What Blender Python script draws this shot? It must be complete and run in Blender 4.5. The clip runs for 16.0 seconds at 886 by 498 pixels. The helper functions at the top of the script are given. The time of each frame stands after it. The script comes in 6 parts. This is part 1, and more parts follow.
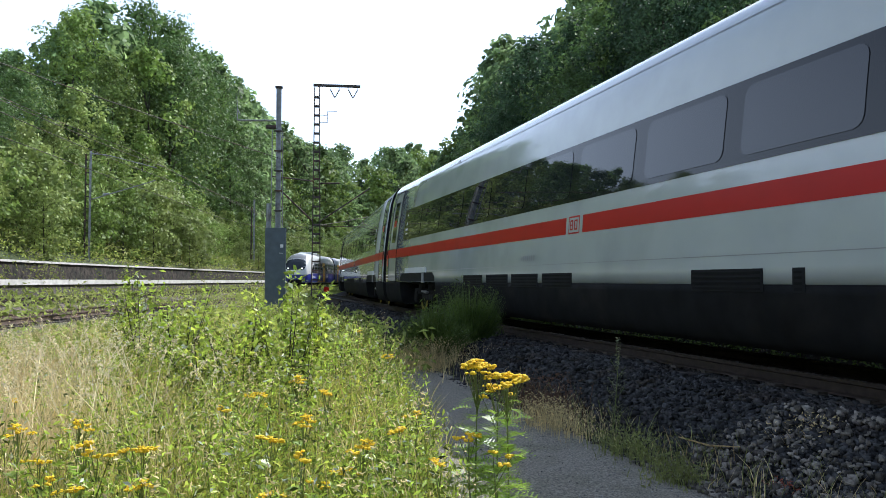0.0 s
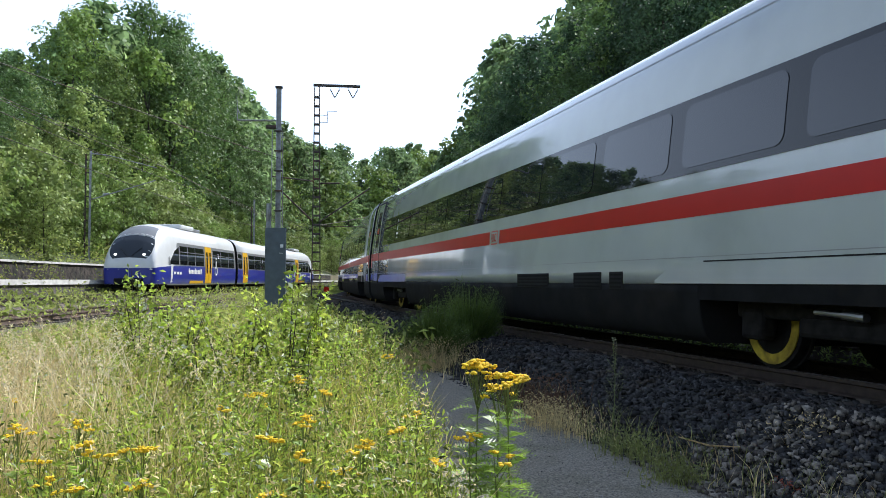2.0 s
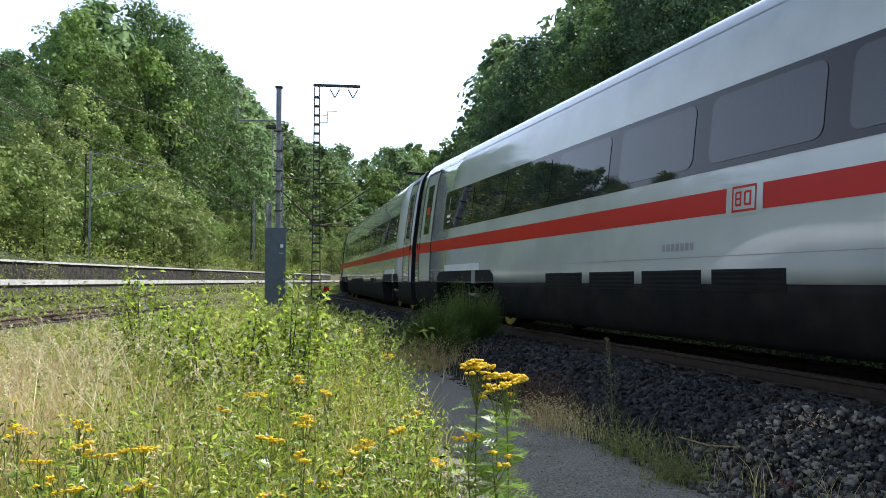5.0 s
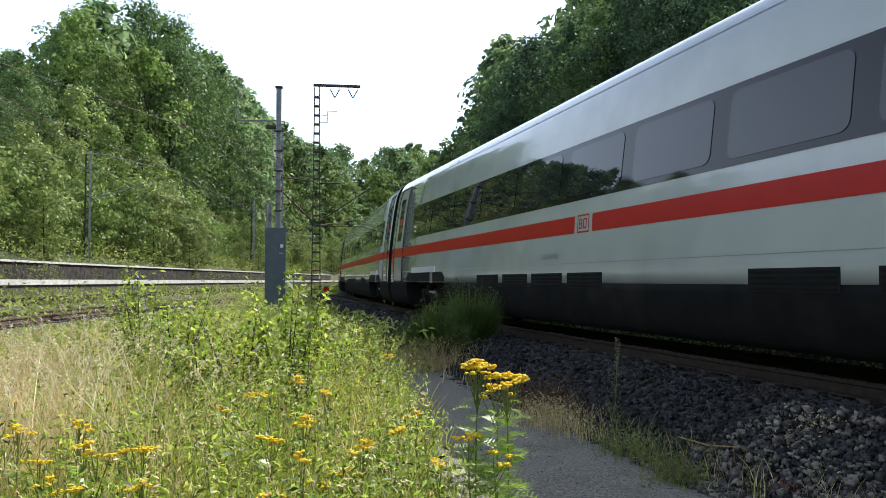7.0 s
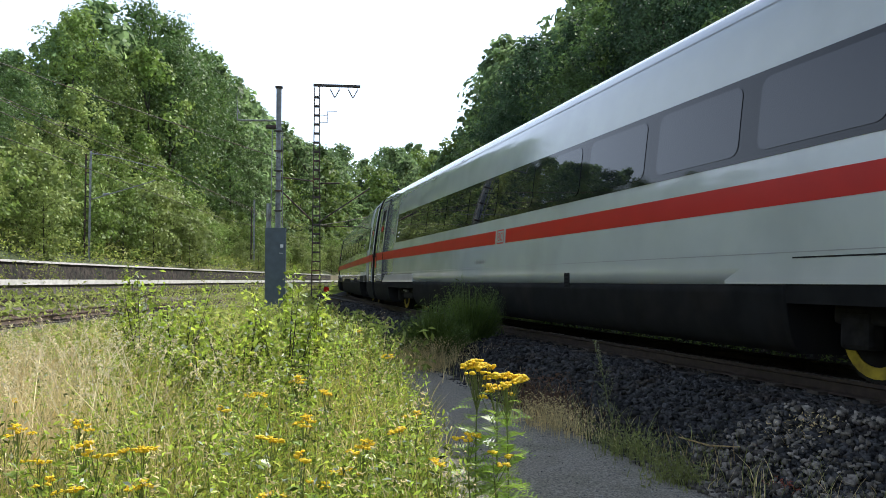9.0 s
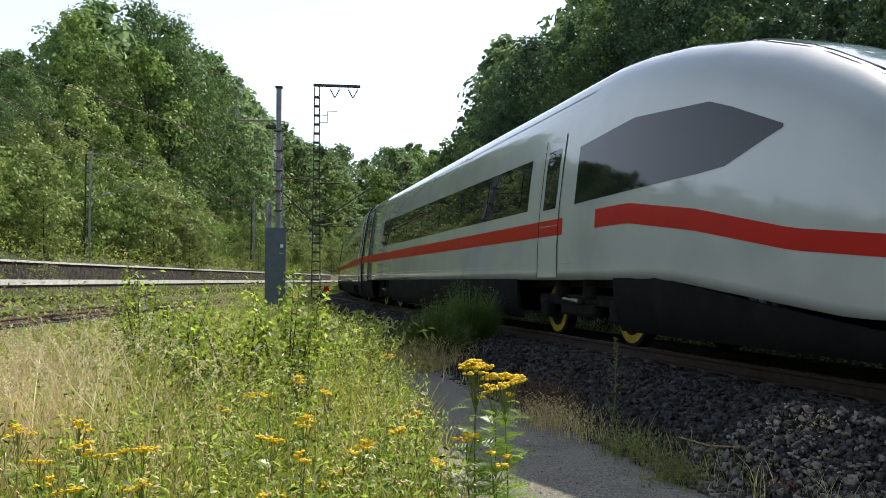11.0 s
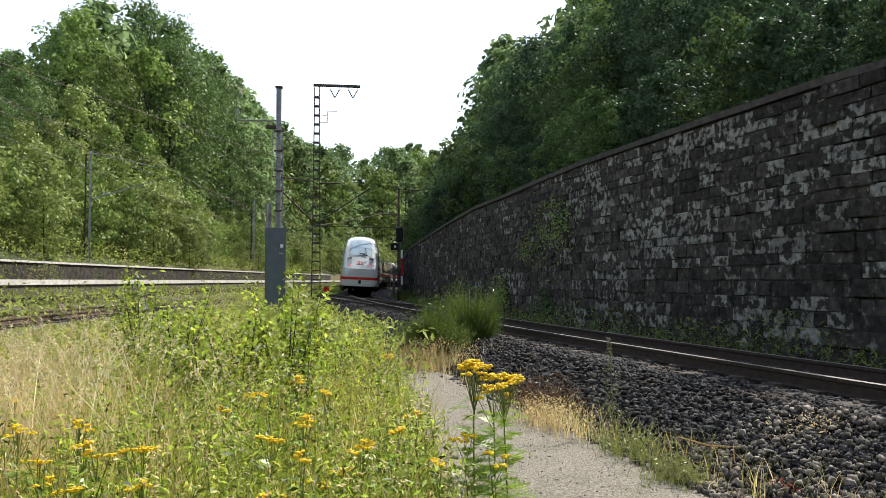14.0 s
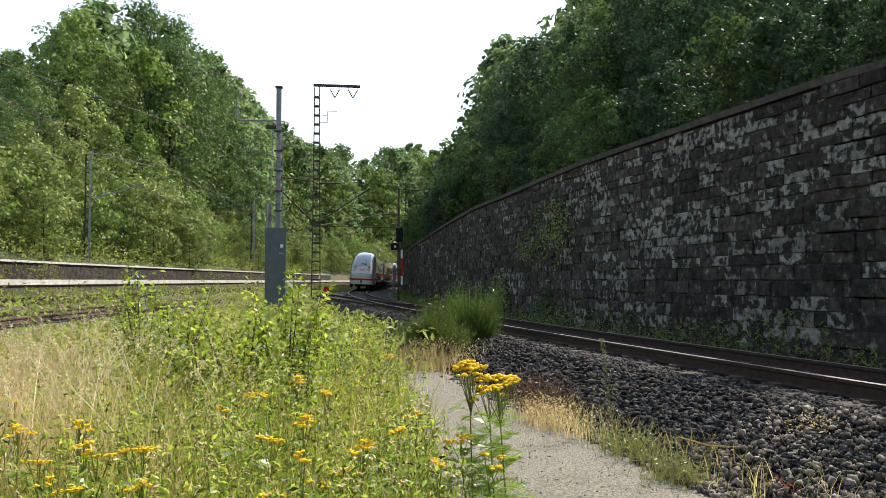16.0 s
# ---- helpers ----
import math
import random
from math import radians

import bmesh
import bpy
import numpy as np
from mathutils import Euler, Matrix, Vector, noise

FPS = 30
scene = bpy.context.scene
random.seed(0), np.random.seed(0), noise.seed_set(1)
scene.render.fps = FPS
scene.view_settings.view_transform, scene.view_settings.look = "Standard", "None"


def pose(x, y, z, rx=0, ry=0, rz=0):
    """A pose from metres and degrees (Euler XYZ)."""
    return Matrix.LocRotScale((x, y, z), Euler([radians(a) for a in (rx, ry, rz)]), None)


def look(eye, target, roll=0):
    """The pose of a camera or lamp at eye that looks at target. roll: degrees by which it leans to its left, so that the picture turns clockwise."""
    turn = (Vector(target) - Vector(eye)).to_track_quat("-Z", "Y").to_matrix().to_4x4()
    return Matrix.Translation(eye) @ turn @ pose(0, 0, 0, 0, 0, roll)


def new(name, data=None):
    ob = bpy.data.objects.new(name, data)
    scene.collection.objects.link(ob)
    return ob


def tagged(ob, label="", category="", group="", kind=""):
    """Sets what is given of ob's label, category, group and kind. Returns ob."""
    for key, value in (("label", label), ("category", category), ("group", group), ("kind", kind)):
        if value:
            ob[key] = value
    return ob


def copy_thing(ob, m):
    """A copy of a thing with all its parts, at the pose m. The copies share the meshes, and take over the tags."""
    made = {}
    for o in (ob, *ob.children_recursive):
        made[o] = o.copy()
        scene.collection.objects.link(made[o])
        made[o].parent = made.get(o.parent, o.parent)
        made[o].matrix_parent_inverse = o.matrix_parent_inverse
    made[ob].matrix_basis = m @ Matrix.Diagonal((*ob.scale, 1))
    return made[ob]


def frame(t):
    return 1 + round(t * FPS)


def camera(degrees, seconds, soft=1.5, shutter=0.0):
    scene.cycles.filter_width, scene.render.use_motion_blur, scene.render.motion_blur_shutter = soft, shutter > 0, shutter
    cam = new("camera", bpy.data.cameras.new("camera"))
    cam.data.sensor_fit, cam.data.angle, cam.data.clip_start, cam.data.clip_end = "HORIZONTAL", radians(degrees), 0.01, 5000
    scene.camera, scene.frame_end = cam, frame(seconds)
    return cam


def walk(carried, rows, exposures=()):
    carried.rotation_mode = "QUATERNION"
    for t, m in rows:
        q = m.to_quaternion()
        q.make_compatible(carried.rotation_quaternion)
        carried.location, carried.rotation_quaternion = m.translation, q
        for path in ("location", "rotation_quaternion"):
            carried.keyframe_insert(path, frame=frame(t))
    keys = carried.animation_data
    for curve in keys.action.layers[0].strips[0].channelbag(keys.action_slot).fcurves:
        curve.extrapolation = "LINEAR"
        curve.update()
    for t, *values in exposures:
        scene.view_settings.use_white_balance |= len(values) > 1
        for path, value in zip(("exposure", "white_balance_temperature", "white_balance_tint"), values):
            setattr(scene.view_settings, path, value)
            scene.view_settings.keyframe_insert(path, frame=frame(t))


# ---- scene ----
cam = camera(58.51, 16.0, soft=0.9)
EYE = Vector((0.0, 0.0, 0.977))
YAW, TILT = math.radians(17.19), math.radians(2.30)
AIM = Vector((math.sin(YAW) * math.cos(TILT), math.cos(YAW) * math.cos(TILT), math.sin(TILT)))
CAM_POSE = look(EYE, EYE + AIM)
walk(cam, [(0.0, CAM_POSE), (16.0, CAM_POSE)], exposures=[(0.0, 0.25, 5800, 10), (4.0, 0.25, 5850, 10), (7.0, 0.25, 6050, 10), (9.0, 0.25, 6100, 10), (11.5, 0.02, 6450, 10), (12.5, 0.18, 6600, 10), (13.5, 0.24, 6600, 10), (16.0, 0.24, 6600, 10)])

# ---- light ----
SUN_AZ, SUN_EL = math.radians(62), math.radians(46)      # azimuth from +y towards +x
world = bpy.data.worlds.new("world")
scene.world = world
world.use_nodes = True
wn = world.node_tree.nodes
sky = wn.new("ShaderNodeTexSky")
sky.sky_type = "NISHITA"
sky.sun_disc = False
sky.sun_elevation, sky.sun_rotation = SUN_EL, SUN_AZ
sky.air_density, sky.dust_density, sky.ozone_density = 1.0, 1.5, 1.5
wn["Background"].inputs["Strength"].default_value = 0.12
# summer haze: a pale veil over the whole sky
haze = wn.new("ShaderNodeMix")
haze.data_type = "RGBA"
haze.blend_type = "ADD"
up = wn.new("ShaderNodeSeparateXYZ")
world.node_tree.links.new(wn.new("ShaderNodeTexCoord").outputs["Generated"], up.inputs[0])
fade = wn.new("ShaderNodeMapRange")
fade.interpolation_type = "SMOOTHSTEP"
for k, v in ((1, 0.28), (2, 0.70), (3, 1.0), (4, 0.16)):
    fade.inputs[k].default_value = v
world.node_tree.links.new(up.outputs["Z"], fade.inputs[0])
world.node_tree.links.new(fade.outputs[0], haze.inputs[0])
haze.inputs[7].default_value = (5.6, 5.85, 6.1, 1)
world.node_tree.links.new(sky.outputs[0], haze.inputs[6])
world.node_tree.links.new(haze.outputs[2], wn["Background"].inputs["Color"])
sun = new("sun", bpy.data.lights.new("sun", "SUN"))
sun.data.energy, sun.data.angle, sun.data.color = 5.0, math.radians(0.6), (1.0, 0.95, 0.86)
SUN_DIR = Vector((math.sin(SUN_AZ) * math.cos(SUN_EL), math.cos(SUN_AZ) * math.cos(SUN_EL), math.sin(SUN_EL)))
sun.matrix_world = look(SUN_DIR * 100, (0, 0, 0))


# ---- material helpers ----
def material(name, color, rough=0.6, metal=0.0, var=0.25, scale=4.0, bump=0.0, bump_scale=None, rand=0.0, island=0.0,
             second=None, second_scale=0.6, second_low=0.5, second_high=0.65, spec=0.5, coat=0.0, translucent=0.0, emit=0.0, along=None, place=False):
    """A Principled material with fine and coarse noise variation, optional second colour in patches, bump, and variation per object or island."""
    m = bpy.data.materials.new(name)
    m.use_nodes = True
    nt = m.node_tree
    n, l = nt.nodes, nt.links
    b = n["Principled BSDF"]
    b.inputs["Roughness"].default_value = rough
    b.inputs["Metallic"].default_value = metal
    b.inputs["Specular IOR Level"].default_value = spec
    b.inputs["Coat Weight"].default_value = coat
    tc = n.new("ShaderNodeTexCoord")
    src = n.new("ShaderNodeNewGeometry").outputs["Position"] if place else tc.outputs["Object"]
    if along:
        mp = n.new("ShaderNodeMapping")
        mp.inputs["Scale"].default_value = along
        l.new(src, mp.inputs["Vector"])
        src = mp.outputs[0]
    fine = n.new("ShaderNodeTexNoise")
    fine.inputs["Scale"].default_value, fine.inputs["Detail"].default_value = scale, 8
    l.new(src, fine.inputs["Vector"])
    mr = n.new("ShaderNodeMapRange")
    mr.inputs[3].default_value, mr.inputs[4].default_value = 1 - var * 1.6, 1 + var * 1.6
    mr.inputs[1].default_value, mr.inputs[2].default_value = 0.25, 0.75
    l.new(fine.outputs["Fac"], mr.inputs[0])
    col = None
    rgb = n.new("ShaderNodeRGB")
    rgb.outputs[0].default_value = (*color, 1)
    col = rgb.outputs[0]
    if second:
        big = n.new("ShaderNodeTexNoise")
        big.inputs["Scale"].default_value, big.inputs["Detail"].default_value = second_scale, 6
        l.new(src, big.inputs["Vector"])
        ramp = n.new("ShaderNodeMapRange")
        ramp.inputs[1].default_value, ramp.inputs[2].default_value = second_low, second_high
        l.new(big.outputs["Fac"], ramp.inputs[0])
        mx = n.new("ShaderNodeMix")
        mx.data_type = "RGBA"
        l.new(ramp.outputs[0], mx.inputs[0])
        l.new(col, mx.inputs[6])
        mx.inputs[7].default_value = (*second, 1)
        col = mx.outputs[2]
    fac = mr.outputs[0]
    for amount, node, out in ((rand, "ShaderNodeObjectInfo", "Random"), (island, "ShaderNodeNewGeometry", "Random Per Island")):
        if amount:
            oi = n.new(node)
            r2 = n.new("ShaderNodeMapRange")
            r2.inputs[3].default_value, r2.inputs[4].default_value = 1 - amount, 1 + amount
            l.new(oi.outputs[out], r2.inputs[0])
            mu = n.new("ShaderNodeMath")
            mu.operation = "MULTIPLY"
            l.new(fac, mu.inputs[0])
            l.new(r2.outputs[0], mu.inputs[1])
            fac = mu.outputs[0]
    vm = n.new("ShaderNodeVectorMath")
    vm.operation = "SCALE"
    l.new(col, vm.inputs[0])
    l.new(fac, vm.inputs["Scale"])
    l.new(vm.outputs[0], b.inputs["Base Color"])
    if bump:
        bn = n.new("ShaderNodeTexNoise")
        bn.inputs["Scale"].default_value, bn.inputs["Detail"].default_value = bump_scale or scale * 2, 8
        l.new(src, bn.inputs["Vector"])
        bp = n.new("ShaderNodeBump")
        bp.inputs["Strength"].default_value, bp.inputs["Distance"].default_value = 1.0, bump
        l.new(bn.outputs["Fac"], bp.inputs["Height"])
        l.new(bp.outputs[0], b.inputs["Normal"])
    if translucent:
        tr = n.new("ShaderNodeBsdfTranslucent")
        l.new(vm.outputs[0], tr.inputs["Color"])
        ms = n.new("ShaderNodeMixShader")
        ms.inputs[0].default_value = translucent
        l.new(b.outputs[0], ms.inputs[1])
        l.new(tr.outputs[0], ms.inputs[2])
        l.new(ms.outputs[0], n["Material Output"].inputs["Surface"])
    if emit:
        l.new(vm.outputs[0], b.inputs["Emission Color"])
        b.inputs["Emission Strength"].default_value = emit
    return m


M = {}
M["ground"] = material("meadow_soil", (0.13, 0.11, 0.06), 0.95, var=0.35, scale=3, bump=0.03, second=(0.07, 0.10, 0.03), second_scale=0.35)
M["hill"] = material("hill_undergrowth", (0.06, 0.08, 0.025), 0.95, var=0.4, scale=1.5, bump=0.2, bump_scale=2, second=(0.10, 0.09, 0.04), second_scale=0.15)
M["path"] = material("path_gravel", (0.295, 0.265, 0.21), 0.9, var=0.5, scale=60, bump=0.02, bump_scale=85, second=(0.20, 0.19, 0.13), second_scale=1.6, second_low=0.5, second_high=0.75)
M["ballast"] = material("ballast_bed", (0.028, 0.027, 0.026), 0.9, var=0.5, scale=14, bump=0.05, bump_scale=16)
M["stone"] = material("ballast_stone", (0.046, 0.044, 0.043), 0.9, var=0.4, scale=25, rand=0.5, island=0.85, bump=0.004, bump_scale=60, second=(0.046, 0.036, 0.029), second_scale=1.1, spec=0.3)
# dust and the near corner's sunlight both go into this pale colour
M["stone_dusty_sunlit"] = material("sunlit_dusty_stone", (0.20, 0.175, 0.145), 0.95, var=0.35, scale=25, island=0.7, bump=0.004, bump_scale=60, spec=0.2)
M["old_bed"] = material("brown_weedy_ballast", (0.13, 0.105, 0.08), 0.95, var=0.5, scale=14, bump=0.05, bump_scale=16, second=(0.13, 0.15, 0.05), second_scale=1.2)
M["pebble"] = material("pale_pebble", (0.30, 0.285, 0.25), 0.9, var=0.3, scale=25, island=0.5)
M["rail_side"] = material("rusty_rail", (0.045, 0.03, 0.022), 0.8, metal=0.2, var=0.3, scale=12, bump=0.002)
M["rust"] = material("bright_rust", (0.11, 0.078, 0.06), 0.9, var=0.4, scale=10)
M["rail_top"] = material("worn_rail_head", (0.20, 0.185, 0.17), 0.6, metal=0.5, var=0.1, scale=8)
M["sleeper"] = material("dark_sleeper", (0.07, 0.055, 0.042), 0.9, var=0.35, scale=8, bump=0.006, rand=0.2)
M["wall_back"] = material("wall_mortar", (0.05, 0.047, 0.043), 0.95, var=0.4, scale=6, bump=0.02)
M["coping"] = material("coping_stone", (0.055, 0.047, 0.04), 0.9, var=0.4, scale=5, bump=0.01, rand=0.15)
M["ice_white"] = material("train_white_paint", (0.46, 0.487, 0.472), 0.17, var=0.03, scale=1.5, coat=0.9, second=(0.39, 0.415, 0.40), second_scale=0.5, bump=0.0012, bump_scale=1.3)
M["ice_red"] = material("train_red_paint", (0.46, 0.012, 0.007), 0.34, var=0.05, scale=2, spec=0.22)
M["ice_dark"] = material("train_skirt_grey", (0.010, 0.010, 0.010), 0.8, var=0.3, scale=3, second=(0.017, 0.015, 0.013), second_scale=1.2, spec=0.12)
M["black"] = material("black_rubber", (0.010, 0.010, 0.011), 0.7, var=0.2, scale=6, spec=0.2)
M["glass"] = material("tinted_train_glass", (0.008, 0.009, 0.011), 0.04, var=0.05, scale=1, spec=0.42)
M["pane"] = material("coach_window_pane", (0.012, 0.014, 0.020), 0.015, var=0.05, scale=1, spec=0.66)
M["bogie"] = material("bogie_steel", (0.014, 0.013, 0.012), 0.85, var=0.4, scale=9, spec=0.15)
M["yellow"] = material("yellow_paint", (0.38, 0.28, 0.025), 0.6, var=0.3, scale=9, second=(0.2, 0.14, 0.02), second_scale=6, spec=0.3)
M["marking"] = material("white_marking", (0.75, 0.75, 0.73), 0.5, var=0.05, scale=6)
M["grey_mark"] = material("grey_marking", (0.25, 0.25, 0.25), 0.5, var=0.05, scale=6)
M["steel"] = material("galvanised_steel", (0.28, 0.29, 0.29), 0.55, metal=0.6, var=0.25, scale=6, second=(0.16, 0.13, 0.10), second_scale=2, second_low=0.55, second_high=0.75)
M["dark_steel"] = material("weathered_dark_steel", (0.075, 0.065, 0.055), 0.75, metal=0.3, var=0.3, scale=7, second=(0.13, 0.07, 0.045), second_scale=2.5)
M["cabinet"] = material("blue_grey_cabinet_paint", (0.085, 0.11, 0.125), 0.5, var=0.15, scale=4)
M["tail_red"] = material("tail_lamp", (1.0, 0.04, 0.06), 0.3, emit=1.6, var=0.02)
M["head_white"] = material("head_lamp", (1.0, 0.95, 0.85), 0.3, emit=2.5, var=0.02)
M["chrome"] = material("bright_metal", (0.42, 0.42, 0.43), 0.42, metal=1.0, var=0.05)
M["tal_white"] = material("railcar_white_paint", (0.72, 0.73, 0.73), 0.3, var=0.04, scale=2, coat=0.3)
M["tal_blue"] = material("railcar_blue_paint", (0.025, 0.035, 0.28), 0.3, var=0.06, scale=2, coat=0.3)
M["tal_grey"] = material("railcar_grey_paint", (0.20, 0.205, 0.21), 0.35, var=0.05, scale=2, coat=0.2)
M["tal_yellow"] = material("railcar_yellow_paint", (0.75, 0.42, 0.01), 0.35, var=0.05, scale=2)
M["platform"] = material("platform_surface", (0.10, 0.088, 0.075), 0.9, var=0.35, scale=5, bump=0.01)
M["edge_white"] = material("pale_concrete", (0.62, 0.60, 0.56), 0.8, var=0.15, scale=3, second=(0.4, 0.38, 0.34), second_scale=1.5, second_low=0.55, second_high=0.8)
M["brown_wall"] = material("brown_rubble_masonry", (0.058, 0.046, 0.036), 0.95, var=0.7, scale=3, bump=0.08, rand=0.3, second=(0.03, 0.035, 0.02), second_scale=1.4)


# ---- mesh helpers ----
def mesh_of(name, verts, faces, mats, smooth=False, index=None):
    me = bpy.data.meshes.new(name)
    me.from_pydata([tuple(v) for v in verts], [], [tuple(f) for f in faces])
    for m in (mats if isinstance(mats, (list, tuple)) else [mats]):
        me.materials.append(m)
    if index is not None:
        me.polygons.foreach_set("material_index", np.asarray(index, dtype=np.int32))
    if smooth:
        me.polygons.foreach_set("use_smooth", np.ones(len(me.polygons), dtype=bool))
    me.update()
    return me


def put(name, me, parent=None, label="", category="", group="", kind="", m=None):
    ob = new(name, me)
    if parent is not None:
        ob.parent = parent
    if m is not None:
        ob.matrix_basis = m
    return tagged(ob, label, category, group, kind)


def part(name, bm, mat, parent, label="", smooth=False):
    """Links a bmesh as one mesh object under a thing or a part."""
    me = bpy.data.meshes.new(name)
    bmesh.ops.recalc_face_normals(bm, faces=bm.faces)
    bm.to_mesh(me)
    bm.free()
    me.materials.append(mat)
    if smooth:
        me.polygons.foreach_set("use_smooth", np.ones(len(me.polygons), dtype=bool))
    return put(name, me, parent, label)


def empty(name, label, category, group="", m=None):
    ob = new(name)
    ob.empty_display_size = 0.3
    if m is not None:
        ob.matrix_basis = m
    return tagged(ob, label, category, group)


def box(bm, c, size, m=None, bevel=0.0):
    r = bmesh.ops.create_cube(bm, size=1.0)
    t = Matrix.Translation(c) @ Matrix.Diagonal((*size, 1))
    bmesh.ops.transform(bm, matrix=(m @ t) if m else t, verts=r["verts"])
    if bevel:
        es = list({e for v in r["verts"] for e in v.link_edges})
        bmesh.ops.bevel(bm, geom=es, offset=bevel, segments=2, affect="EDGES", profile=0.5)
    return bm


def rod(bm, a, b, r, seg=8, r2=None):
    a, b = Vector(a), Vector(b)
    d = b - a
    res = bmesh.ops.create_cone(bm, cap_ends=True, segments=seg, radius1=r, radius2=r if r2 is None else r2, depth=d.length)
    q = d.to_track_quat("Z", "Y").to_matrix().to_4x4()
    bmesh.ops.transform(bm, matrix=Matrix.Translation((a + b) / 2) @ q, verts=res["verts"])
    return bm


def B():
    return bmesh.new()


# ---- the lines of the tracks ----
STEP = 0.5
S_TAB = np.arange(-280.0, 480.0, STEP)
_k = np.where(S_TAB < 0, 0.002265, np.where(S_TAB < 118, 0.002265 + 4.05e-5 * S_TAB - 5.0e-7 * S_TAB ** 2, 0.0022))
_psi = np.cumsum(_k) * STEP
_psi -= np.interp(0, S_TAB, _psi)
_x, _y = np.cumsum(np.sin(_psi)) * STEP, np.cumsum(np.cos(_psi)) * STEP
_x, _y = _x - np.interp(0, S_TAB, _x) + 6.665, _y - np.interp(0, S_TAB, _y)
CANT = 0.0447


def main_at(s, lat=0.0, z=0.0):
    p = float(np.interp(s, S_TAB, _psi))
    return Vector((float(np.interp(s, S_TAB, _x)) + lat * math.cos(p), float(np.interp(s, S_TAB, _y)) - lat * math.sin(p), z))


def main_x(y):
    return np.interp(y, _y, _x)


def branch_off(y):
    """How far the railcar's track lies to the side of the main track."""
    yy = np.clip(y, 0, 160)
    return -20.2 + 0.198 * yy - 0.00061 * yy ** 2 + 0.198 * np.minimum(y, 0)


BR_Z = 0.32


def branch_at(y, lat=0.0, z=BR_Z):
    x = lambda v: float(main_x(v) + branch_off(v))
    d = Vector((x(y + 0.5) - x(y - 0.5), 1.0, 0)).normalized()
    return Vector((x(y) + lat * d.y, y - lat * d.x, z))


def siding_at(y, lat=0.0, z=0.0):
    """The overgrown siding between the two."""
    x = lambda v: -5.5 + 0.25 * (v - 22.7) + 0.0012 * max(0.0, v - 22.7) ** 2
    d = Vector((x(y + 0.5) - x(y - 0.5), 1.0, 0)).normalized()
    return Vector((x(y) + lat * d.y, y - lat * d.x, z))


# ---- the ground ----
def wall_top(y):
    return np.interp(y, [-300, 6, 11.5, 22.3, 30, 35, 48, 62, 72, 85], [3.9, 4.3, 4.52, 4.52, 4.33, 4.28, 3.72, 3.28, 2.2, 0.6])


def bank(u):
    """Height of a wooded bank u metres behind its foot."""
    return np.interp(u, [0, 12, 30, 60, 120, 700, 4000], [0, 3.6, 10, 17, 22, 25, 25])


def ground_z(lat, bl, y):
    z = np.full(np.broadcast(lat, bl, y).shape, -0.52)
    z = np.where(lat > 4.42, wall_top(y) - 0.1 + bank(lat - 4.42) * 0.8, z)
    z = np.where(bl < -6.0, 1.95 + bank(-bl - 6.0) * 0.95, z)
    far = np.clip((y - 175) / 160, 0, 1)
    return z + np.where((lat > 6) | (bl < -6), 22 * far * far * (3 - 2 * far), 0)


def build_ground():
    lats = [-2.9, -1.0, 1.5, 3.0, 4.40, 4.44, 6, 8, 11, 15, 20, 27, 36, 48, 65, 90, 130, 220, 600, 3000]
    bls = [-3000, -600, -220, -130, -90, -65, -48, -36, -27, -20, -15, -11.5, -9, -7, -6.03, -5.97, -4, -2.6, -1.7, 1.7, 2.6]
    ys = np.concatenate([[-3000, -900, -500], np.arange(-260, 0, 12), np.arange(0, 60, 2.0), np.arange(60, 200, 5), np.arange(200, 430, 12), [600, 1200, 3000]])
    verts, faces = [], []
    for y in ys:
        off = float(branch_off(y))
        mx = float(main_x(y))
        for v in bls:
            bl = min(v, -off * 0.42) if v > 0 else v
            x = mx + off + bl
            verts.append((x, y, float(ground_z(off + bl, bl, y))))
        for v in lats:
            lt = max(v, off * 0.42) if v < 0 else v
            verts.append((mx + lt, y, float(ground_z(lt, lt - off, y))))
    w = len(bls) + len(lats)
    for j in range(len(ys) - 1):
        for i in range(w - 1):
            a = j * w + i
            faces.append((a, a + 1, a + w + 1, a + w))
    idx = []
    for f in faces:
        i = f[0] % w
        idx.append(1 if (i < len(bls) - 7 or i > len(bls) + 4) else 0)
    put("ground", mesh_of("ground", verts, faces, [M["ground"], M["hill"]], True, idx), label="dry meadow soil between tracks rising to wooded banks", category="ground", kind="structure")


build_ground()


def sweep(at, rng, profile, closed=True, caps=True):
    """Verts and faces of a profile (lat, z) carried along a line."""
    verts, faces = [], []
    n = len(profile)
    for s in rng:
        for lat, z in profile:
            p = at(s, lat, 0.0)
            verts.append((p.x, p.y, z))
    m = len(rng)
    for j in range(m - 1):
        for i in range(n if closed else n - 1):
            a, b = j * n + i, j * n + (i + 1) % n
            faces.append((a, b, b + n, a + n))
    if closed and caps:
        faces.append(tuple(range(n))[::-1])
        faces.append(tuple(range((m - 1) * n, m * n)))
    return verts, faces


def cant_z(lat, cant):
    return -lat * cant


RAIL = [(-0.036, 0.0), (-0.036, -0.035), (-0.010, -0.05), (-0.010, -0.13), (-0.06, -0.145), (-0.06, -0.16),
        (0.06, -0.16), (0.06, -0.145), (0.010, -0.13), (0.010, -0.05), (0.036, -0.035), (0.036, 0.0)]


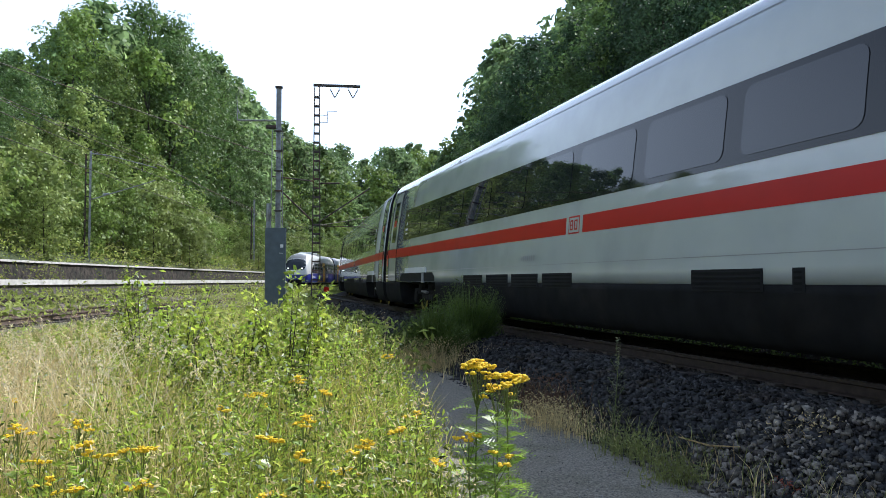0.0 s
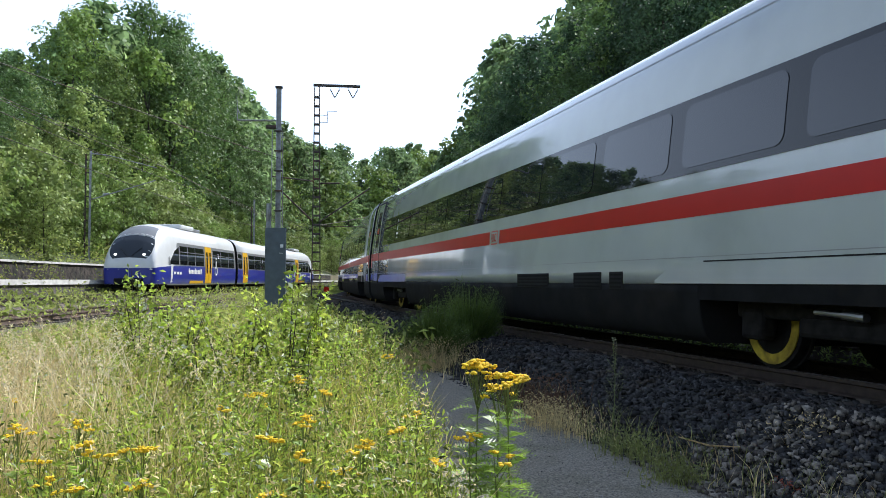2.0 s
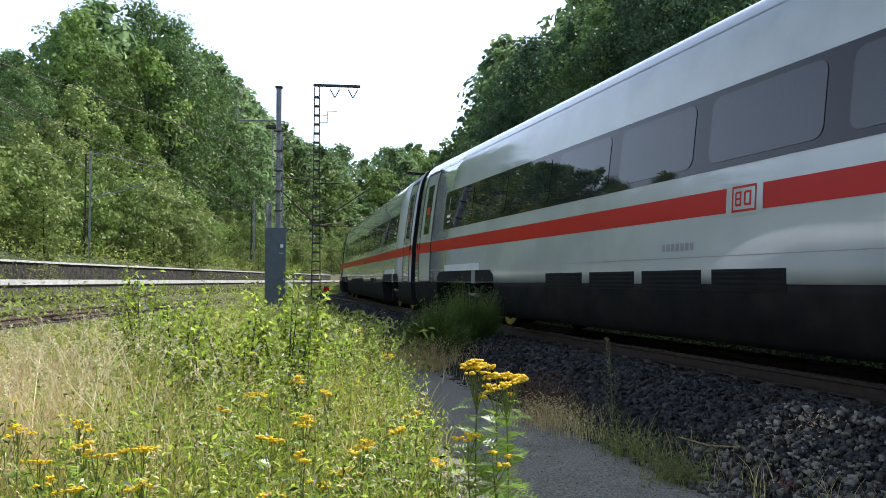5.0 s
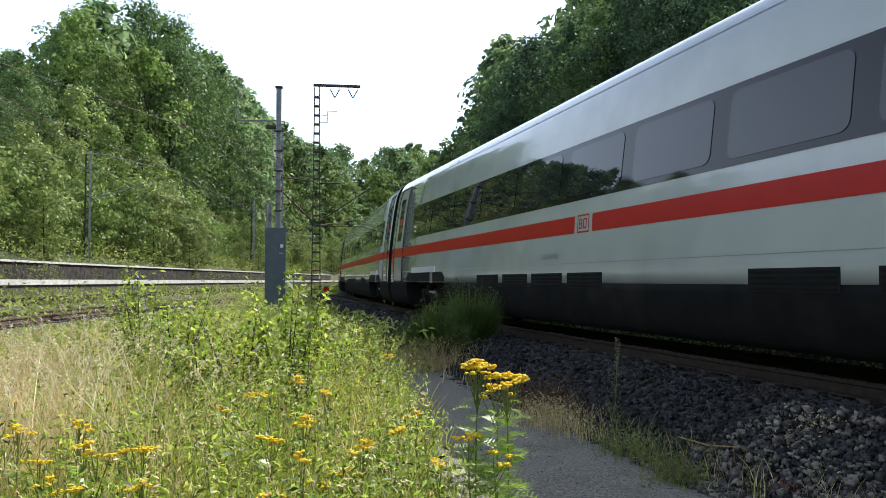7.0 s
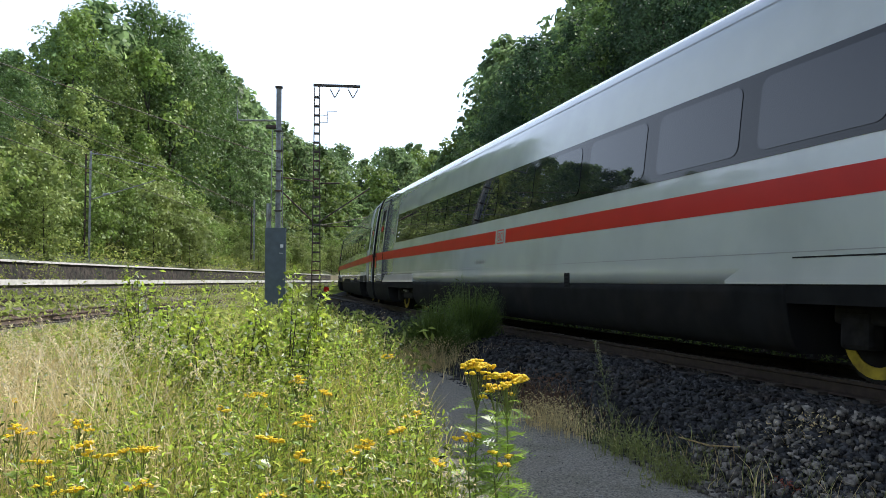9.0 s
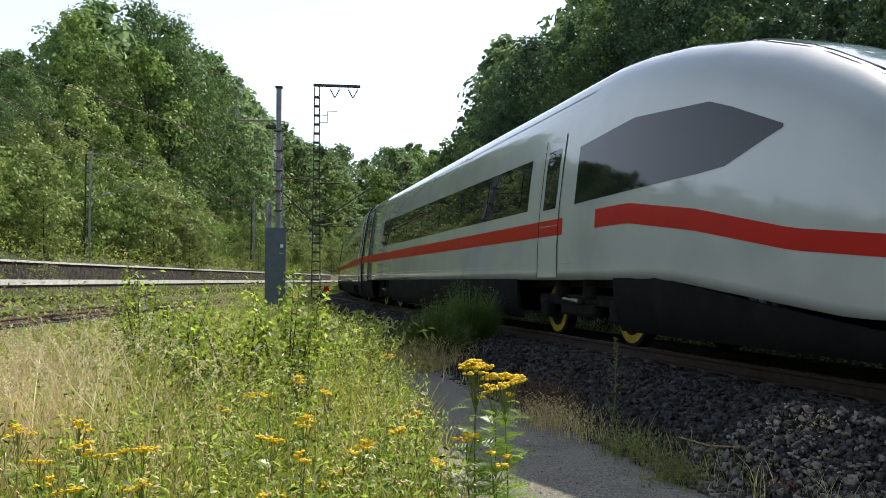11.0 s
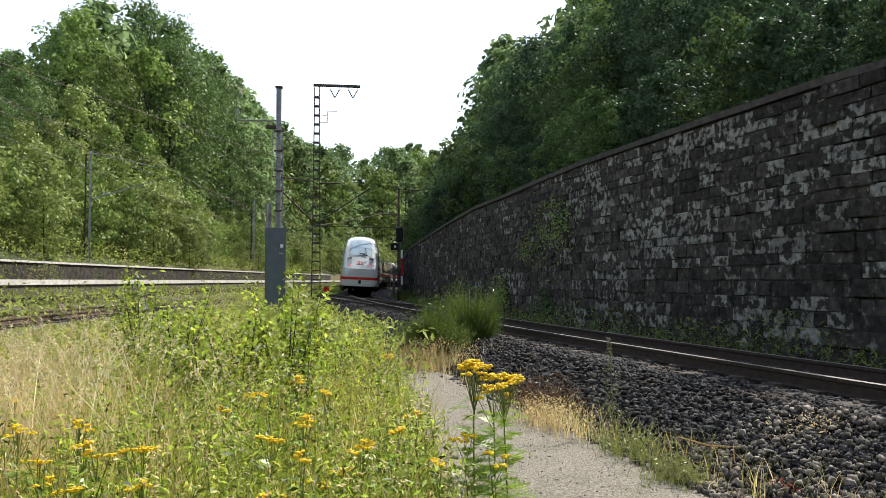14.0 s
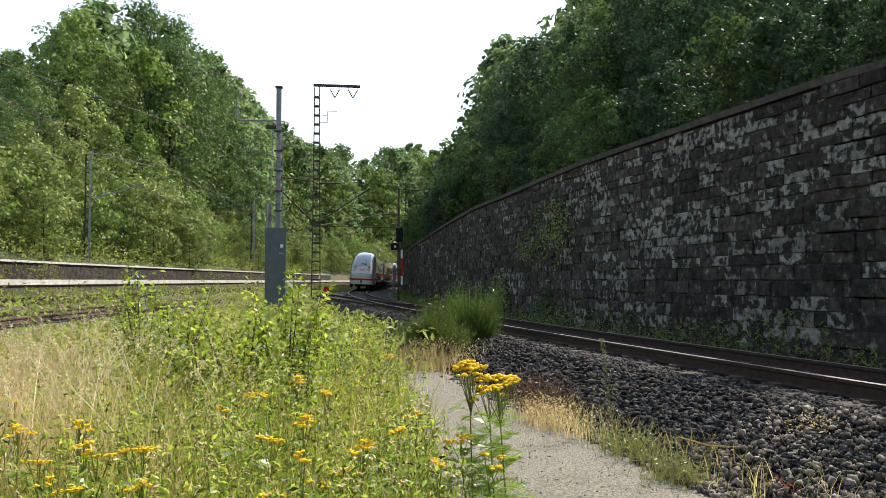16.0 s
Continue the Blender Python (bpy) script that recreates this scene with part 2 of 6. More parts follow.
def build_track(name, at, z0, s0, s1, cant, label, sl0, sl1, gauge_half=0.7535, rusty=False):
    track = empty(name, label, "railway track")
    rng = np.arange(s0, s1, 1.0)
    for side in (-1, 1):
        prof = [(side * gauge_half + a, z0 + b + cant_z(side * gauge_half, cant)) for a, b in RAIL]
        v, f = sweep(at, rng, prof)
        n = len(prof)
        idx = [1 if (k % n == n - 1 and k < (len(rng) - 1) * n and not rusty) else 0 for k in range(len(f))]
        put("rail", mesh_of("rail", v, f, [M["rust"] if rusty else M["rail_side"], M["rail_top"]], False, idx), track, "rusty steel rail with a polished running surface")
    bm = B()
    box(bm, (0, 0, -0.09), (2.5, 0.25, 0.18), bevel=0.02)
    box(bm, (-gauge_half, 0, 0.015), (0.34, 0.16, 0.03))
    box(bm, (gauge_half, 0, 0.015), (0.34, 0.16, 0.03))
    me = bpy.data.meshes.new("sleeper")
    bm.to_mesh(me)
    bm.free()
    me.materials.append(M["sleeper"])
    s = sl0
    while s < sl1:
        p, q = at(s, -1, 0), at(s, 1, 0)
        d = (q - p).normalized()
        a = math.degrees(math.atan2(d.y, d.x))
        c = at(s, 0, 0)
        put("sleeper", me, track, m=Matrix.Translation((c.x, c.y, z0 - 0.175)) @ pose(0, 0, 0, 0, 0, a) @ pose(0, 0, 0, 0, math.degrees(math.atan(cant)), random.uniform(-0.5, 0.5)))
        s += 0.62
    return track


def build_bed(name, at, rng, z0, cant, half_top, half_bot, bottom, label, mat="ballast"):
    zt = z0 - 0.21
    prof = [(-half_bot, bottom), (-half_top, zt + cant * half_top), (half_top, zt - cant * half_top), (half_bot, bottom), (half_bot, bottom - 0.3), (-half_bot, bottom - 0.3)]
    v, f = sweep(at, rng, prof)
    put(name, mesh_of(name, v, f, M[mat]), label=label, category="ballast", kind="structure")


build_bed("track_bed", main_at, np.arange(-260, 330, 2.0), 0.0, CANT, 1.75, 3.0, -0.56, "grey crushed-stone ballast bed under the main line")
build_bed("branch_bed", branch_at, np.arange(-250, 330, 2.0), BR_Z, 0.0, 1.6, 2.4, -0.5, "weedy ballast bed under the railcar line", "old_bed")
build_bed("siding_bed", siding_at, np.arange(8, 48, 1.0), 0.0, 0.0, 1.5, 2.2, -0.5, "overgrown ballast bed under a siding", "old_bed")
build_track("main_track", main_at, 0.0, -250, 320, CANT, "single railway track of rusty rails on dark sleepers in grey ballast", -6, 100)
build_track("branch_track", branch_at, BR_Z, -240, 320, 0.0, "railway track half hidden by weeds beside the platform", 12, 118)
build_track("siding_track", siding_at, 0.0, 8, 48, 0.0, "overgrown rusty siding among weeds", 12, 44, rusty=True)


def crossover_at(s, lat=0.0, z=0.0):
    t = max(0.0, min(1.0, (s - 26) / 44.0))
    return main_at(s, lat - 3.2 * (t * t * (3 - 2 * t)), z)


build_track("turnout_track", crossover_at, -0.01, 33, 70, 0.0, "turnout rails branching off the main line", 36, 68)


def build_path():
    ys = np.arange(-12, 16.6, 0.35)
    verts, faces = [], []
    for y in ys:
        mx = float(main_x(y))
        le = np.interp(y, [-12, 1, 5.3, 10.7, 14, 16.5], [-7.5, -6.2, -5.15, -4.25, -3.9, -3.5]) + 0.14 * noise.noise((y * 1.3, 0.2, 5)) + 0.06 * noise.noise((y * 4, 1.2, 5))
        re = np.interp(y, [-12, 5, 6.6, 12, 16.5], [-3.2, -3.2, -3.2, -3.05, -3.0]) + 0.12 * noise.noise((y * 1.5, 3.2, 9))
        for k in range(7):
            u = k / 6
            x = mx + le + (re - le) * u
            verts.append((x, y, -0.505 + 0.012 * noise.noise((x * 2, y * 2, 0)) - (0.012 if k in (0, 6) else 0)))
    for j in range(len(ys) - 1):
        for i in range(6):
            a = j * 7 + i
            faces.append((a, a + 1, a + 8, a + 7))
    put("path", mesh_of("path", verts, faces, M["path"], True), label="pale compacted gravel footpath beside the track", category="path", kind="structure")


build_path()


# ---- retaining wall, platform ----
def slab(at, rng, lat0, lat1, zlo, zhi):
    """A wall between two lateral offsets with heights that vary along it."""
    verts, faces = [], []
    for s in rng:
        for lat, hi in ((lat0, 0), (lat0, 1), (lat1, 1), (lat1, 0)):
            p = at(s, lat, 0.0)
            verts.append((p.x, p.y, zhi(s) if hi else zlo(s)))
    m = len(rng)
    for j in range(m - 1):
        for i in range(4):
            a, b = j * 4 + i, j * 4 + (i + 1) % 4
            faces.append((a, b, b + 4, a + 4))
    faces += [(3, 2, 1, 0), tuple(range((m - 1) * 4, m * 4))]
    return verts, faces


WALL_LAT = 4.0
WALL_RNG = np.arange(-60, 78, 1.0)
v, f = slab(main_at, WALL_RNG, WALL_LAT, WALL_LAT + 0.75, lambda s: -0.9, lambda s: float(wall_top(s)) - 0.02)
stone_wall = put("wall_east", mesh_of("wall_east", v, f, M["wall_back"]), label="tall blackened stone retaining wall along the track", category="retaining wall", kind="structure")
v, f = slab(main_at, WALL_RNG, WALL_LAT - 0.11, WALL_LAT + 0.8, lambda s: float(wall_top(s)), lambda s: float(wall_top(s)) + 0.14)
put("coping", mesh_of("coping", v, f, M["coping"]), stone_wall, "overhanging dark coping course")

rngp = np.arange(-20, 140, 2.0)
v, f = slab(branch_at, rngp, -5.6, -1.75, lambda s: -0.6, lambda s: 0.90)
platform = put("platform", mesh_of("platform", v, f, M["platform"]), label="weathered side platform along the railcar line", category="platform", kind="structure")
v, f = slab(branch_at, rngp, -2.2, -1.66, lambda s: 0.80, lambda s: 1.03)
put("platform_edge", mesh_of("platform_edge", v, f, M["edge_white"]), platform, "pale concrete edge stones")
v, f = slab(branch_at, rngp, -6.0, -5.62, lambda s: 0.3, lambda s: 1.93)
low_wall = put("wall_west", mesh_of("wall_west", v, f, M["brown_wall"]), label="low brown rubble wall behind the platform", category="wall", kind="structure")
v, f = slab(branch_at, rngp, -6.1, -5.52, lambda s: 1.934, lambda s: 2.04)
put("coping", mesh_of("coping", v, f, M["edge_white"]), low_wall, "pale concrete coping")


# ---- trains ----
def spline_profile(pts, n):
    """Resamples a half profile (x, z), bottom to top centre, evenly in length."""
    p = np.array(pts, dtype=float)
    d = np.concatenate([[0], np.cumsum(np.hypot(*np.diff(p, axis=0).T))])
    u = np.linspace(0, d[-1], n)
    return np.column_stack([np.interp(u, d, p[:, 0]), np.interp(u, d, p[:, 1])])


def smooth_curve(pts, it=3):
    p = np.array(pts, dtype=float)
    for _ in range(it):
        q = 0.75 * p[:-1] + 0.25 * p[1:]
        r = 0.25 * p[:-1] + 0.75 * p[1:]
        p = np.vstack([p[:1], np.column_stack([q, r]).reshape(-1, 2), p[-1:]])
    return p


ICE_PROF = smooth_curve([(1.22, 0.20), (1.34, 0.34), (1.40, 0.62), (1.426, 0.94), (1.432, 1.5), (1.426, 1.95), (1.40, 2.3), (1.36, 2.8), (1.315, 3.25), (1.255, 3.7), (1.10, 4.05), (0.72, 4.27), (0.0, 4.33)])
TAL_PROF = smooth_curve([(1.30, 0.28), (1.40, 0.45), (1.455, 0.75), (1.462, 1.4), (1.45, 1.9), (1.42, 2.4), (1.34, 3.0), (1.2, 3.36), (0.92, 3.62), (0.5, 3.77), (0.0, 3.82)])


class Hull:
    """A vehicle's skin: a half profile carried along y, with a nose beyond nose_y (towards -y when tail is set)."""

    def __init__(self, prof, nose=None):
        self.p, self.nose = prof, nose

    def at(self, z, y):
        """Half width at height z and length y."""
        if not self.nose:
            return float(np.interp(z, self.p[:, 1], self.p[:, 0]))
        top, wid = self.shape(y)
        zz = z if z < 1.2 else 1.2 + (z - 1.2) * (self.p[-1, 1] - 1.2) / max(top - 1.2, 0.05)
        return float(np.interp(zz, self.p[:, 1], self.p[:, 0])) * wid

    def shape(self, y):
        ys, tops, wids = self.nose
        return float(np.interp(y, ys, tops)), float(np.interp(y, ys, wids))

    def ring(self, y, z0, z1, n):
        """Points (x, y, z) up one side between two heights."""
        if not self.nose:
            top, wid = self.p[-1, 1], 1.0
        else:
            top, wid = self.shape(y)
        m = self.p.copy()
        m[:, 1] = np.where(m[:, 1] < 1.2, m[:, 1], 1.2 + (m[:, 1] - 1.2) * (top - 1.2) / (self.p[-1, 1] - 1.2))
        m[:, 0] *= wid
        keep = m[(m[:, 1] > z0) & (m[:, 1] < z1)]
        a = [np.interp(z0, m[:, 1], m[:, 0]), z0]
        b = [np.interp(z1, m[:, 1], m[:, 0]) if z1 < top else 0.0, min(z1, top)]
        q = np.vstack([[a], keep, [b]])
        return spline_profile(q, n)


def skin(hull, ys, z0, z1, side, out, n=6, thick=0.0):
    """A strip of the skin: z0, z1 are numbers or functions of y. out: how far it stands proud."""
    g = lambda v, y: v(y) if callable(v) else v
    verts, faces = [], []
    layers = 2 if thick else 1
    rows = []
    for y in ys:
        r = hull.ring(y, g(z0, y), g(z1, y), n)
        d = np.gradient(r, axis=0)
        nn = np.column_stack([d[:, 1], -d[:, 0]])
        nn /= np.maximum(np.linalg.norm(nn, axis=1, keepdims=True), 1e-9)
        rows.append([(r + nn * out), (r + nn * (out - thick))])
    for lay in range(layers):
        for r in rows:
            for x, z in r[lay]:
                verts.append((side * x, 0, z))
    k = 0
    for lay in range(layers):
        for y in ys:
            for _ in range(n):
                verts[k] = (verts[k][0], y, verts[k][2])
                k += 1
    m = len(ys)
    for lay in range(layers):
        o = lay * m * n
        for j in range(m - 1):
            for i in range(n - 1):
                a = o + j * n + i
                q = (a, a + 1, a + n + 1, a + n)
                faces.append(q if (side < 0) == (lay == 0) else q[::-1])
    if layers == 2:
        o = m * n
        base = len(verts)
        verts += verts[:]                       # rims have vertices of their own, so that the faces stay flat in shade
        for j in range(m - 1):
            for i in (0, n - 1):
                a = j * n + i
                faces.append((base + a, base + a + n, base + a + n + o, base + a + o))
        for i in range(n - 1):
            for j in (0, m - 1):
                a = j * n + i
                faces.append((base + a, base + a + 1, base + a + 1 + o, base + a + o))
    return verts, faces


def strip(name, hull, ys, z0, z1, side, out, mat, parent, label="", n=6, thick=0.0):
    v, f = skin(hull, ys, z0, z1, side, out, n, thick)
    return put(name, mesh_of(name, v, f, mat, True), parent, label)


def shell(name, hull, ys, z0, z1, mat, parent, n=26, label="", close=True):
    """Both sides and the roof as one skin with closed ends."""
    verts, faces = [], []
    g = lambda v, y: v(y) if callable(v) else v
    for y in ys:
        r = hull.ring(y, g(z0, y), z1, n)
        full = [(-x, y, z) for x, z in r] + [(x, y, z) for x, z in r[::-1][1:]]
        verts += full
    w = 2 * n - 1
    for j in range(len(ys) - 1):
        for i in range(w - 1):
            a = j * w + i
            faces.append((a, a + 1, a + w + 1, a + w))
    for j in range(len(ys) - 1):
        faces.append((j * w, (j + 1) * w, (j + 2) * w - 1, (j + 1) * w - 1))
    if close:
        faces += [tuple(range(w))[::-1], tuple(range((len(ys) - 1) * w, len(ys) * w))]
    me = mesh_of(name, verts, faces, [mat, M["black"]], False, [1 if len(q) > 4 else 0 for q in faces])
    me.polygons.foreach_set("use_smooth", np.array([len(p.vertices) == 4 for p in me.polygons]))
    return put(name, me, parent, label)


def rounded(bm, w, h, r, depth=0.01, seg=4):
    """A rounded plate in the yz plane, facing -x."""
    pts = []
    for cx, cz, a0 in ((w / 2 - r, h / 2 - r, 0), (-w / 2 + r, h / 2 - r, 90), (-w / 2 + r, -h / 2 + r, 180), (w / 2 - r, -h / 2 + r, 270)):
        for k in range(seg + 1):
            a = math.radians(a0 + 90 * k / seg)
            pts.append((cx + r * math.cos(a), cz + r * math.sin(a)))
    vs = [bm.verts.new((0, y, z)) for y, z in pts]
    f = bm.faces.new(vs)
    ex = bmesh.ops.extrude_face_region(bm, geom=[f])
    bmesh.ops.translate(bm, verts=[e for e in ex["geom"] if isinstance(e, bmesh.types.BMVert)], vec=(-depth, 0, 0))
    return bm


LEN, HALF = 28.75, 28.75 / 2


def fy(off):
    """Length coordinate in a coach from the distance behind its leading gap."""
    return HALF - off


def wheelset_mesh():
    bm = B()
    for sx in (-1, 1):
        for r, t, dx in ((0.46, 0.13, 0.0), (0.485, 0.03, -0.07)):
            c = bmesh.ops.create_cone(bm, cap_ends=True, segments=28, radius1=r, radius2=r, depth=t)
            bmesh.ops.transform(bm, matrix=Matrix.Translation((sx * (0.76 + dx), 0, 0)) @ pose(0, 0, 0, 0, 90, 0), verts=c["verts"])
    rod(bm, (-0.95, 0, 0), (0.95, 0, 0), 0.08, 12)
    me = bpy.data.meshes.new("wheelset")
    bm.to_mesh(me)
    bm.free()
    me.materials.append(M["bogie"])
    bm = B()
    for sx in (1,):
        for k in range(28):
            a0, a1 = 2 * math.pi * k / 28, 2 * math.pi * (k + 1) / 28
            x = sx * 0.835
            vs = [bm.verts.new((x, r * math.cos(a), r * math.sin(a))) for r, a in ((0.31, a0), (0.42, a0), (0.42, a1), (0.31, a1))]
            bm.faces.new(vs if sx > 0 else vs[::-1])
    ring = bpy.data.meshes.new("brake_ring")
    bmesh.ops.remove_doubles(bm, verts=bm.verts, dist=1e-4)
    ex = bmesh.ops.extrude_face_region(bm, geom=bm.faces[:])
    for e in ex["geom"]:
        if isinstance(e, bmesh.types.BMVert):
            e.co.x += 0.012 * (1 if e.co.x > 0 else -1)
    bm.to_mesh(ring)
    bm.free()
    ring.materials.append(M["yellow"])
    return me, ring


def bogie_meshes():
    bm = B()
    for sx in (-1, 1):
        box(bm, (sx * 1.02, 0, 0.62), (0.16, 3.3, 0.18), bevel=0.04)
        box(bm, (sx * 1.02, 0, 0.47), (0.2, 1.3, 0.2), bevel=0.05)
        for y in (-1.36, 1.36):
            box(bm, (sx * 1.03, y, 0.47), (0.2, 0.36, 0.34), bevel=0.05)
        rod(bm, (sx * 1.1, -0.55, 0.66), (sx * 1.1, -0.55, 0.98), 0.14, 12)
        rod(bm, (sx * 1.1, 0.55, 0.66), (sx * 1.1, 0.55, 0.98), 0.14, 12)
    box(bm, (0, 0, 0.6), (2.1, 0.6, 0.22), bevel=0.04)
    frame_me = bpy.data.meshes.new("bogie_frame")
    bm.to_mesh(frame_me)
    bm.free()
    frame_me.materials.append(M["bogie"])
    bm = B()
    rod(bm, (0, 0.30, 0.63), (0, -0.30, 0.60), 0.028, 12)
    rod(bm, (0, -0.05, 0.615), (0, -0.32, 0.60), 0.042, 12)
    damp = bpy.data.meshes.new("damper")
    bm.to_mesh(damp)
    bm.free()
    damp.materials.append(M["chrome"])
    return frame_me, damp


WHEELSET, BRAKE_RING = wheelset_mesh()
BOGIE_FRAME, DAMPER = bogie_meshes()


def add_bogie(coach, y):
    bg = put("bogie", BOGIE_FRAME, coach, "dark grimy steel bogie", m=pose(0, y, 0))
    for sx in (-1.2, 1.2):
        put("damper", DAMPER, bg, "bright metal damper", m=pose(sx, 0, 0))
    for dy in (-1.38, 1.38):
        ws = put("wheelset", WHEELSET, coach, "dark wheelset with yellow brake rings", m=pose(0, y + dy, 0.46))
        put("brake_ring", BRAKE_RING, ws, "yellow ring")
        put("brake_ring", BRAKE_RING, ws, "yellow ring", m=pose(0, 0, 0, 0, 0, 180))
    return bg


def add_door(coach, hull, ya, yb, side):
    """A plug door: dark outline groove, leaf, window, red handle plate."""
    lo, hi = min(ya, yb), max(ya, yb)
    d = strip("door", hull, np.linspace(lo, hi, 3), 0.92, 3.76, side, 0.006, M["ice_white"], coach, "white plug door with a tall narrow window", 14, 0.02)
    for y in (lo, hi):
        strip("seal", hull, [y - 0.035, y + 0.035], 0.90, 3.78, side, 0.010, M["black"], d, "", 14, 0.012)
    strip("seal", hull, [lo, hi], 3.76, 3.82, side, 0.010, M["black"], d, "", 3, 0.012)
    strip("stripe", hull, [lo + 0.03, hi - 0.03], 1.65, 1.92, side, 0.010, M["ice_red"], d, "", 4)
    c = (lo + hi) / 2
    strip("window", hull, np.linspace(c - 0.26, c + 0.26, 2), 2.14, 3.45, side, 0.012, M["pane"], d, "dark door window", 8, 0.01)
    strip("notice", hull, [c - 0.16, c + 0.14], 2.66, 2.86, side, 0.016, M["ice_red"], d, "", 3)
    strip("step_edge", hull, [lo, hi], 0.84, 0.895, side, 0.02, M["black"], d, "", 3, 0.02)
    return d


def band_panes(coach, hull, a, b, side, band):
    """Rounded panes on the dark window band."""
    n = max(1, int(round((b - a - 0.5) / 2.05)))
    w = (b - a - 0.5) / n
    for k in range(n):
        lo = a + 0.25 + k * w + 0.16
        hi = lo + w - 0.32
        # rounded ends by narrowing the strip
        ys = np.array([lo, lo + 0.02, lo + 0.06, lo + 0.12, hi - 0.12, hi - 0.06, hi - 0.02, hi])
        inset = np.array([0.11, 0.055, 0.02, 0.0, 0.0, 0.02, 0.055, 0.11])
        z0 = lambda y, ys=ys, i=inset: 2.24 + float(np.interp(y, ys, i))
        z1 = lambda y, ys=ys, i=inset: 3.01 - float(np.interp(y, ys, i))
        strip("pane", hull, ys, z0, z1, side, 0.014, M["pane"], band, "", 5, 0.006)


def roof_lines(coach, hull, y0, y1):
    for side in (-1, 1):
        strip("roof_seam", hull, np.linspace(y0, y1, 2), 3.84, 3.855, side, 0.004, M["grey_mark"], coach, "", 2)
        strip("skirt_seam", hull, np.linspace(y0, y1, 2), 1.18, 1.19, side, 0.003, M["grey_mark"], coach, "", 2)


def logo(coach, hull, y, side, big=True):
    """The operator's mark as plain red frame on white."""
    p = strip("emblem", hull, [y - 0.30, y + 0.30], 1.61, 1.96, side, 0.009, M["ice_white"], coach, "white plate with a red framed emblem", 4)
    for (a, b, c, d) in ((-0.2, 0.2, 1.69, 1.715), (-0.2, 0.2, 1.945, 1.97), (-0.2, -0.175, 1.69, 1.97), (0.175, 0.2, 1.69, 1.97), (-0.12, -0.09, 1.75, 1.91), (-0.03, 0.0, 1.76, 1.90), (-0.1, -0.02, 1.75, 1.775), (-0.1, -0.02, 1.885, 1.91),
                         (0.04, 0.07, 1.75, 1.91), (0.12, 0.145, 1.76, 1.90), (0.05, 0.13, 1.75, 1.775), (0.05, 0.13, 1.885, 1.91), (0.05, 0.13, 1.82, 1.84)):
        strip("emblem_bar", hull, [y + a, y + b], c - 0.045, d - 0.045, side, 0.012, M["ice_red"], p, "", 2)


def text_mesh(body, size, depth=0.004):
    cu = bpy.data.curves.new("digit", "FONT")
    cu.body, cu.size, cu.extrude = body, size, depth
    cu.align_x = "CENTER"
    ob = bpy.data.objects.new("digit_src", cu)
    scene.collection.objects.link(ob)
    dg = bpy.context.evaluated_depsgraph_get()
    me = bpy.data.meshes.new_from_object(ob.evaluated_get(dg))
    bpy.data.objects.remove(ob)
    return me


def add_pantograph(coach, y):
    """A lowered current collector on the roof, with its insulators."""
    bm = B()
    for dy in (-0.9, 0.9):
        for x in (-0.5, 0.5):
            rod(bm, (x, y + dy, 4.25), (x, y + dy, 4.5), 0.06, 8)
    part("insulator", bm, M["bogie"], coach, "dark roof insulators")
    bm = B()
    for x in (-0.5, 0.5):
        rod(bm, (x, y - 1.0, 4.5), (x, y + 1.0, 4.5), 0.035, 6)
        rod(bm, (x * 0.8, y - 0.9, 4.52), (x * 0.5, y + 1.3, 4.64), 0.025, 6)
        rod(bm, (x * 0.5, y + 1.3, 4.64), (x * 0.7, y - 0.7, 4.72), 0.02, 6)
    rod(bm, (-0.5, y - 1.0, 4.5), (0.5, y - 1.0, 4.5), 0.035, 6)
    rod(bm, (-0.5, y + 1.0, 4.5), (0.5, y + 1.0, 4.5), 0.035, 6)
    for dy in (-0.75, -0.45):
        rod(bm, (-0.85, y + dy, 4.74), (0.85, y + dy, 4.74), 0.025, 6)
    part("pantograph", bm, M["bogie"], coach, "folded dark current collector")
    bm = B()
    for k in range(8):
        rod(bm, (-0.45, y + 3.0 + k * 0.9, 4.28), (-0.45, y + 3.0 + k * 0.9, 4.44), 0.05, 6)
    rod(bm, (-0.45, y + 1.2, 4.46), (-0.45, y + 9.6, 4.46), 0.025, 6)
    part("roof_cable", bm, M["bogie"], coach, "high-voltage roof line on insulators")


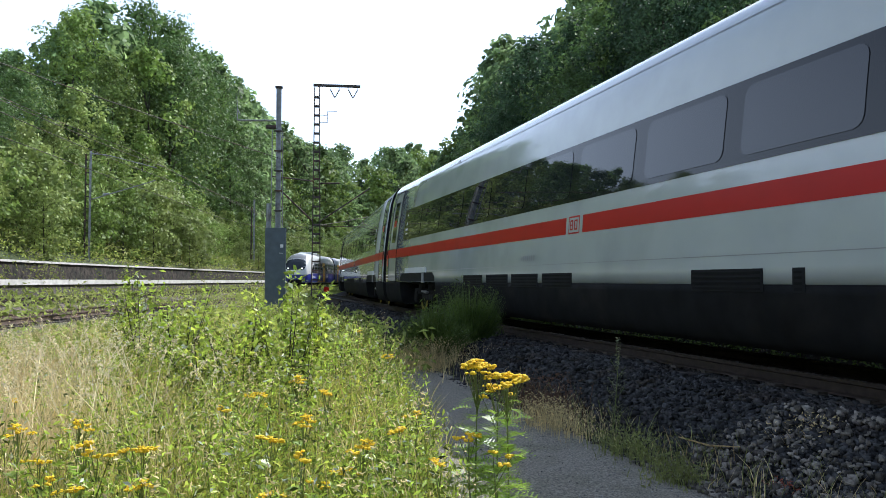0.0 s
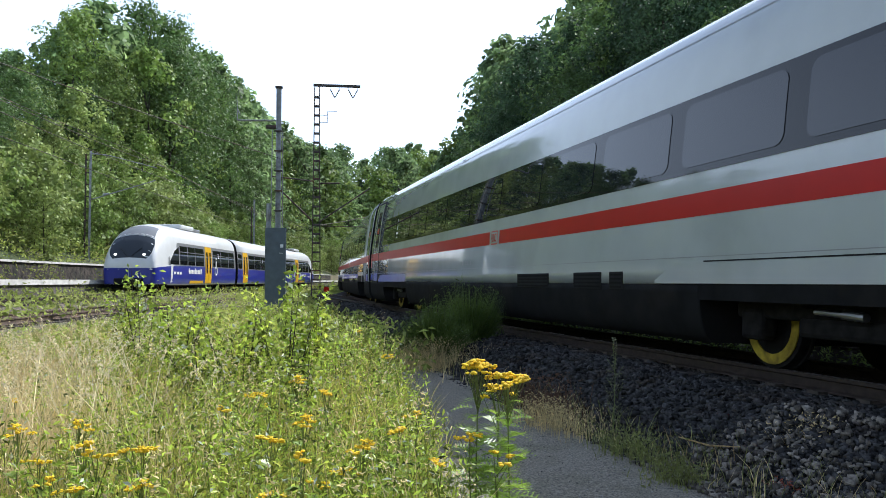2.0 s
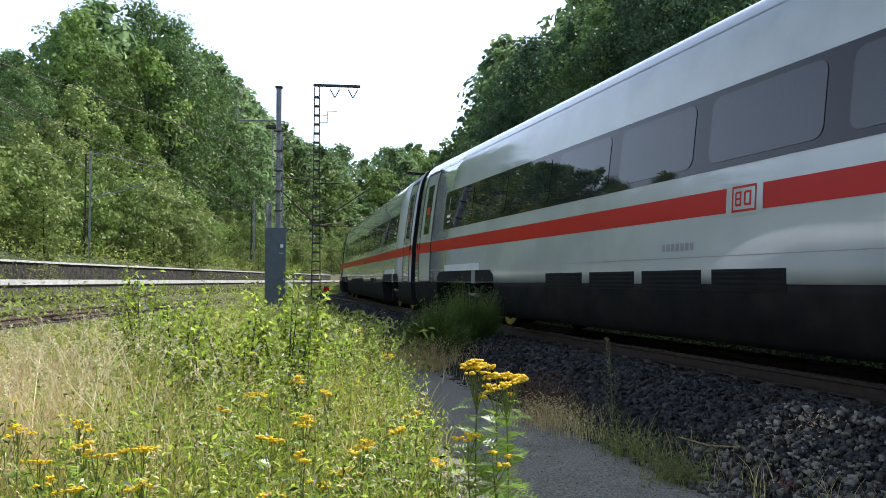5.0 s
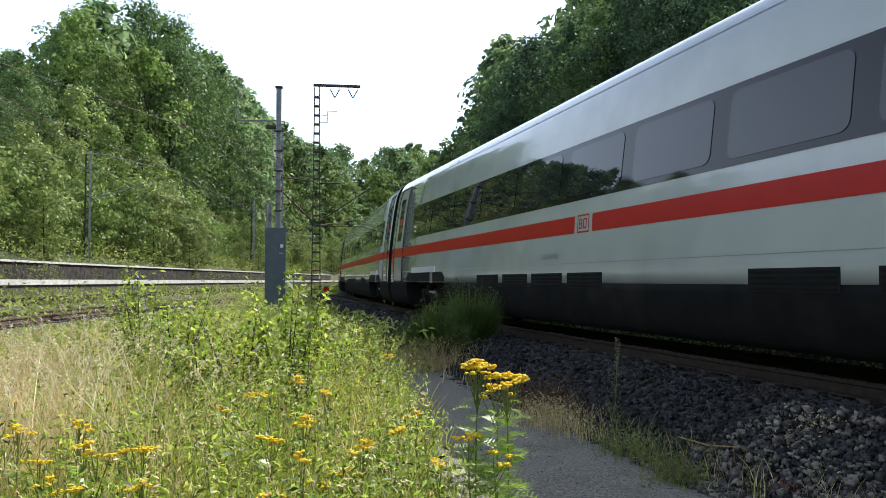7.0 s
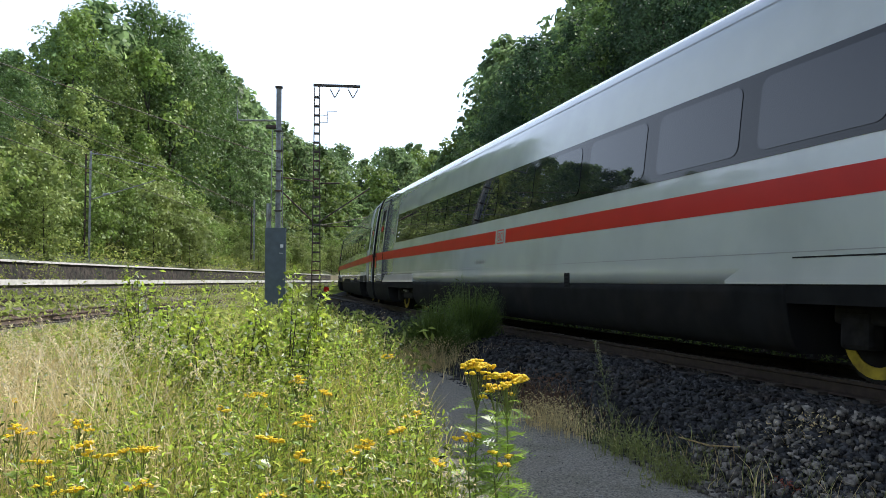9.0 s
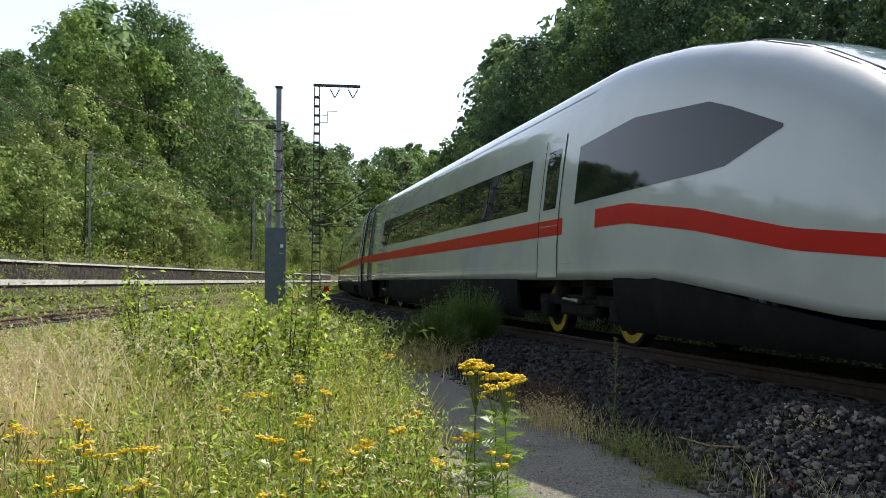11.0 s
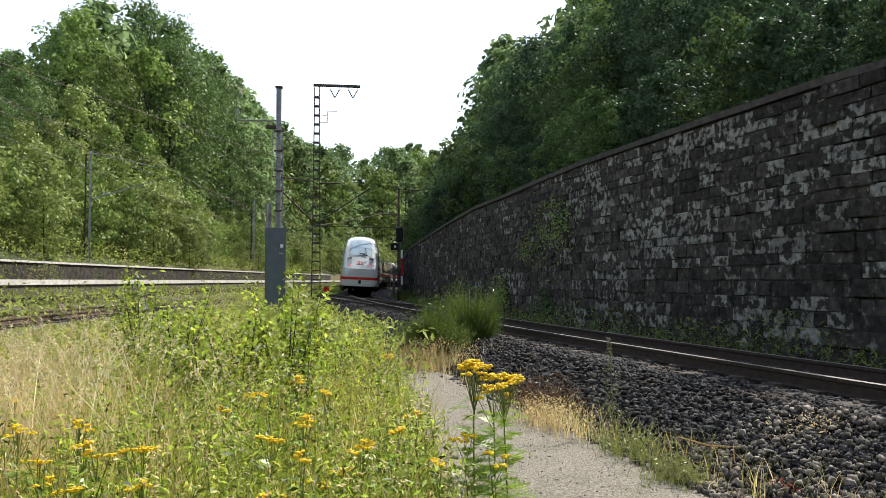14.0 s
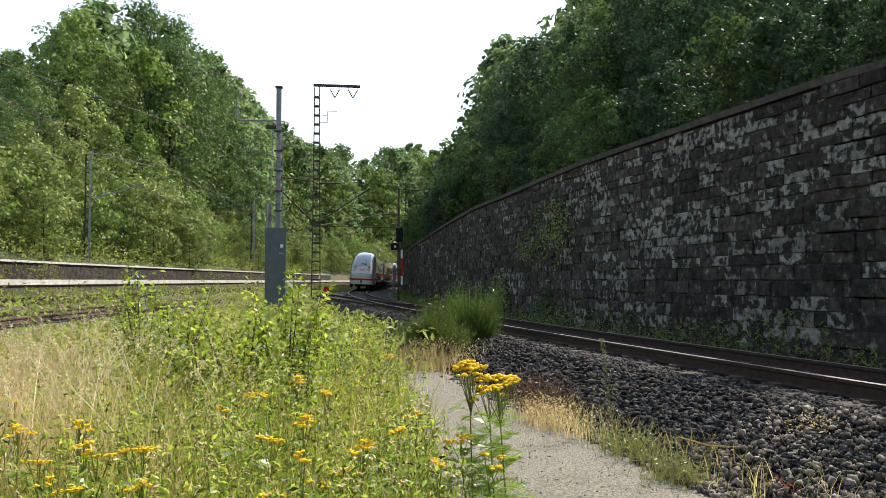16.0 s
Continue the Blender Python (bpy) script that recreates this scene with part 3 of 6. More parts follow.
def build_coach(windows, cls, arches=True, grilles=True, emblem=15.0, bogies=(4.7, 24.2), digits=(0.4, 0.4)):
    """An intermediate coach. windows: start and end of the band behind the leading gap; digits: how far the class numbers stand from its ends."""
    hull = Hull(ICE_PROF)
    y0, y1 = -HALF + 0.15, HALF - 0.2
    coach = empty("coach", "white high-speed train coach with red stripe and dark window band", "train coach", "coaches of the high-speed train")
    shell("body", hull, np.linspace(y0, y1, 9), 0.88, 9, M["ice_white"], coach, 26, "glossy white painted body shell")
    add_underside(coach, hull, y0, y1, ((2.42, 6.6), (22.15, 26.1)) if arches else ((bogies[0] - 1.85, bogies[0] + 1.9), (bogies[1] - 1.9, bogies[1] + 1.85)), arches, grilles)
    for side in (-1, 1):
        strip("red_stripe", hull, np.linspace(y0, y1, 3), 1.65, 1.92, side, 0.005, M["ice_red"], coach, "broad red stripe", 5)
        a, b = fy(windows[1]), fy(windows[0])
        band = strip("window_band", hull, np.linspace(a, b, 5), 2.16, 3.09, side, 0.007, M["glass"], coach, "dark tinted window band", 9, 0.008)
        band_panes(coach, hull, a, b, side, band)
        add_door(coach, hull, fy(0.58), fy(1.74), side)
        add_door(coach, hull, fy(27.0), fy(28.18), side)
        logo(coach, hull, fy(emblem), side)
        for off in (0.38, 28.38):
            strip("handle_plate", hull, [fy(off) - 0.05, fy(off) + 0.05], 1.40, 1.72, side, 0.012, M["ice_red"], coach, "", 3, 0.01)
            strip("handle", hull, [fy(off) - 0.035, fy(off) + 0.035], 1.78, 1.93, side, 0.02, M["black"], coach, "", 3, 0.015)
        for k in range(7):
            o = fy(13.4) + k * 0.1
            strip("number_bar", hull, [o, o + 0.07], 1.27, 1.36, side, 0.004, M["grey_mark"], coach, "", 2)
        for k in range(4):
            strip("coach_mark", hull, [fy(28.4) - 0.035, fy(28.4) + 0.035], 2.62 + k * 0.2, 2.74 + k * 0.2, side, 0.006, M["grey_mark"], coach, "", 2)
        me = text_mesh(cls, 0.50)
        me.materials.clear()
        me.materials.append(M["marking"])
        for off in (windows[0] + digits[0], windows[1] - digits[1]):
            q = hull.at(2.7, 0)
            lean = math.degrees(math.atan2(hull.at(2.55, 0) - hull.at(2.85, 0), 0.3))
            rz = -90 if side < 0 else 90
            put("class_digit", me, coach, "white class number", m=pose(side * (q + 0.012), fy(off), 2.60, 90 - lean, 0, rz))
            strip("pictogram", hull, [fy(off) - 0.14, fy(off) + 0.14], 2.44, 2.50, side, 0.015, M["marking"], coach, "", 2)
            strip("pictogram", hull, [fy(off) - 0.14, fy(off) + 0.10], 2.32, 2.36, side, 0.015, M["marking"], coach, "", 2)
    roof_lines(coach, hull, y0, y1)
    gang = Hull(np.column_stack([ICE_PROF[:, 0] * 0.86, 0.16 + ICE_PROF[:, 1] * 0.935]))
    shell("gangway", gang, [-HALF - 0.3, -HALF - 0.2, -HALF - 0.1, -HALF, -HALF + 0.1, -HALF + 0.2, -HALF + 0.35], 0.5, 9, M["black"], coach, 20, "black gangway bellows")
    add_bogie(coach, fy(bogies[0]))
    add_bogie(coach, fy(bogies[1]))
    return coach


def add_underside(coach, hull, y0, y1, recesses, arches, grilles):
    """Grey skirts between the bogie openings, equipment grilles and the dark floor pan."""
    edges = [y1] + [fy(o) for r in recesses for o in r] + [y0]
    for k in range(0, len(edges), 2):
        lo, hi = min(edges[k], edges[k + 1]), max(edges[k], edges[k + 1])
        shell("skirt", hull, [lo, lo + 0.05, (lo + hi) / 2, hi - 0.05, hi], 0.22, 0.876, M["ice_dark"], coach, 8, "dark grey equipment skirt")
    bm = B()
    box(bm, (0, 0, 0.97), (2.1, (y1 - y0) - 0.1, 0.28))
    part("floor_pan", bm, M["black"], coach)
    for side in (-1, 1):
        for o0, o1 in (((9.15, 10.5), (10.76, 12.05), (12.25, 13.55), (13.75, 14.95), (18.23, 19.5), (19.93, 20.1)) if arches else ((16.4, 17.9), (18.9, 19.85), (20.1, 20.5))) if grilles else ((17.5, 17.7),):
            g = strip("grille", hull, [fy(o1), fy(o0)], 0.80, 1.04, side, 0.006, M["black"], coach, "dark ventilation grille", 3, 0.01)
            for k in range(4):
                strip("slat", hull, [fy(o1) + 0.03, fy(o0) - 0.03], 0.82 + k * 0.055, 0.845 + k * 0.055, side, 0.014, M["ice_dark"], g, "", 2)
        # a flush white plate over the leading bogie; a raised light edge and a dark cut-out over the trailing one
        for o0, o1 in recesses:
            if not arches:
                strip("bogie_beam", hull, [fy(o1), fy(o0)], 0.70, 0.882, side, 0.002, M["ice_dark"], coach, "dark beam above the wheels", 4, 0.03)
                ends = [fy(o1) + 0.05, fy(o0) - 0.1, fy(o0) + 0.5, fy(o0) + 0.95]
                strip("bogie_plate", hull, ends, 0.885, lambda y, b=fy(o0): 1.12 - 0.2 * min(1.0, max(0.0, (y - b - 0.5) / 0.45)), side, 0.014, M["ice_white"], coach, "flush white cover plate above the bogie", 4, 0.014)
                strip("groove", hull, ends[:2], 1.125, 1.14, side, 0.008, M["black"], coach, "", 2)
                continue
            w = strip("wheel_arch", hull, [fy(o1) + 0.02, fy(o1) + 0.25, fy(o0) - 0.25, fy(o0) - 0.02], 0.9, lambda y, a=fy(o1), b=fy(o0): 1.02 + (0.12 if a + 0.2 < y < b - 0.2 else 0), side, 0.006, M["black"], coach, "black bogie opening", 4)
            # white paint stands in for sky mirrored in the shiny plate
            strip("arch_plate", hull, [fy(o1) + 0.95, fy(o1) + 1.2, fy(o0) - 0.9, fy(o0) - 0.75], lambda y, a=fy(o1) + 1.1: 1.14, lambda y, a=fy(o1) + 1.1: 1.29, side, 0.03, M["tal_white"], coach, "deflector plate above the bogie, whitened for sky reflection", 3, 0.04)
            strip("bracket", hull, [fy(o1) + 1.15, fy(o1) + 1.38], 0.86, 1.15, side, 0.02, M["grey_mark"], coach, "", 3, 0.02)


NOSE_Y = [-14.95, -14.94, -14.91, -14.86, -14.74, -14.55, -14.2, -13.7, -13.1, -12.3, -11.3, -10.2, -9.2, -8.4, 20]
NOSE_T = [1.78, 1.79, 1.80, 1.83, 1.92, 2.04, 2.24, 2.58, 2.98, 3.42, 3.80, 4.08, 4.25, 4.33, 4.33]
NOSE_W = [0.001, 0.50, 0.68, 0.77, 0.845, 0.89, 0.93, 0.95, 0.965, 0.98, 0.99, 1.0, 1.0, 1.0, 1.0]


def build_tail_coach():
    """The rear end coach with the driving cab; its nose points backwards (-y)."""
    hull = Hull(ICE_PROF, (NOSE_Y, NOSE_T, NOSE_W))
    y1 = HALF - 0.42
    coach = empty("end_coach", "white high-speed train end coach with sloped nose and red tail lamps", "train coach", "coaches of the high-speed train")
    ny = np.array(NOSE_Y[:-1])
    ys = np.concatenate([ny, [-6, -2, 4, 10, y1]])
    fine = np.sort(np.concatenate([ys, (ny[1:] + ny[:-1]) / 2]))
    shell("body", hull, fine, lambda y: 0.94 if y > -10.5 else np.interp(y, [-14.95, -13.5, -10.5], [0.60, 0.60, 0.94]), 9, M["ice_white"], coach, 30, "silver-white body shell with rounded nose")
    for lo, hi in ((fy(3.0), y1), (fy(19.7), fy(6.7)), (-14.8, fy(23.6))):
        strip_pair(coach, hull, lo, hi)
    bm = B()
    box(bm, (0, 0.5, 0.97), (2.1, 25, 0.28))
    part("floor_pan", bm, M["black"], coach)
    for side in (-1, 1):
        zlo = lambda y: float(np.interp(y, [-14.95, -14.4, -12.8, -11.2, -9.6, -8.6], [1.04, 1.06, 1.20, 1.48, 1.68, 1.68]))
        zhi = lambda y: float(np.interp(y, [-14.95, -14.4, -12.8, -11.2, -9.6, -8.6], [1.22, 1.24, 1.41, 1.73, 1.95, 1.95]))
        strip("red_stripe", hull, np.concatenate([ny[:6], np.linspace(-14.4, -8.6, 28)]), zlo, zhi, side, 0.006, M["ice_red"], coach, "red stripe sweeping down the nose", 5)
        strip("red_stripe", hull, np.linspace(-7.4, y1, 4), 1.65, 1.92, side, 0.006, M["ice_red"], coach, "broad red stripe", 5)
        band = strip("window_band", hull, np.linspace(fy(20.1), fy(4.9), 5), 2.16, 3.09, side, 0.007, M["glass"], coach, "dark tinted window band", 9, 0.008)
        band_panes(coach, hull, fy(20.1), fy(4.9), side, band)
        add_door(coach, hull, fy(0.88), fy(1.95), side)
        d = strip("cab_door", hull, np.linspace(fy(21.6), fy(20.75), 3), 0.97, 3.3, side, 0.006, M["ice_white"], coach, "narrow cab door", 12, 0.02)
        strip("window", hull, [fy(21.45), fy(20.9)], 2.1, 3.1, side, 0.012, M["pane"], d, "", 6)
        for y in (fy(21.6), fy(20.75)):
            strip("seal", hull, [y - 0.015, y + 0.015], 0.97, 3.32, side, 0.008, M["black"], d, "", 10)
        ca, cb = fy(26.9), fy(22.2)
        strip("cab_side_window", hull, np.linspace(ca, cb, 12), lambda y: float(np.interp(y, [ca, ca + 0.9, cb], [2.42, 2.14, 2.1])), lambda y: float(np.interp(y, [ca, ca + 1.2, ca + 3.0, cb], [2.46, 2.95, 3.12, 3.0])), side, 0.008, M["glass"], coach, "dark cab side window", 7, 0.006)
        strip("coupler_seam", hull, [-14.12, -14.08], 0.5, 2.15, side, 0.006, M["black"], coach, "", 10)
    hood_panels(coach, hull)
    roof_lines(coach, hull, -8, y1)
    add_bogie(coach, fy(4.6))
    add_bogie(coach, fy(21.7))
    return coach


def strip_pair(coach, hull, lo, hi):
    for side in (-1, 1):
        strip("skirt", hull, np.linspace(lo, hi, 6), 0.24, lambda y: 0.95 if y > -10.5 else float(np.interp(y, [-14.95, -13.5, -10.5], [0.44, 0.52, 0.95])), side, 0.001, M["ice_dark"], coach, "dark grey skirt", 6, 0.05)


def top_patch(name, hull, ys, half, mat, parent, label="", out=0.012, x0=None, n=9):
    """A patch on the upward surface of the nose: half gives the half width along y; x0 for one-sided patches."""
    verts, faces = [], []
    for y in ys:
        top, wid = hull.shape(y)
        h = half(y) if callable(half) else half
        lo = -h if x0 is None else x0(y)
        for k in range(n):
            x = lo + (h - lo) * k / (n - 1)
            ax = abs(x) / wid
            zz = float(np.interp(-ax, -hull.p[:, 0][len(hull.p) // 3:], hull.p[:, 1][len(hull.p) // 3:]))
            z = 1.2 + (zz - 1.2) * (top - 1.2) / (hull.p[-1, 1] - 1.2)
            verts.append((x, y - out * 0.6, z + out))
    for j in range(len(ys) - 1):
        for i in range(n - 1):
            a = j * n + i
            faces.append((a, a + 1, a + n + 1, a + n))
    return put(name, mesh_of(name, verts, faces, mat, True), parent, label)


def hood_panels(coach, hull):
    ws = top_patch("windscreen", hull, np.linspace(-13.45, -10.9, 9), lambda y: float(np.interp(y, [-13.45, -10.9], [0.72, 0.62])), M["screen"], coach, "large raked windscreen")
    top_patch("windscreen_border", hull, np.linspace(-13.6, -10.75, 9), lambda y: float(np.interp(y, [-13.6, -10.75], [0.80, 0.70])), M["grey_mark"], coach, "", 0.006)
    bm = B()
    rod(bm, (0.45, -13.62, 2.72), (0.28, -12.7, 3.28), 0.018)
    rod(bm, (0.45, -13.62, 2.72), (0.02, -13.4, 2.88), 0.03)
    box(bm, (0.1, -13.42, 2.86), (0.4, 0.08, 0.05))
    part("wiper", bm, M["black"], ws, "black windscreen wiper")
    for sx in (-1, 1):
        for a, b, mat, nm in ((0.60, 0.90, M["grey_mark"], "lamp_housing"),):
            h = top_patch(nm, hull, np.linspace(-14.6, -13.95, 4), (lambda y: 0.90 if sx > 0 else -0.60), mat, coach, "grey lamp cluster", 0.010, (lambda y: 0.60 if sx > 0 else -0.90), 4)
            for k in range(5):
                x = sx * (0.62 + k * 0.06)
                top_patch("vent_slot", hull, np.linspace(-13.9, -13.64, 3), (lambda y, x=x: x + 0.02), M["black"], h, "", 0.02, (lambda y, x=x: x - 0.02), 2)
        bm = B()
        c = bmesh.ops.create_uvsphere(bm, u_segments=14, v_segments=8, radius=0.085)
        top, wid = hull.shape(-14.5)
        bmesh.ops.transform(bm, matrix=Matrix.Translation((sx * 0.66, -14.52, 1.99)) @ Matrix.Diagonal((1, 0.6, 1, 1)), verts=c["verts"])
        part("tail_lamp", bm, M["tail_red"], coach, "glowing red tail lamp", True)
    p = top_patch("emblem", hull, np.linspace(-14.5, -14.15, 3), 0.26, M["ice_white"], coach, "red framed emblem", 0.012)
    for a, b, c, d in ((-0.25, 0.25, 0.0, 0.03), (-0.25, 0.25, 0.32, 0.35), (-0.25, -0.22, 0, 0.35), (0.22, 0.25, 0, 0.35), (-0.15, -0.03, 0.07, 0.11), (-0.15, -0.03, 0.24, 0.28), (-0.15, -0.11, 0.07, 0.28), (0.04, 0.16, 0.07, 0.11), (0.04, 0.16, 0.24, 0.28), (0.04, 0.08, 0.07, 0.28), (0.12, 0.16, 0.07, 0.28), (-0.07, -0.03, 0.07, 0.28)):
        top_patch("emblem_bar", hull, [c - 14.5, d - 14.5], (lambda y, b=b: b), M["ice_red"], p, "", 0.02, (lambda y, a=a: a), 3)
    bm = B()
    box(bm, (0.0, -14.93, 0.90), (0.18, 0.06, 0.24), bevel=0.02)
    part("coupler_slot", bm, M["black"], coach)
    # lip between hood and bumper
    ys = np.concatenate([np.array(NOSE_Y[:5]), np.linspace(-14.6, -14.15, 4)])
    for side in (-1, 1):
        strip("hood_lip", hull, ys, 1.60, lambda y: 1.74, side, 0.03, M["ice_white"], coach, "rounded hood edge", 6, 0.03)
        strip("hood_seam", hull, ys, 1.745, 1.765, side, 0.012, M["black"], coach, "", 2)


M["screen_dark"] = material("dark_windscreen_glass", (0.03, 0.035, 0.04), 0.03, var=0.05, scale=1, spec=0.7)
# the sky's reflection is painted in as a light blue base colour
M["screen"] = material("windscreen_sky_sheen", (0.30, 0.41, 0.46), 0.03, var=0.05, scale=1, spec=1.0)


def build_railcar(kind):
    """One section of the blue diesel railcar: 'front' (cab towards -y), 'middle', 'rear' (cab towards +y)."""
    if kind == "middle":
        L = 15.0
        hull = Hull(TAL_PROF)
        ya, yb = -L / 2 + 0.25, L / 2 - 0.25
    else:
        L = 16.6
        ny = [-8.75, -8.74, -8.70, -8.62, -8.45, -8.15, -7.75, -7.2, -6.4, -5.6, 20]
        nt = [1.40, 1.52, 1.72, 1.98, 2.34, 2.78, 3.16, 3.48, 3.73, 3.82, 3.82]
        nw = [0.001, 0.74, 0.86, 0.91, 0.94, 0.96, 0.975, 0.99, 1.0, 1.0, 1.0]
        hull = Hull(TAL_PROF, (ny, nt, nw))
        ya, yb = -8.75, L / 2 - 0.25
    car = empty("railcar_section", "blue, grey and white diesel railcar section with yellow doors", "railcar", "sections of the diesel railcar")
    if kind == "middle":
        ys = np.linspace(ya, yb, 5)
    else:
        ys = np.concatenate([np.array(ny[:-1]), (np.array(ny[1:-1]) + np.array(ny[:-2])) / 2, [-4, -1, 3, yb]])
        ys.sort()
    shell("body", hull, ys, 0.48, 9, M["tal_white"], car, 26, "white painted body shell with white roof")
    y_side = ya if kind == "middle" else -6.9
    for side in (-1, 1):
        strip("blue_panel", hull, (np.linspace(ya, yb, 5) if kind == "middle" else np.concatenate([np.array(ny[:8]), np.linspace(-6.8, yb, 8)])), 0.49, lambda y: 1.50 if kind == "middle" or y > -6 else float(np.interp(y, [-8.75, -8.3, -6.5, -6], [1.32, 1.36, 1.47, 1.5])), side, 0.005, M["tal_blue"], car, "blue lower side panel", 7)
        strip("grey_band", hull, np.linspace(y_side, yb, 10), lambda y: 1.504, lambda y: 2.80 if kind == "middle" or y > -5.2 else float(np.interp(y, [-6.9, -6.2, -5.2], [1.9, 2.5, 2.80])), side, 0.005, M["tal_grey"], car, "grey window band", 8)
        strip("sill", hull, np.linspace(y_side, yb, 2), 0.42, 0.50, side, 0.01, M["tal_grey"], car, "", 3, 0.02)
        doors = {"middle": (-5.0, 5.0), "front": (0.9,), "rear": (0.9,)}[kind]
        for dc in doors:
            for h in (-1, 1):
                lo = dc + (0.02 if h > 0 else -0.70)
                d = strip("door", hull, [lo, lo + 0.68], 0.50, 2.78, side, 0.02, M["tal_yellow"], car, "yellow door leaf with a tall window", 9, 0.02)
                strip("window", hull, [lo + 0.18, lo + 0.52], 1.12, 2.45, side, 0.026, M["glass"], d, "", 6)
        wins = {"middle": ((-7.1, -6.0), (-4.0, -2.1), (-2.0, -0.05), (0.05, 1.9), (2.0, 4.0), (6.0, 7.1)), "front": ((-4.9, -3.5), (-3.4, -2.0), (-1.9, -0.1), (2.0, 3.9), (4.0, 6.0), (6.1, 7.6)), "rear": ((-4.9, -3.5), (-3.4, -2.0), (-1.9, -0.1), (2.0, 3.9), (4.0, 6.0), (6.1, 7.6))}[kind]
        for a, b in wins:
            w = strip("window", hull, [a, b], 1.56, 2.62, side, 0.010, M["glass"], car, "dark passenger window", 6, 0.006)
            strip("transom", hull, [a, b], 2.27, 2.31, side, 0.016, M["tal_grey"], w, "", 2)
        if kind != "middle":
            strip("cab_side_window", hull, np.linspace(-6.6, -5.1, 5), lambda y: 1.56, lambda y: float(np.interp(y, [-6.6, -5.9, -5.1], [1.75, 2.3, 2.55])), side, 0.010, M["glass"], car, "dark cab side window", 6)
            for k in range(9):
                strip("name_bar", hull, [-3.3 + k * 0.3, -3.3 + k * 0.3 + 0.23], 1.06, 1.06 + (0.34 if k in (0, 4, 8) else 0.24), side, 0.012, M["marking"], car, "", 2)
            strip("fuel_panel", hull, [-3.0, -0.2], 0.50, 0.66, side, 0.012, M["tal_yellow"], car, "", 3)
            for k in range(3):
                strip("logo_bar", hull, [-6.0 + k * 0.5, -5.65 + k * 0.5], 1.02, 1.16, side, 0.012, M["marking"], car, "", 2)
        if kind == "rear" or kind == "front":
            rr = B()
            # pictogram of a wheelchair: head, seat and a wheel open to the front
            x = side * (hull.at(1.5, 2.5) + 0.022)
            ring = [(2.62 + 0.27 * math.cos(a), 1.28 + 0.27 * math.sin(a)) for a in np.linspace(2.0, 6.6, 12)]
            chair = [(2.62, 1.93), (2.62, 1.47), (2.88, 1.47), (2.98, 1.12)]
            for line, w in ((ring, 0.032), (chair, 0.045)):
                for p, q in zip(line[:-1], line[1:]):
                    rod(rr, (x, p[0], p[1]), (x, q[0], q[1]), w, 5)
            rod(rr, (x - side * 0.02, 2.62, 2.08), (x + side * 0.006, 2.62, 2.08), 0.085, 12)
            part("pictogram", rr, M["marking"], car, "white wheelchair pictogram")
        me = text_mesh("2", 0.45)
        me.materials.clear()
        me.materials.append(M["marking"])
        yy = 3.3 if kind != "middle" else 0.6
        put("class_digit", me, car, "white class number", m=pose(side * (hull.at(2.2, yy) + 0.03), yy, 2.12, 84, 0, -90 if side < 0 else 90))
    if kind != "middle":
        ws = top_patch("windscreen", hull, np.linspace(-8.66, -7.85, 10), lambda y: float(np.interp(y, [-8.66, -8.6, -8.45, -8.1, -7.85], [0.86, 1.0, 1.10, 1.12, 1.02])), M["screen_dark"], car, "large dark curved windscreen")
        top_patch("brow", hull, np.linspace(-7.82, -6.7, 6), lambda y: float(np.interp(y, [-7.82, -6.7], [1.0, 0.85])), M["tal_grey"], car, "slate-grey brow above the windscreen")
        for k in (-1, 1):
            bm = B()
            rod(bm, (k * 0.1, -8.68, 1.93), (k * 0.55, -8.47, 2.36), 0.015, 6)
            part("wiper", bm, M["black"], ws, "black wiper")
        for sx in (-1, 1):
            bm = B()
            c = bmesh.ops.create_uvsphere(bm, u_segments=12, v_segments=8, radius=0.062)
            bmesh.ops.transform(bm, matrix=Matrix.Translation((sx * 0.74, -8.62, 2.02)) @ Matrix.Diagonal((1.3, 0.7, 0.9, 1)), verts=c["verts"])
            part("headlamp" if kind == "front" else "tail_lamp", bm, M["head_white"] if kind == "front" else M["tail_red"], car, "glowing lamp behind the windscreen", True)
        bm = B()
        box(bm, (0, -8.72, 0.62), (1.5, 0.2, 0.34), bevel=0.06)
        rod(bm, (0, -8.6, 0.66), (0, -9.0, 0.66), 0.12, 12)
        part("coupler", bm, M["black"], car, "black coupler in the front apron")
    bm = B()
    box(bm, (0, -1.6, 3.86), (1.7, 2.6, 0.26), bevel=0.08)
    if kind != "middle":
        part("roof_unit", bm, M["tal_white"], car, "white roof equipment box")
        bm = B()
        box(bm, (0, 0.6, 3.82), (1.5, 1.6, 0.18), bevel=0.05)
        part("radiator", bm, M["tal_grey"], car, "grey roof radiator")
    else:
        bm.free()
    bm = B()
    box(bm, (0, (ya + yb) / 2, 0.5), (2.2, yb - ya - 1.0, 0.3))
    box(bm, (0, 0.5, 0.36), (2.3, 3.0, 0.3), bevel=0.03)
    part("underframe", bm, M["black"], car, "dark underfloor equipment")
    if kind != "rear":
        gang = Hull(np.column_stack([TAL_PROF[:, 0] * 0.86, 0.1 + TAL_PROF[:, 1] * 0.94]))
        shell("gangway", gang, [yb - 0.05, yb + 0.12, yb + 0.3, yb + 0.5], 0.5, 9, M["black"], car, 16, "black articulation bellows")
    ybg = [(-4.9 if kind != "middle" else -7.2)] + ([] if kind == "middle" else [])
    for y in ybg:
        add_bogie(car, y)
    return car


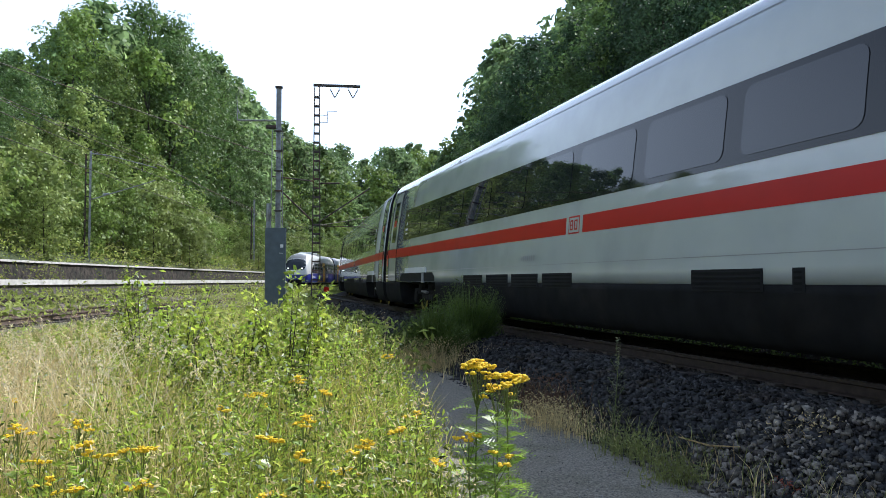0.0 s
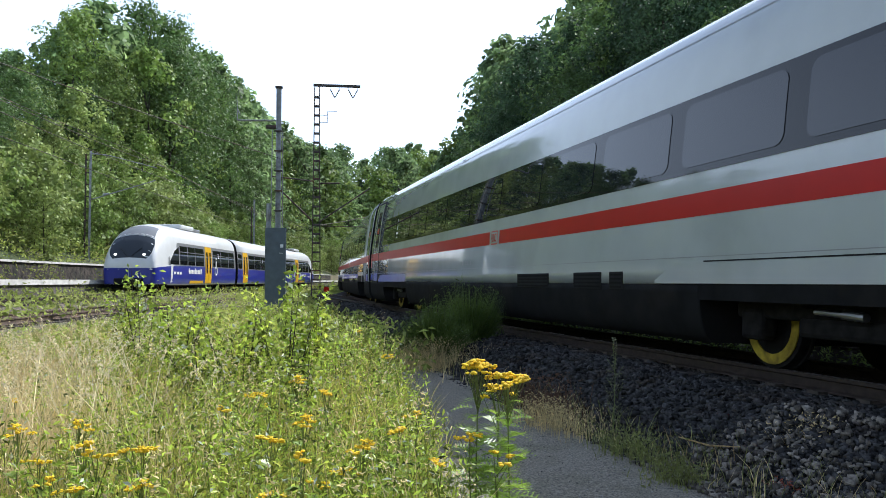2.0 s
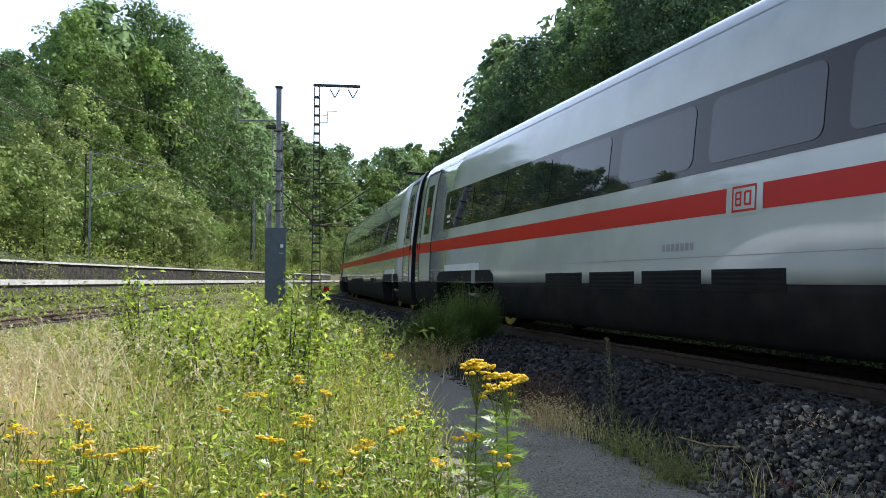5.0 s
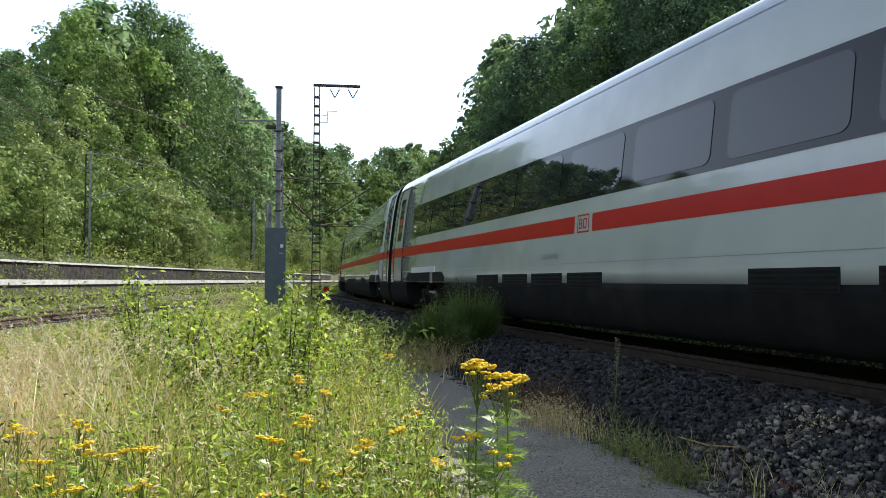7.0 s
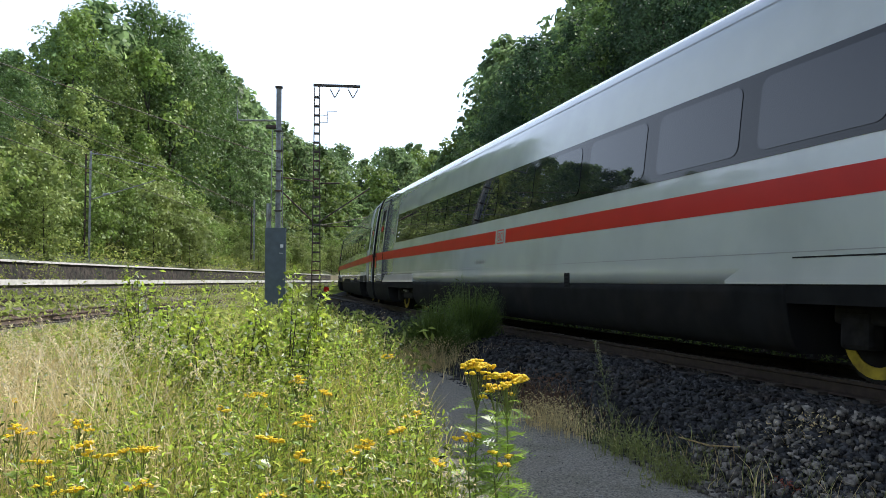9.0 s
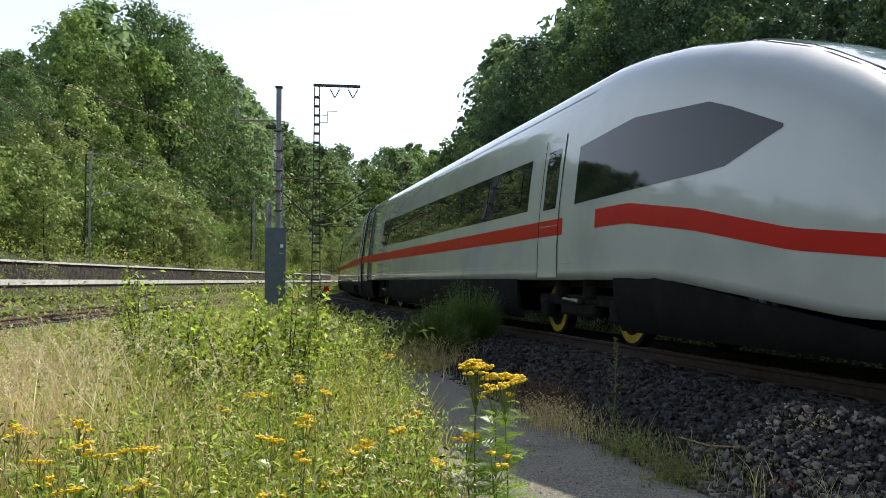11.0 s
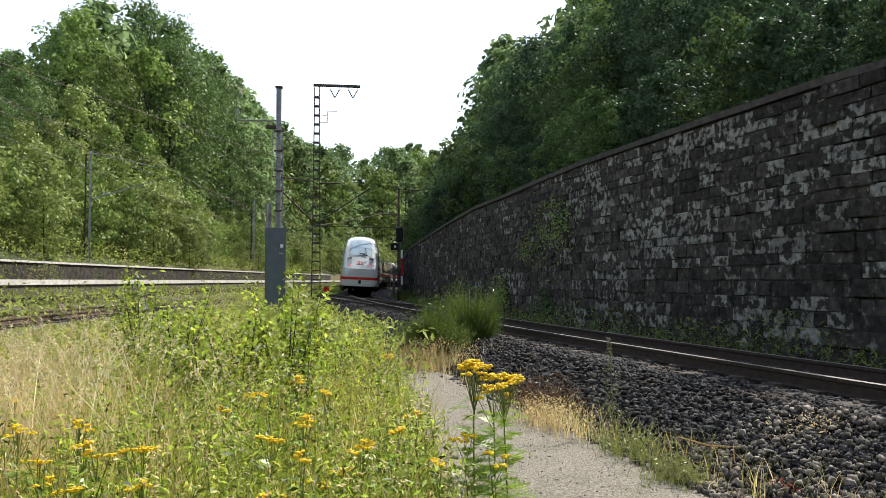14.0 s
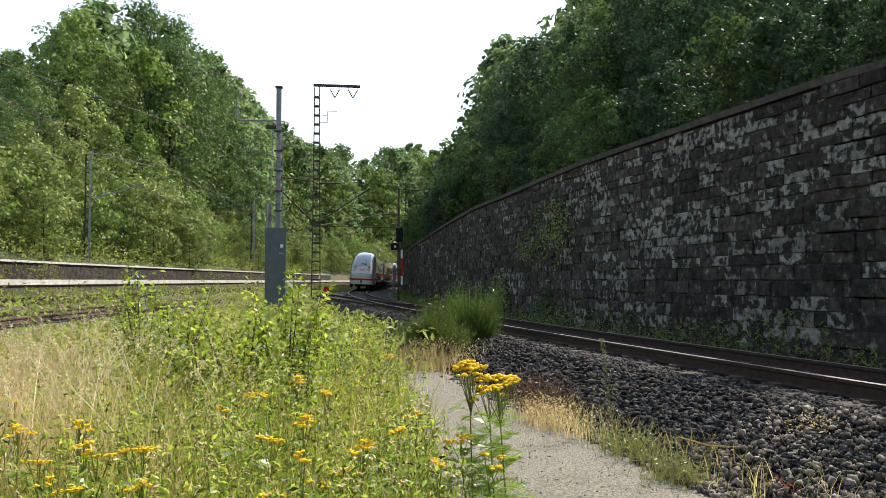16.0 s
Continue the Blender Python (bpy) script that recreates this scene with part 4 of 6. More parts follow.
# the coaches, numbered by the gap in front of them
COACHES = []
_kinds = {}
for n in range(-5, 6):
    if n == 5:
        c = build_coach((3.8, 26.3), "1", False, False, 14.35, (4.72, 24.6), (0.4, 2.25))
    elif n == 2:
        c = build_coach((2.55, 25.2), "2")
        add_pantograph(c, fy(22.6))
    elif n == 1:
        c = build_coach((2.3, 26.2), "2", False, digits=(2.5, 0.4))
    elif n in (3, 4):
        if "first" not in _kinds:
            _kinds["first"] = build_coach((2.75, 26.25), "1", emblem=14.3, digits=(0.4, 2.2))
            c = _kinds["first"]
        else:
            c = copy_thing(_kinds["first"], Matrix())
    else:
        if "second" not in _kinds:
            _kinds["second"] = build_coach((2.55, 25.2), "2")
            c = _kinds["second"]
        else:
            c = copy_thing(_kinds["second"], Matrix())
    COACHES.append((n, c))
COACHES.append((6, build_tail_coach()))

_rear = build_railcar("rear")
_mid = build_railcar("middle")
_front = build_railcar("front")
RAILCARS = [(23.9, 5.0, _mid), (39.2, 5.5, _front)]
# the rear section is turned about
_turn = empty("railcar_section", "blue, grey and white rear railcar section with yellow doors", "railcar", "sections of the diesel railcar")
for ch in list(_rear.children):
    ch.matrix_basis = Matrix.Rotation(math.pi, 4, "Z") @ ch.matrix_basis
    ch.parent = _turn
bpy.data.objects.remove(_rear)
RAILCARS.append((8.6, 5.5, _turn))


# ---- masts, signal, wires ----
def arm(bm, a, b, r=0.03):
    rod(bm, a, b, r, 8)


def build_masts():
    # steel mast with cabinet in front
    m1 = empty("steel_mast", "grey steel catenary mast with bracket arm beside the tracks", "mast", m=pose(2.72, 28.9, -0.55, 0, 0, -8))
    bm = B()
    for sx in (-0.075, 0.075):
        box(bm, (sx, 0, 4.25), (0.03, 0.17, 8.5))
    box(bm, (0, 0, 4.25), (0.12, 0.03, 8.5))
    part("post", bm, M["steel"], m1, "grey steel H-section post")
    bm = B()
    box(bm, (0, 0, 8.53), (0.26, 0.24, 0.06), bevel=0.01)
    part("cap", bm, M["dark_steel"], m1)
    bm = B()
    arm(bm, (0, 0, 7.32), (-1.45, 0, 7.28), 0.035)
    arm(bm, (-1.45, 0, 7.28), (-1.46, 0, 7.7), 0.02)
    arm(bm, (-1.46, 0, 7.7), (-1.36, 0, 7.5), 0.02)
    arm(bm, (-1.46, 0, 7.65), (-1.48, 0, 8.15), 0.012)
    part("bracket_arm", bm, M["steel"], m1, "slender bracket arm")
    bm = B()
    box(bm, (-0.25, 0, 7.08), (0.4, 0.16, 0.12), bevel=0.02)
    for k in range(7):
        box(bm, (0.0, -0.1, 2.6 + k * 0.72), (0.3, 0.06, 0.06), bevel=0.01)
    part("clamps", bm, M["dark_steel"], m1, "dark clamps and switch box")
    bm = B()
    arm(bm, (-0.26, 0, 2.9), (-0.22, 0, 7.1), 0.018)
    arm(bm, (0.16, 0.02, 1.5), (0.14, 0.02, 6.9), 0.02)
    arm(bm, (-0.33, 0, 2.0), (-0.33, 0, 4.3), 0.09)
    part("cable_pipe", bm, M["steel"], m1, "cable pipes along the post")
    cab = empty("switch_cabinet", "blue-grey sheet-metal switch cabinet at the mast's foot", "cabinet", m=pose(2.62, 28.6, -0.55, 0, 0, -8))
    bm = B()
    box(bm, (0, 0, 1.7), (0.72, 0.42, 3.4), bevel=0.015)
    part("housing", bm, M["cabinet"], cab, "tall painted housing")
    bm = B()
    box(bm, (0, -0.222, 1.85), (0.6, 0.016, 2.9), bevel=0.004)
    d = part("door", bm, M["cabinet"], cab, "flat cabinet door")
    bm = B()
    box(bm, (0.22, -0.24, 2.75), (0.1, 0.02, 0.12), bevel=0.01)
    box(bm, (0.2, -0.24, 2.5), (0.12, 0.01, 0.02))
    part("plate", bm, M["marking"], d, "small white plate")
    # lattice mast
    lm = empty("lattice_mast", "dark riveted lattice catenary mast with a crossarm", "mast", m=pose(5.37, 37.9, -0.55, 0, 0, -9))
    H = 10.95
    hw = lambda z: 0.21 - 0.10 * z / H
    bm = B()
    for sx in (-1, 1):
        for sy in (-1, 1):
            rod(bm, (sx * hw(0), sy * hw(0), 0), (sx * hw(H), sy * hw(H), H), 0.032, 4)
    part("chords", bm, M["dark_steel"], lm, "four corner angles")
    nl = 24
    for k in range(nl):
        z = 0.25 + k * (H - 0.4) / nl
        w = hw(z)
        bm = B()
        for sy in (-1, 1):
            box(bm, (0, sy * w, z), (2 * w, 0.025, 0.07))
            box(bm, (sy * w, 0, z), (0.025, 2 * w, 0.07))
        part("batten", bm, M["dark_steel"], lm)
    bm = B()
    box(bm, (0.95, 0, H), (2.25, 0.12, 0.12), bevel=0.01)
    part("crossarm", bm, M["dark_steel"], lm, "horizontal top crossarm")
    for x in (0.85, 1.72):
        bm = B()
        for s in (-1, 1):
            rod(bm, (x + s * 0.22, 0, H - 0.18), (x, 0, H - 0.58), 0.02, 8)
            for j in range(5):
                p = Vector((x + s * 0.22, 0, H - 0.18)).lerp(Vector((x, 0, H - 0.58)), 0.1 + 0.18 * j)
                rod(bm, p - Vector((0, 0, 0.012)), p + Vector((0, 0, 0.012)), 0.036, 8)
            rod(bm, (x + s * 0.22, 0, H - 0.18), (x + s * 0.22, 0, H), 0.007, 6)
        part("insulator", bm, M["dark_steel"], lm, "V-shaped insulator pair")
    bm = B()
    for z in (9.5, 9.15):
        arm(bm, (0.1, 0, z), (0.5, 0, z), 0.014)
    arm(bm, (0.5, 0, 9.15), (0.5, 0, 9.68), 0.014)
    arm(bm, (0.5, 0, 9.67), (0.95, 0, 9.69), 0.018)
    part("bracket", bm, M["steel"], lm, "thin wire bracket")
    bm = B()
    arm(bm, (-0.15, 0, 6.3), (-2.1, 0, 6.5), 0.035)
    arm(bm, (-0.15, 0, 4.35), (-1.75, 0, 5.9), 0.04)
    arm(bm, (0.15, 0, 6.2), (1.1, 0, 6.22), 0.04)
    arm(bm, (0.15, 0, 4.35), (2.55, 0, 6.0), 0.035)
    arm(bm, (0.15, 0, 4.15), (4.2, 0, 4.1), 0.018)
    part("cantilever", bm, M["dark_steel"], lm, "cantilever tubes")
    # mast on the far bank
    fm = empty("concrete_mast", "weathered catenary mast on the far bank", "mast", m=pose(-6.97, 56.3, 1.9, 0, 0, 8))
    bm = B()
    box(bm, (0.12, 0, 3.8), (0.14, 0.2, 7.6))
    part("post", bm, M["steel"], fm, "grey post")
    bm = B()
    box(bm, (-0.16, 0, 3.7), (0.10, 0.16, 7.4))
    for k in range(9):
        box(bm, (-0.02, 0, 0.6 + k * 0.8), (0.24, 0.1, 0.06))
    part("post_back", bm, M["dark_steel"], fm, "dark second post with battens")
    bm = B()
    arm(bm, (0.15, 0, 7.45), (1.2, 0, 7.4), 0.04)
    arm(bm, (1.2, 0, 7.4), (4.2, 0, 6.75), 0.03)
    arm(bm, (0.15, 0, 4.4), (4.2, 0, 5.9), 0.035)
    arm(bm, (0.9, 0, 4.75), (1.3, 0, 4.85), 0.08)
    part("cantilever", bm, M["steel"], fm, "bracket arm and strut")
    tm = empty("steel_mast", "thin distant steel mast on the wooded bank", "mast", m=pose(6.0, 92.05, 3.2))
    bm = B()
    box(bm, (0, 0, 3.5), (0.2, 0.2, 7.0), bevel=0.02)
    part("post", bm, M["steel"], tm)
    bm = B()
    box(bm, (-0.3, 0, 3.2), (0.16, 0.16, 6.0), bevel=0.02)
    part("post_back", bm, M["dark_steel"], tm)
    # signal beside the main line
    sg = empty("signal_mast", "dark signal mast with lamp head and red-and-white post", "signal", m=pose(14.3, 57.0, -0.5, 0, 0, -12))
    bm = B()
    box(bm, (-0.12, 0, 4.2), (0.16, 0.2, 8.4), bevel=0.02)
    part("post", bm, M["dark_steel"], sg, "dark steel post")
    bm = B()
    arm(bm, (-0.1, 0, 8.3), (1.6, 0, 8.2), 0.04)
    arm(bm, (-0.1, 0, 7.8), (-1.6, 0, 6.5), 0.03)
    arm(bm, (-0.1, 0, 6.35), (-1.5, 0, 6.45), 0.05)
    part("arm", bm, M["dark_steel"], sg, "bracket arms")
    bm = B()
    box(bm, (-0.45, -0.15, 4.0), (0.5, 0.3, 0.5), bevel=0.04)
    h = part("signal_head", bm, M["black"], sg, "black lamp housing")
    bm = B()
    rod(bm, (-0.38, -0.31, 4.0), (-0.38, -0.33, 4.0), 0.09, 12)
    part("lens", bm, M["marking"], h, "pale lens")
    bm = B()
    box(bm, (-0.05, 0, 4.9), (0.5, 0.3, 1.1), bevel=0.05)
    part("signal_box", bm, M["black"], sg)
    for k, (z, mat) in enumerate(((1.2, "marking"), (1.85, "ice_red"), (2.5, "ice_red"), (3.15, "marking"))):
        bm = B()
        box(bm, (0.12, -0.14, z + 0.3), (0.15, 0.03, 0.62))
        part("band", bm, M[mat], sg, "red band" if mat == "ice_red" else "white band")
    bm = B()
    box(bm, (-0.45, 0, 1.5), (0.2, 0.3, 2.1), bevel=0.03)
    part("relay_box", bm, M["cabinet"], sg)
    mk = empty("track_marker", "small red lamp disc on a short post beside the points", "marker", m=pose(4.64, 30.0, -0.55))
    bm = B()
    rod(bm, (0, 0, 0), (0, 0, 1.1), 0.03, 8)
    part("post", bm, M["dark_steel"], mk)
    bm = B()
    rod(bm, (0, -0.02, 1.2), (0, -0.07, 1.2), 0.11, 16)
    part("disc", bm, M["ice_red"], mk, "red disc")
    # wires
    def wire(name, pts, r, label, sag=0.0):
        line = []
        for a, b in zip(pts[:-1], pts[1:]):
            a, b = Vector(a), Vector(b)
            line += [a.lerp(b, k / 12) - Vector((0, 0, sag * 4 * (k / 12) * (1 - k / 12))) for k in range(12)]
        line.append(Vector(pts[-1]))
        v, f = [], []
        for q in line:
            d = (Vector(pts[-1]) - Vector(pts[0])).normalized()
            s = d.cross(Vector((0, 0, 1))).normalized()
            u = s.cross(d)
            v += [tuple(q + (s * math.cos(t) + u * math.sin(t)) * r) for t in (0, 1.2566, 2.5133, 3.7699, 5.0265)]
        for k in range(len(line) - 1):
            f += [(k * 5 + m, k * 5 + (m + 1) % 5, k * 5 + 5 + (m + 1) % 5, k * 5 + 5 + m) for m in range(5)]
        ob = put(name, mesh_of(name, v, f, M["dark_steel"]))
        tagged(ob, label, "overhead wire", "overhead wires")
    br = lambda y, lat, z: tuple(branch_at(y, lat, z))
    wire("contact_wire", [br(-60, -0.3, 5.75), br(0, 0.3, 5.75), br(62, -0.3, 5.75), br(120, 0.3, 5.75)], 0.014, "thin dark contact wire above the railcar line")
    wire("catenary_wire", [br(-60, 0, 7.3), br(0, 0, 7.3), br(62, 0, 7.2), br(120, 0, 7.2)], 0.014, "sagging catenary wire above the railcar line", 0.7)
    wire("feeder_wire", [br(-60, -7.5, 11.2), br(0, -7.2, 11.2), br(62, -6.8, 10.8), br(120, -6, 9.6)], 0.02, "thin feeder wire along the far bank", 0.8)
    wire("feeder_wire", [br(-60, -5, 10.2), br(0, -4.8, 10.2), br(62, -4.6, 9.6), br(120, -4, 8.8)], 0.02, "thin feeder wire along the far bank", 0.8)
    wire("span_wire", [(5.6, 37.9, 3.65), (14.0, 57.0, 6.3)], 0.018, "dark wire between lattice mast and signal mast", 0.1)
    wire("feeder_wire", [(2.7, 28.9, 6.75), (5.3, 37.9, 5.75)], 0.014, "slack wire between two masts", 0.15)
    wire("feeder_wire", [(-30, 5, 12.5), (2.72, 28.9, 5.4)], 0.014, "thin wire running down to the steel mast", 0.5)


build_masts()


# ---- foliage ----
rng = np.random.default_rng(7)


def leaf_mat(name, col, second, tr=0.35, rand=0.25, island=0.35, rough=0.55):
    return material(name, col, rough, var=0.2, scale=0.8, rand=rand, island=island, second=second, second_scale=0.5, translucent=tr, spec=0.35)


M["leaf_dark"] = leaf_mat("dark_foliage", (0.10, 0.165, 0.05), (0.14, 0.205, 0.056))
M["leaf_mid"] = leaf_mat("mid_foliage", (0.20, 0.285, 0.068), (0.25, 0.315, 0.08))
M["leaf_light"] = leaf_mat("light_foliage", (0.27, 0.335, 0.10), (0.31, 0.36, 0.11))
# for the backlit wood above the wall: its shade is put into the colour
M["leaf_shade"] = leaf_mat("shaded_foliage", (0.056, 0.104, 0.046), (0.075, 0.125, 0.048), 0.38)
M["leaf_conifer"] = leaf_mat("conifer_foliage", (0.04, 0.075, 0.035), (0.055, 0.09, 0.04), 0.15)
# distance haze is mixed into this paler, bluer leaf colour
M["leaf_far"] = leaf_mat("haze_pale_far_foliage", (0.20, 0.29, 0.12), (0.25, 0.33, 0.13), 0.6)
M["weed_bank"] = leaf_mat("yellow_green_weeds", (0.31, 0.37, 0.08), (0.42, 0.40, 0.15), 0.45)
M["bark"] = material("grey_bark", (0.045, 0.037, 0.028), 0.9, var=0.4, scale=5, bump=0.02, along=(1, 1, 0.3))


def cards(centres, normals, size, jitter=0.5, aspect=0.6):
    """Folded diamond leaves at the given centres."""
    n = len(centres)
    u = rng.normal(size=(n, 3))
    nn = normals + rng.normal(size=(n, 3)) * jitter
    nn /= np.linalg.norm(nn, axis=1, keepdims=True)
    u -= nn * (u * nn).sum(1, keepdims=True)
    u /= np.linalg.norm(u, axis=1, keepdims=True)
    w = np.cross(nn, u)
    s = (size * rng.uniform(0.6, 1.3, n))[:, None]
    a = centres - u * s * 0.5
    b = centres + w * s * 0.5 * aspect + nn * s * 0.12
    c = centres + u * s * 0.5
    d = centres - w * s * 0.5 * aspect + nn * s * 0.12
    v = np.stack([a, b, c, d], 1).reshape(-1, 3)
    k = np.arange(n) * 4
    f = np.concatenate([np.column_stack([k, k + 1, k + 2]), np.column_stack([k, k + 2, k + 3])])
    return v, f


def fast_mesh(name, v, f, mats, index=None):
    me = bpy.data.meshes.new(name)
    v, f = np.asarray(v, dtype=np.float32), np.asarray(f, dtype=np.int32)
    me.vertices.add(len(v))
    me.vertices.foreach_set("co", v.ravel())
    me.loops.add(f.size)
    me.loops.foreach_set("vertex_index", f.ravel())
    me.polygons.add(len(f))
    me.polygons.foreach_set("loop_start", np.arange(0, f.size, f.shape[1], dtype=np.int32))
    for m in (mats if isinstance(mats, list) else [mats]):
        me.materials.append(m)
    if index is not None:
        me.polygons.foreach_set("material_index", np.asarray(index, dtype=np.int32))
    me.update(calc_edges=True)
    me.validate()
    return me


def crown_cloud(height, radius, base, n_cl, per, size, shape="round"):
    """Leaf clumps over an uneven crown; the clumps hang on limbs that reach out from the trunk."""
    cs, ns = [], []
    tips = []
    for k in range(n_cl):
        h = rng.uniform(0, 1) ** 0.85
        z = base + (height - base) * h
        if shape == "round":
            prof = math.sqrt(max(0.03, 1 - (2 * h - 0.95) ** 2)) * (1.0 if h > 0.3 else 0.75 + 0.8 * h)
        elif shape == "birch":
            prof = 0.95 * math.sin(math.pi * min(1, 0.12 + 0.86 * h)) ** 0.7
        else:
            prof = 1.0 - 0.94 * h
        a = rng.uniform(0, 2 * math.pi)
        lump = 0.72 + 0.5 * noise.noise((math.cos(a) * 1.7 + radius, math.sin(a) * 1.7, h * 4 + height))
        r = radius * prof * lump * (rng.uniform(0.1, 0.5) if k % 4 == 0 else rng.uniform(0.55, 1.0) ** 0.5)
        c = np.array([r * math.cos(a), r * math.sin(a), z])
        tips.append(c)
        cl = radius * (0.20 if shape != "conifer" else 0.16) * rng.uniform(0.7, 1.35)
        d = rng.normal(size=(per, 3))
        d /= np.linalg.norm(d, axis=1, keepdims=True)
        rad = cl * rng.uniform(0.35, 1.0, (per, 1)) ** 0.6
        flat = np.array([1, 1, 0.72 if shape != "conifer" else 0.35])
        cs.append(c + d * rad * flat)
        ns.append(d * 0.7 + np.array([0, 0, 0.5]) + c * np.array([1, 1, 0]) / max(radius, 0.1) * 0.3)
    return np.concatenate(cs), np.concatenate(ns), tips


def build_tree(name, label, height, radius, base, n_cl, per, size, mat, shape="round", trunk_r=None):
    tree = empty(name, label, "tree" if "tree" in name else "bush", "trees and bushes on the banks")
    c, nrm, tips = crown_cloud(height, radius, base, n_cl, per, size, shape)
    v, f = cards(c, nrm, size)
    put("crown", fast_mesh("crown", v, f, mat), tree, "dense leafy crown")
    bm = B()
    r = trunk_r or height * 0.010
    top = Vector((0.1, 0, height * 0.8))
    rod(bm, (0, 0, -0.6), (0.05, 0, height * 0.4), r, 8, r * 0.75)
    rod(bm, (0.05, 0, height * 0.4), top, r * 0.75, 7, r * 0.2)
    for k in range(min(8, len(tips))):
        t = tips[(k * 7) % len(tips)]
        z = min(max(t[2] - height * 0.12, height * 0.15), height * 0.75)
        rod(bm, (0.05, 0, z * 0.92), tuple(t), r * 0.32, 5, r * 0.06)
    part("trunk", bm, M["bark"], tree, "tapered trunk with limbs")
    return tree


TREES = {
    "oak": [build_tree("oak_tree", "broad dark green deciduous tree on the wooded bank", 20, 6.0, 1.0, 185, 40, 0.37, M["leaf_dark"]),
            build_tree("oak_tree", "broad mid green deciduous tree on the wooded bank", 21.5, 5.8, 1.0, 185, 40, 0.37, M["leaf_mid"])],
    "birch": [build_tree("birch_tree", "slender light green birch tree on the bank", 10.0, 3.3, 0.3, 100, 32, 0.31, M["leaf_light"], "birch"),
              build_tree("birch_tree", "slender mid green birch tree on the bank", 12.5, 3.6, 0.5, 105, 32, 0.34, M["leaf_mid"], "birch")],
    "bush": [build_tree("hazel_bush", "leafy green bush at the wood's edge", 5.0, 2.6, 0.0, 74, 28, 0.25, M["leaf_mid"]),
             build_tree("hazel_bush", "light green leafy bush at the wood's edge", 4.4, 2.5, 0.0, 72, 28, 0.24, M["leaf_light"])],
    "near": [build_tree("hornbeam_tree", "dense deciduous tree above the retaining wall, leaves darkened for shade", 11.0, 3.5, 0.4, 150, 38, 0.25, M["leaf_shade"]),
             build_tree("hornbeam_tree", "dense mid green deciduous tree above the retaining wall", 9.6, 3.2, 0.4, 140, 38, 0.24, M["leaf_dark"])],
    "near_bush": [build_tree("bramble_bush", "leafy bush hanging over the wall's coping, leaves darkened for shade", 2.6, 1.5, 0.0, 70, 32, 0.15, M["leaf_shade"]),
                  build_tree("bramble_bush", "fresh green leafy bush above the wall's coping", 3.2, 1.5, 0.0, 70, 32, 0.15, M["leaf_dark"])],
    "spruce": [build_tree("spruce_tree", "dark green spruce tree on the far hill", 19, 3.2, 1.5, 100, 20, 0.5, M["leaf_conifer"], "conifer")],
    "far": [build_tree("beech_tree", "distant rounded deciduous tree on the hill, leaves paled for haze", 19, 5.6, 1.5, 88, 20, 0.78, M["leaf_far"]),
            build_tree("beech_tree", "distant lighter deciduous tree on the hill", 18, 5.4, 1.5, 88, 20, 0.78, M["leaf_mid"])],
}
_used = set()


def plant(kind, x, y, z, scale=1.0, pick=None):
    src = TREES[kind][pick if pick is not None else int(rng.integers(len(TREES[kind])))]
    m = pose(x, y, z, 0, 0, float(rng.uniform(0, 360)))
    src_scale = scale * float(rng.uniform(0.91, 1.08))
    if src.name not in _used:
        _used.add(src.name)
        src.matrix_basis = m @ Matrix.Scale(src_scale, 4)
        return src
    ob = copy_thing(src, m)
    ob.scale = (src_scale,) * 3
    return ob


def gz(x, y):
    lat = x - float(main_x(y))
    return float(ground_z(np.array(lat), np.array(lat - float(branch_off(y))), np.array(y)))


# height of the crowns as seen from the path, by bearing: the wood on the west bank, its young fringe, the wood above the wall
CROWNS = ([-0.248, -0.182, -0.159, -0.152, -0.124, -0.087, -0.037, -0.007, 0.02, 0.05, 0.078, 0.112, 0.13, 0.169, 0.204, 0.233, 0.254, 0.312],
          [0.250, 0.264, 0.270, 0.297, 0.321, 0.320, 0.342, 0.325, 0.282, 0.242, 0.212, 0.185, 0.166, 0.165, 0.152, 0.166, 0.177, 0.169])
FRINGE = ([-0.247, -0.164, -0.14, -0.11, -0.067, -0.044, -0.002, 0.045, 0.086], [0.214, 0.207, 0.19, 0.186, 0.196, 0.157, 0.114, 0.085, 0.068])
ABOVE_WALL = ([0.304, 0.322, 0.335, 0.358, 0.369, 0.427, 0.448, 0.483, 0.594, 0.82], [0.167, 0.199, 0.226, 0.273, 0.299, 0.317, 0.345, 0.372, 0.429, 0.473])
HEIGHT = {"oak": 20.7, "birch": 11.2, "bush": 4.7, "near": 10.3, "near_bush": 2.9, "spruce": 21.5, "far": 18.5}


def grown(kind, x, y, z, line, share, lo=0.3, hi=1.6):
    """Scale at which a tree of that kind reaches its share of the wood's outline."""
    az = math.atan2(x, y)
    reach = 0.22 * HEIGHT[kind] / math.hypot(x, y) * (-0.5 if line is ABOVE_WALL else 0.1)      # the crown spreads past its trunk
    h = (EYE.z + math.hypot(x, y) * float(np.interp(az + reach, *line)) - z) * share
    return min(hi, max(lo, h / (HEIGHT[kind] * 1.04)))


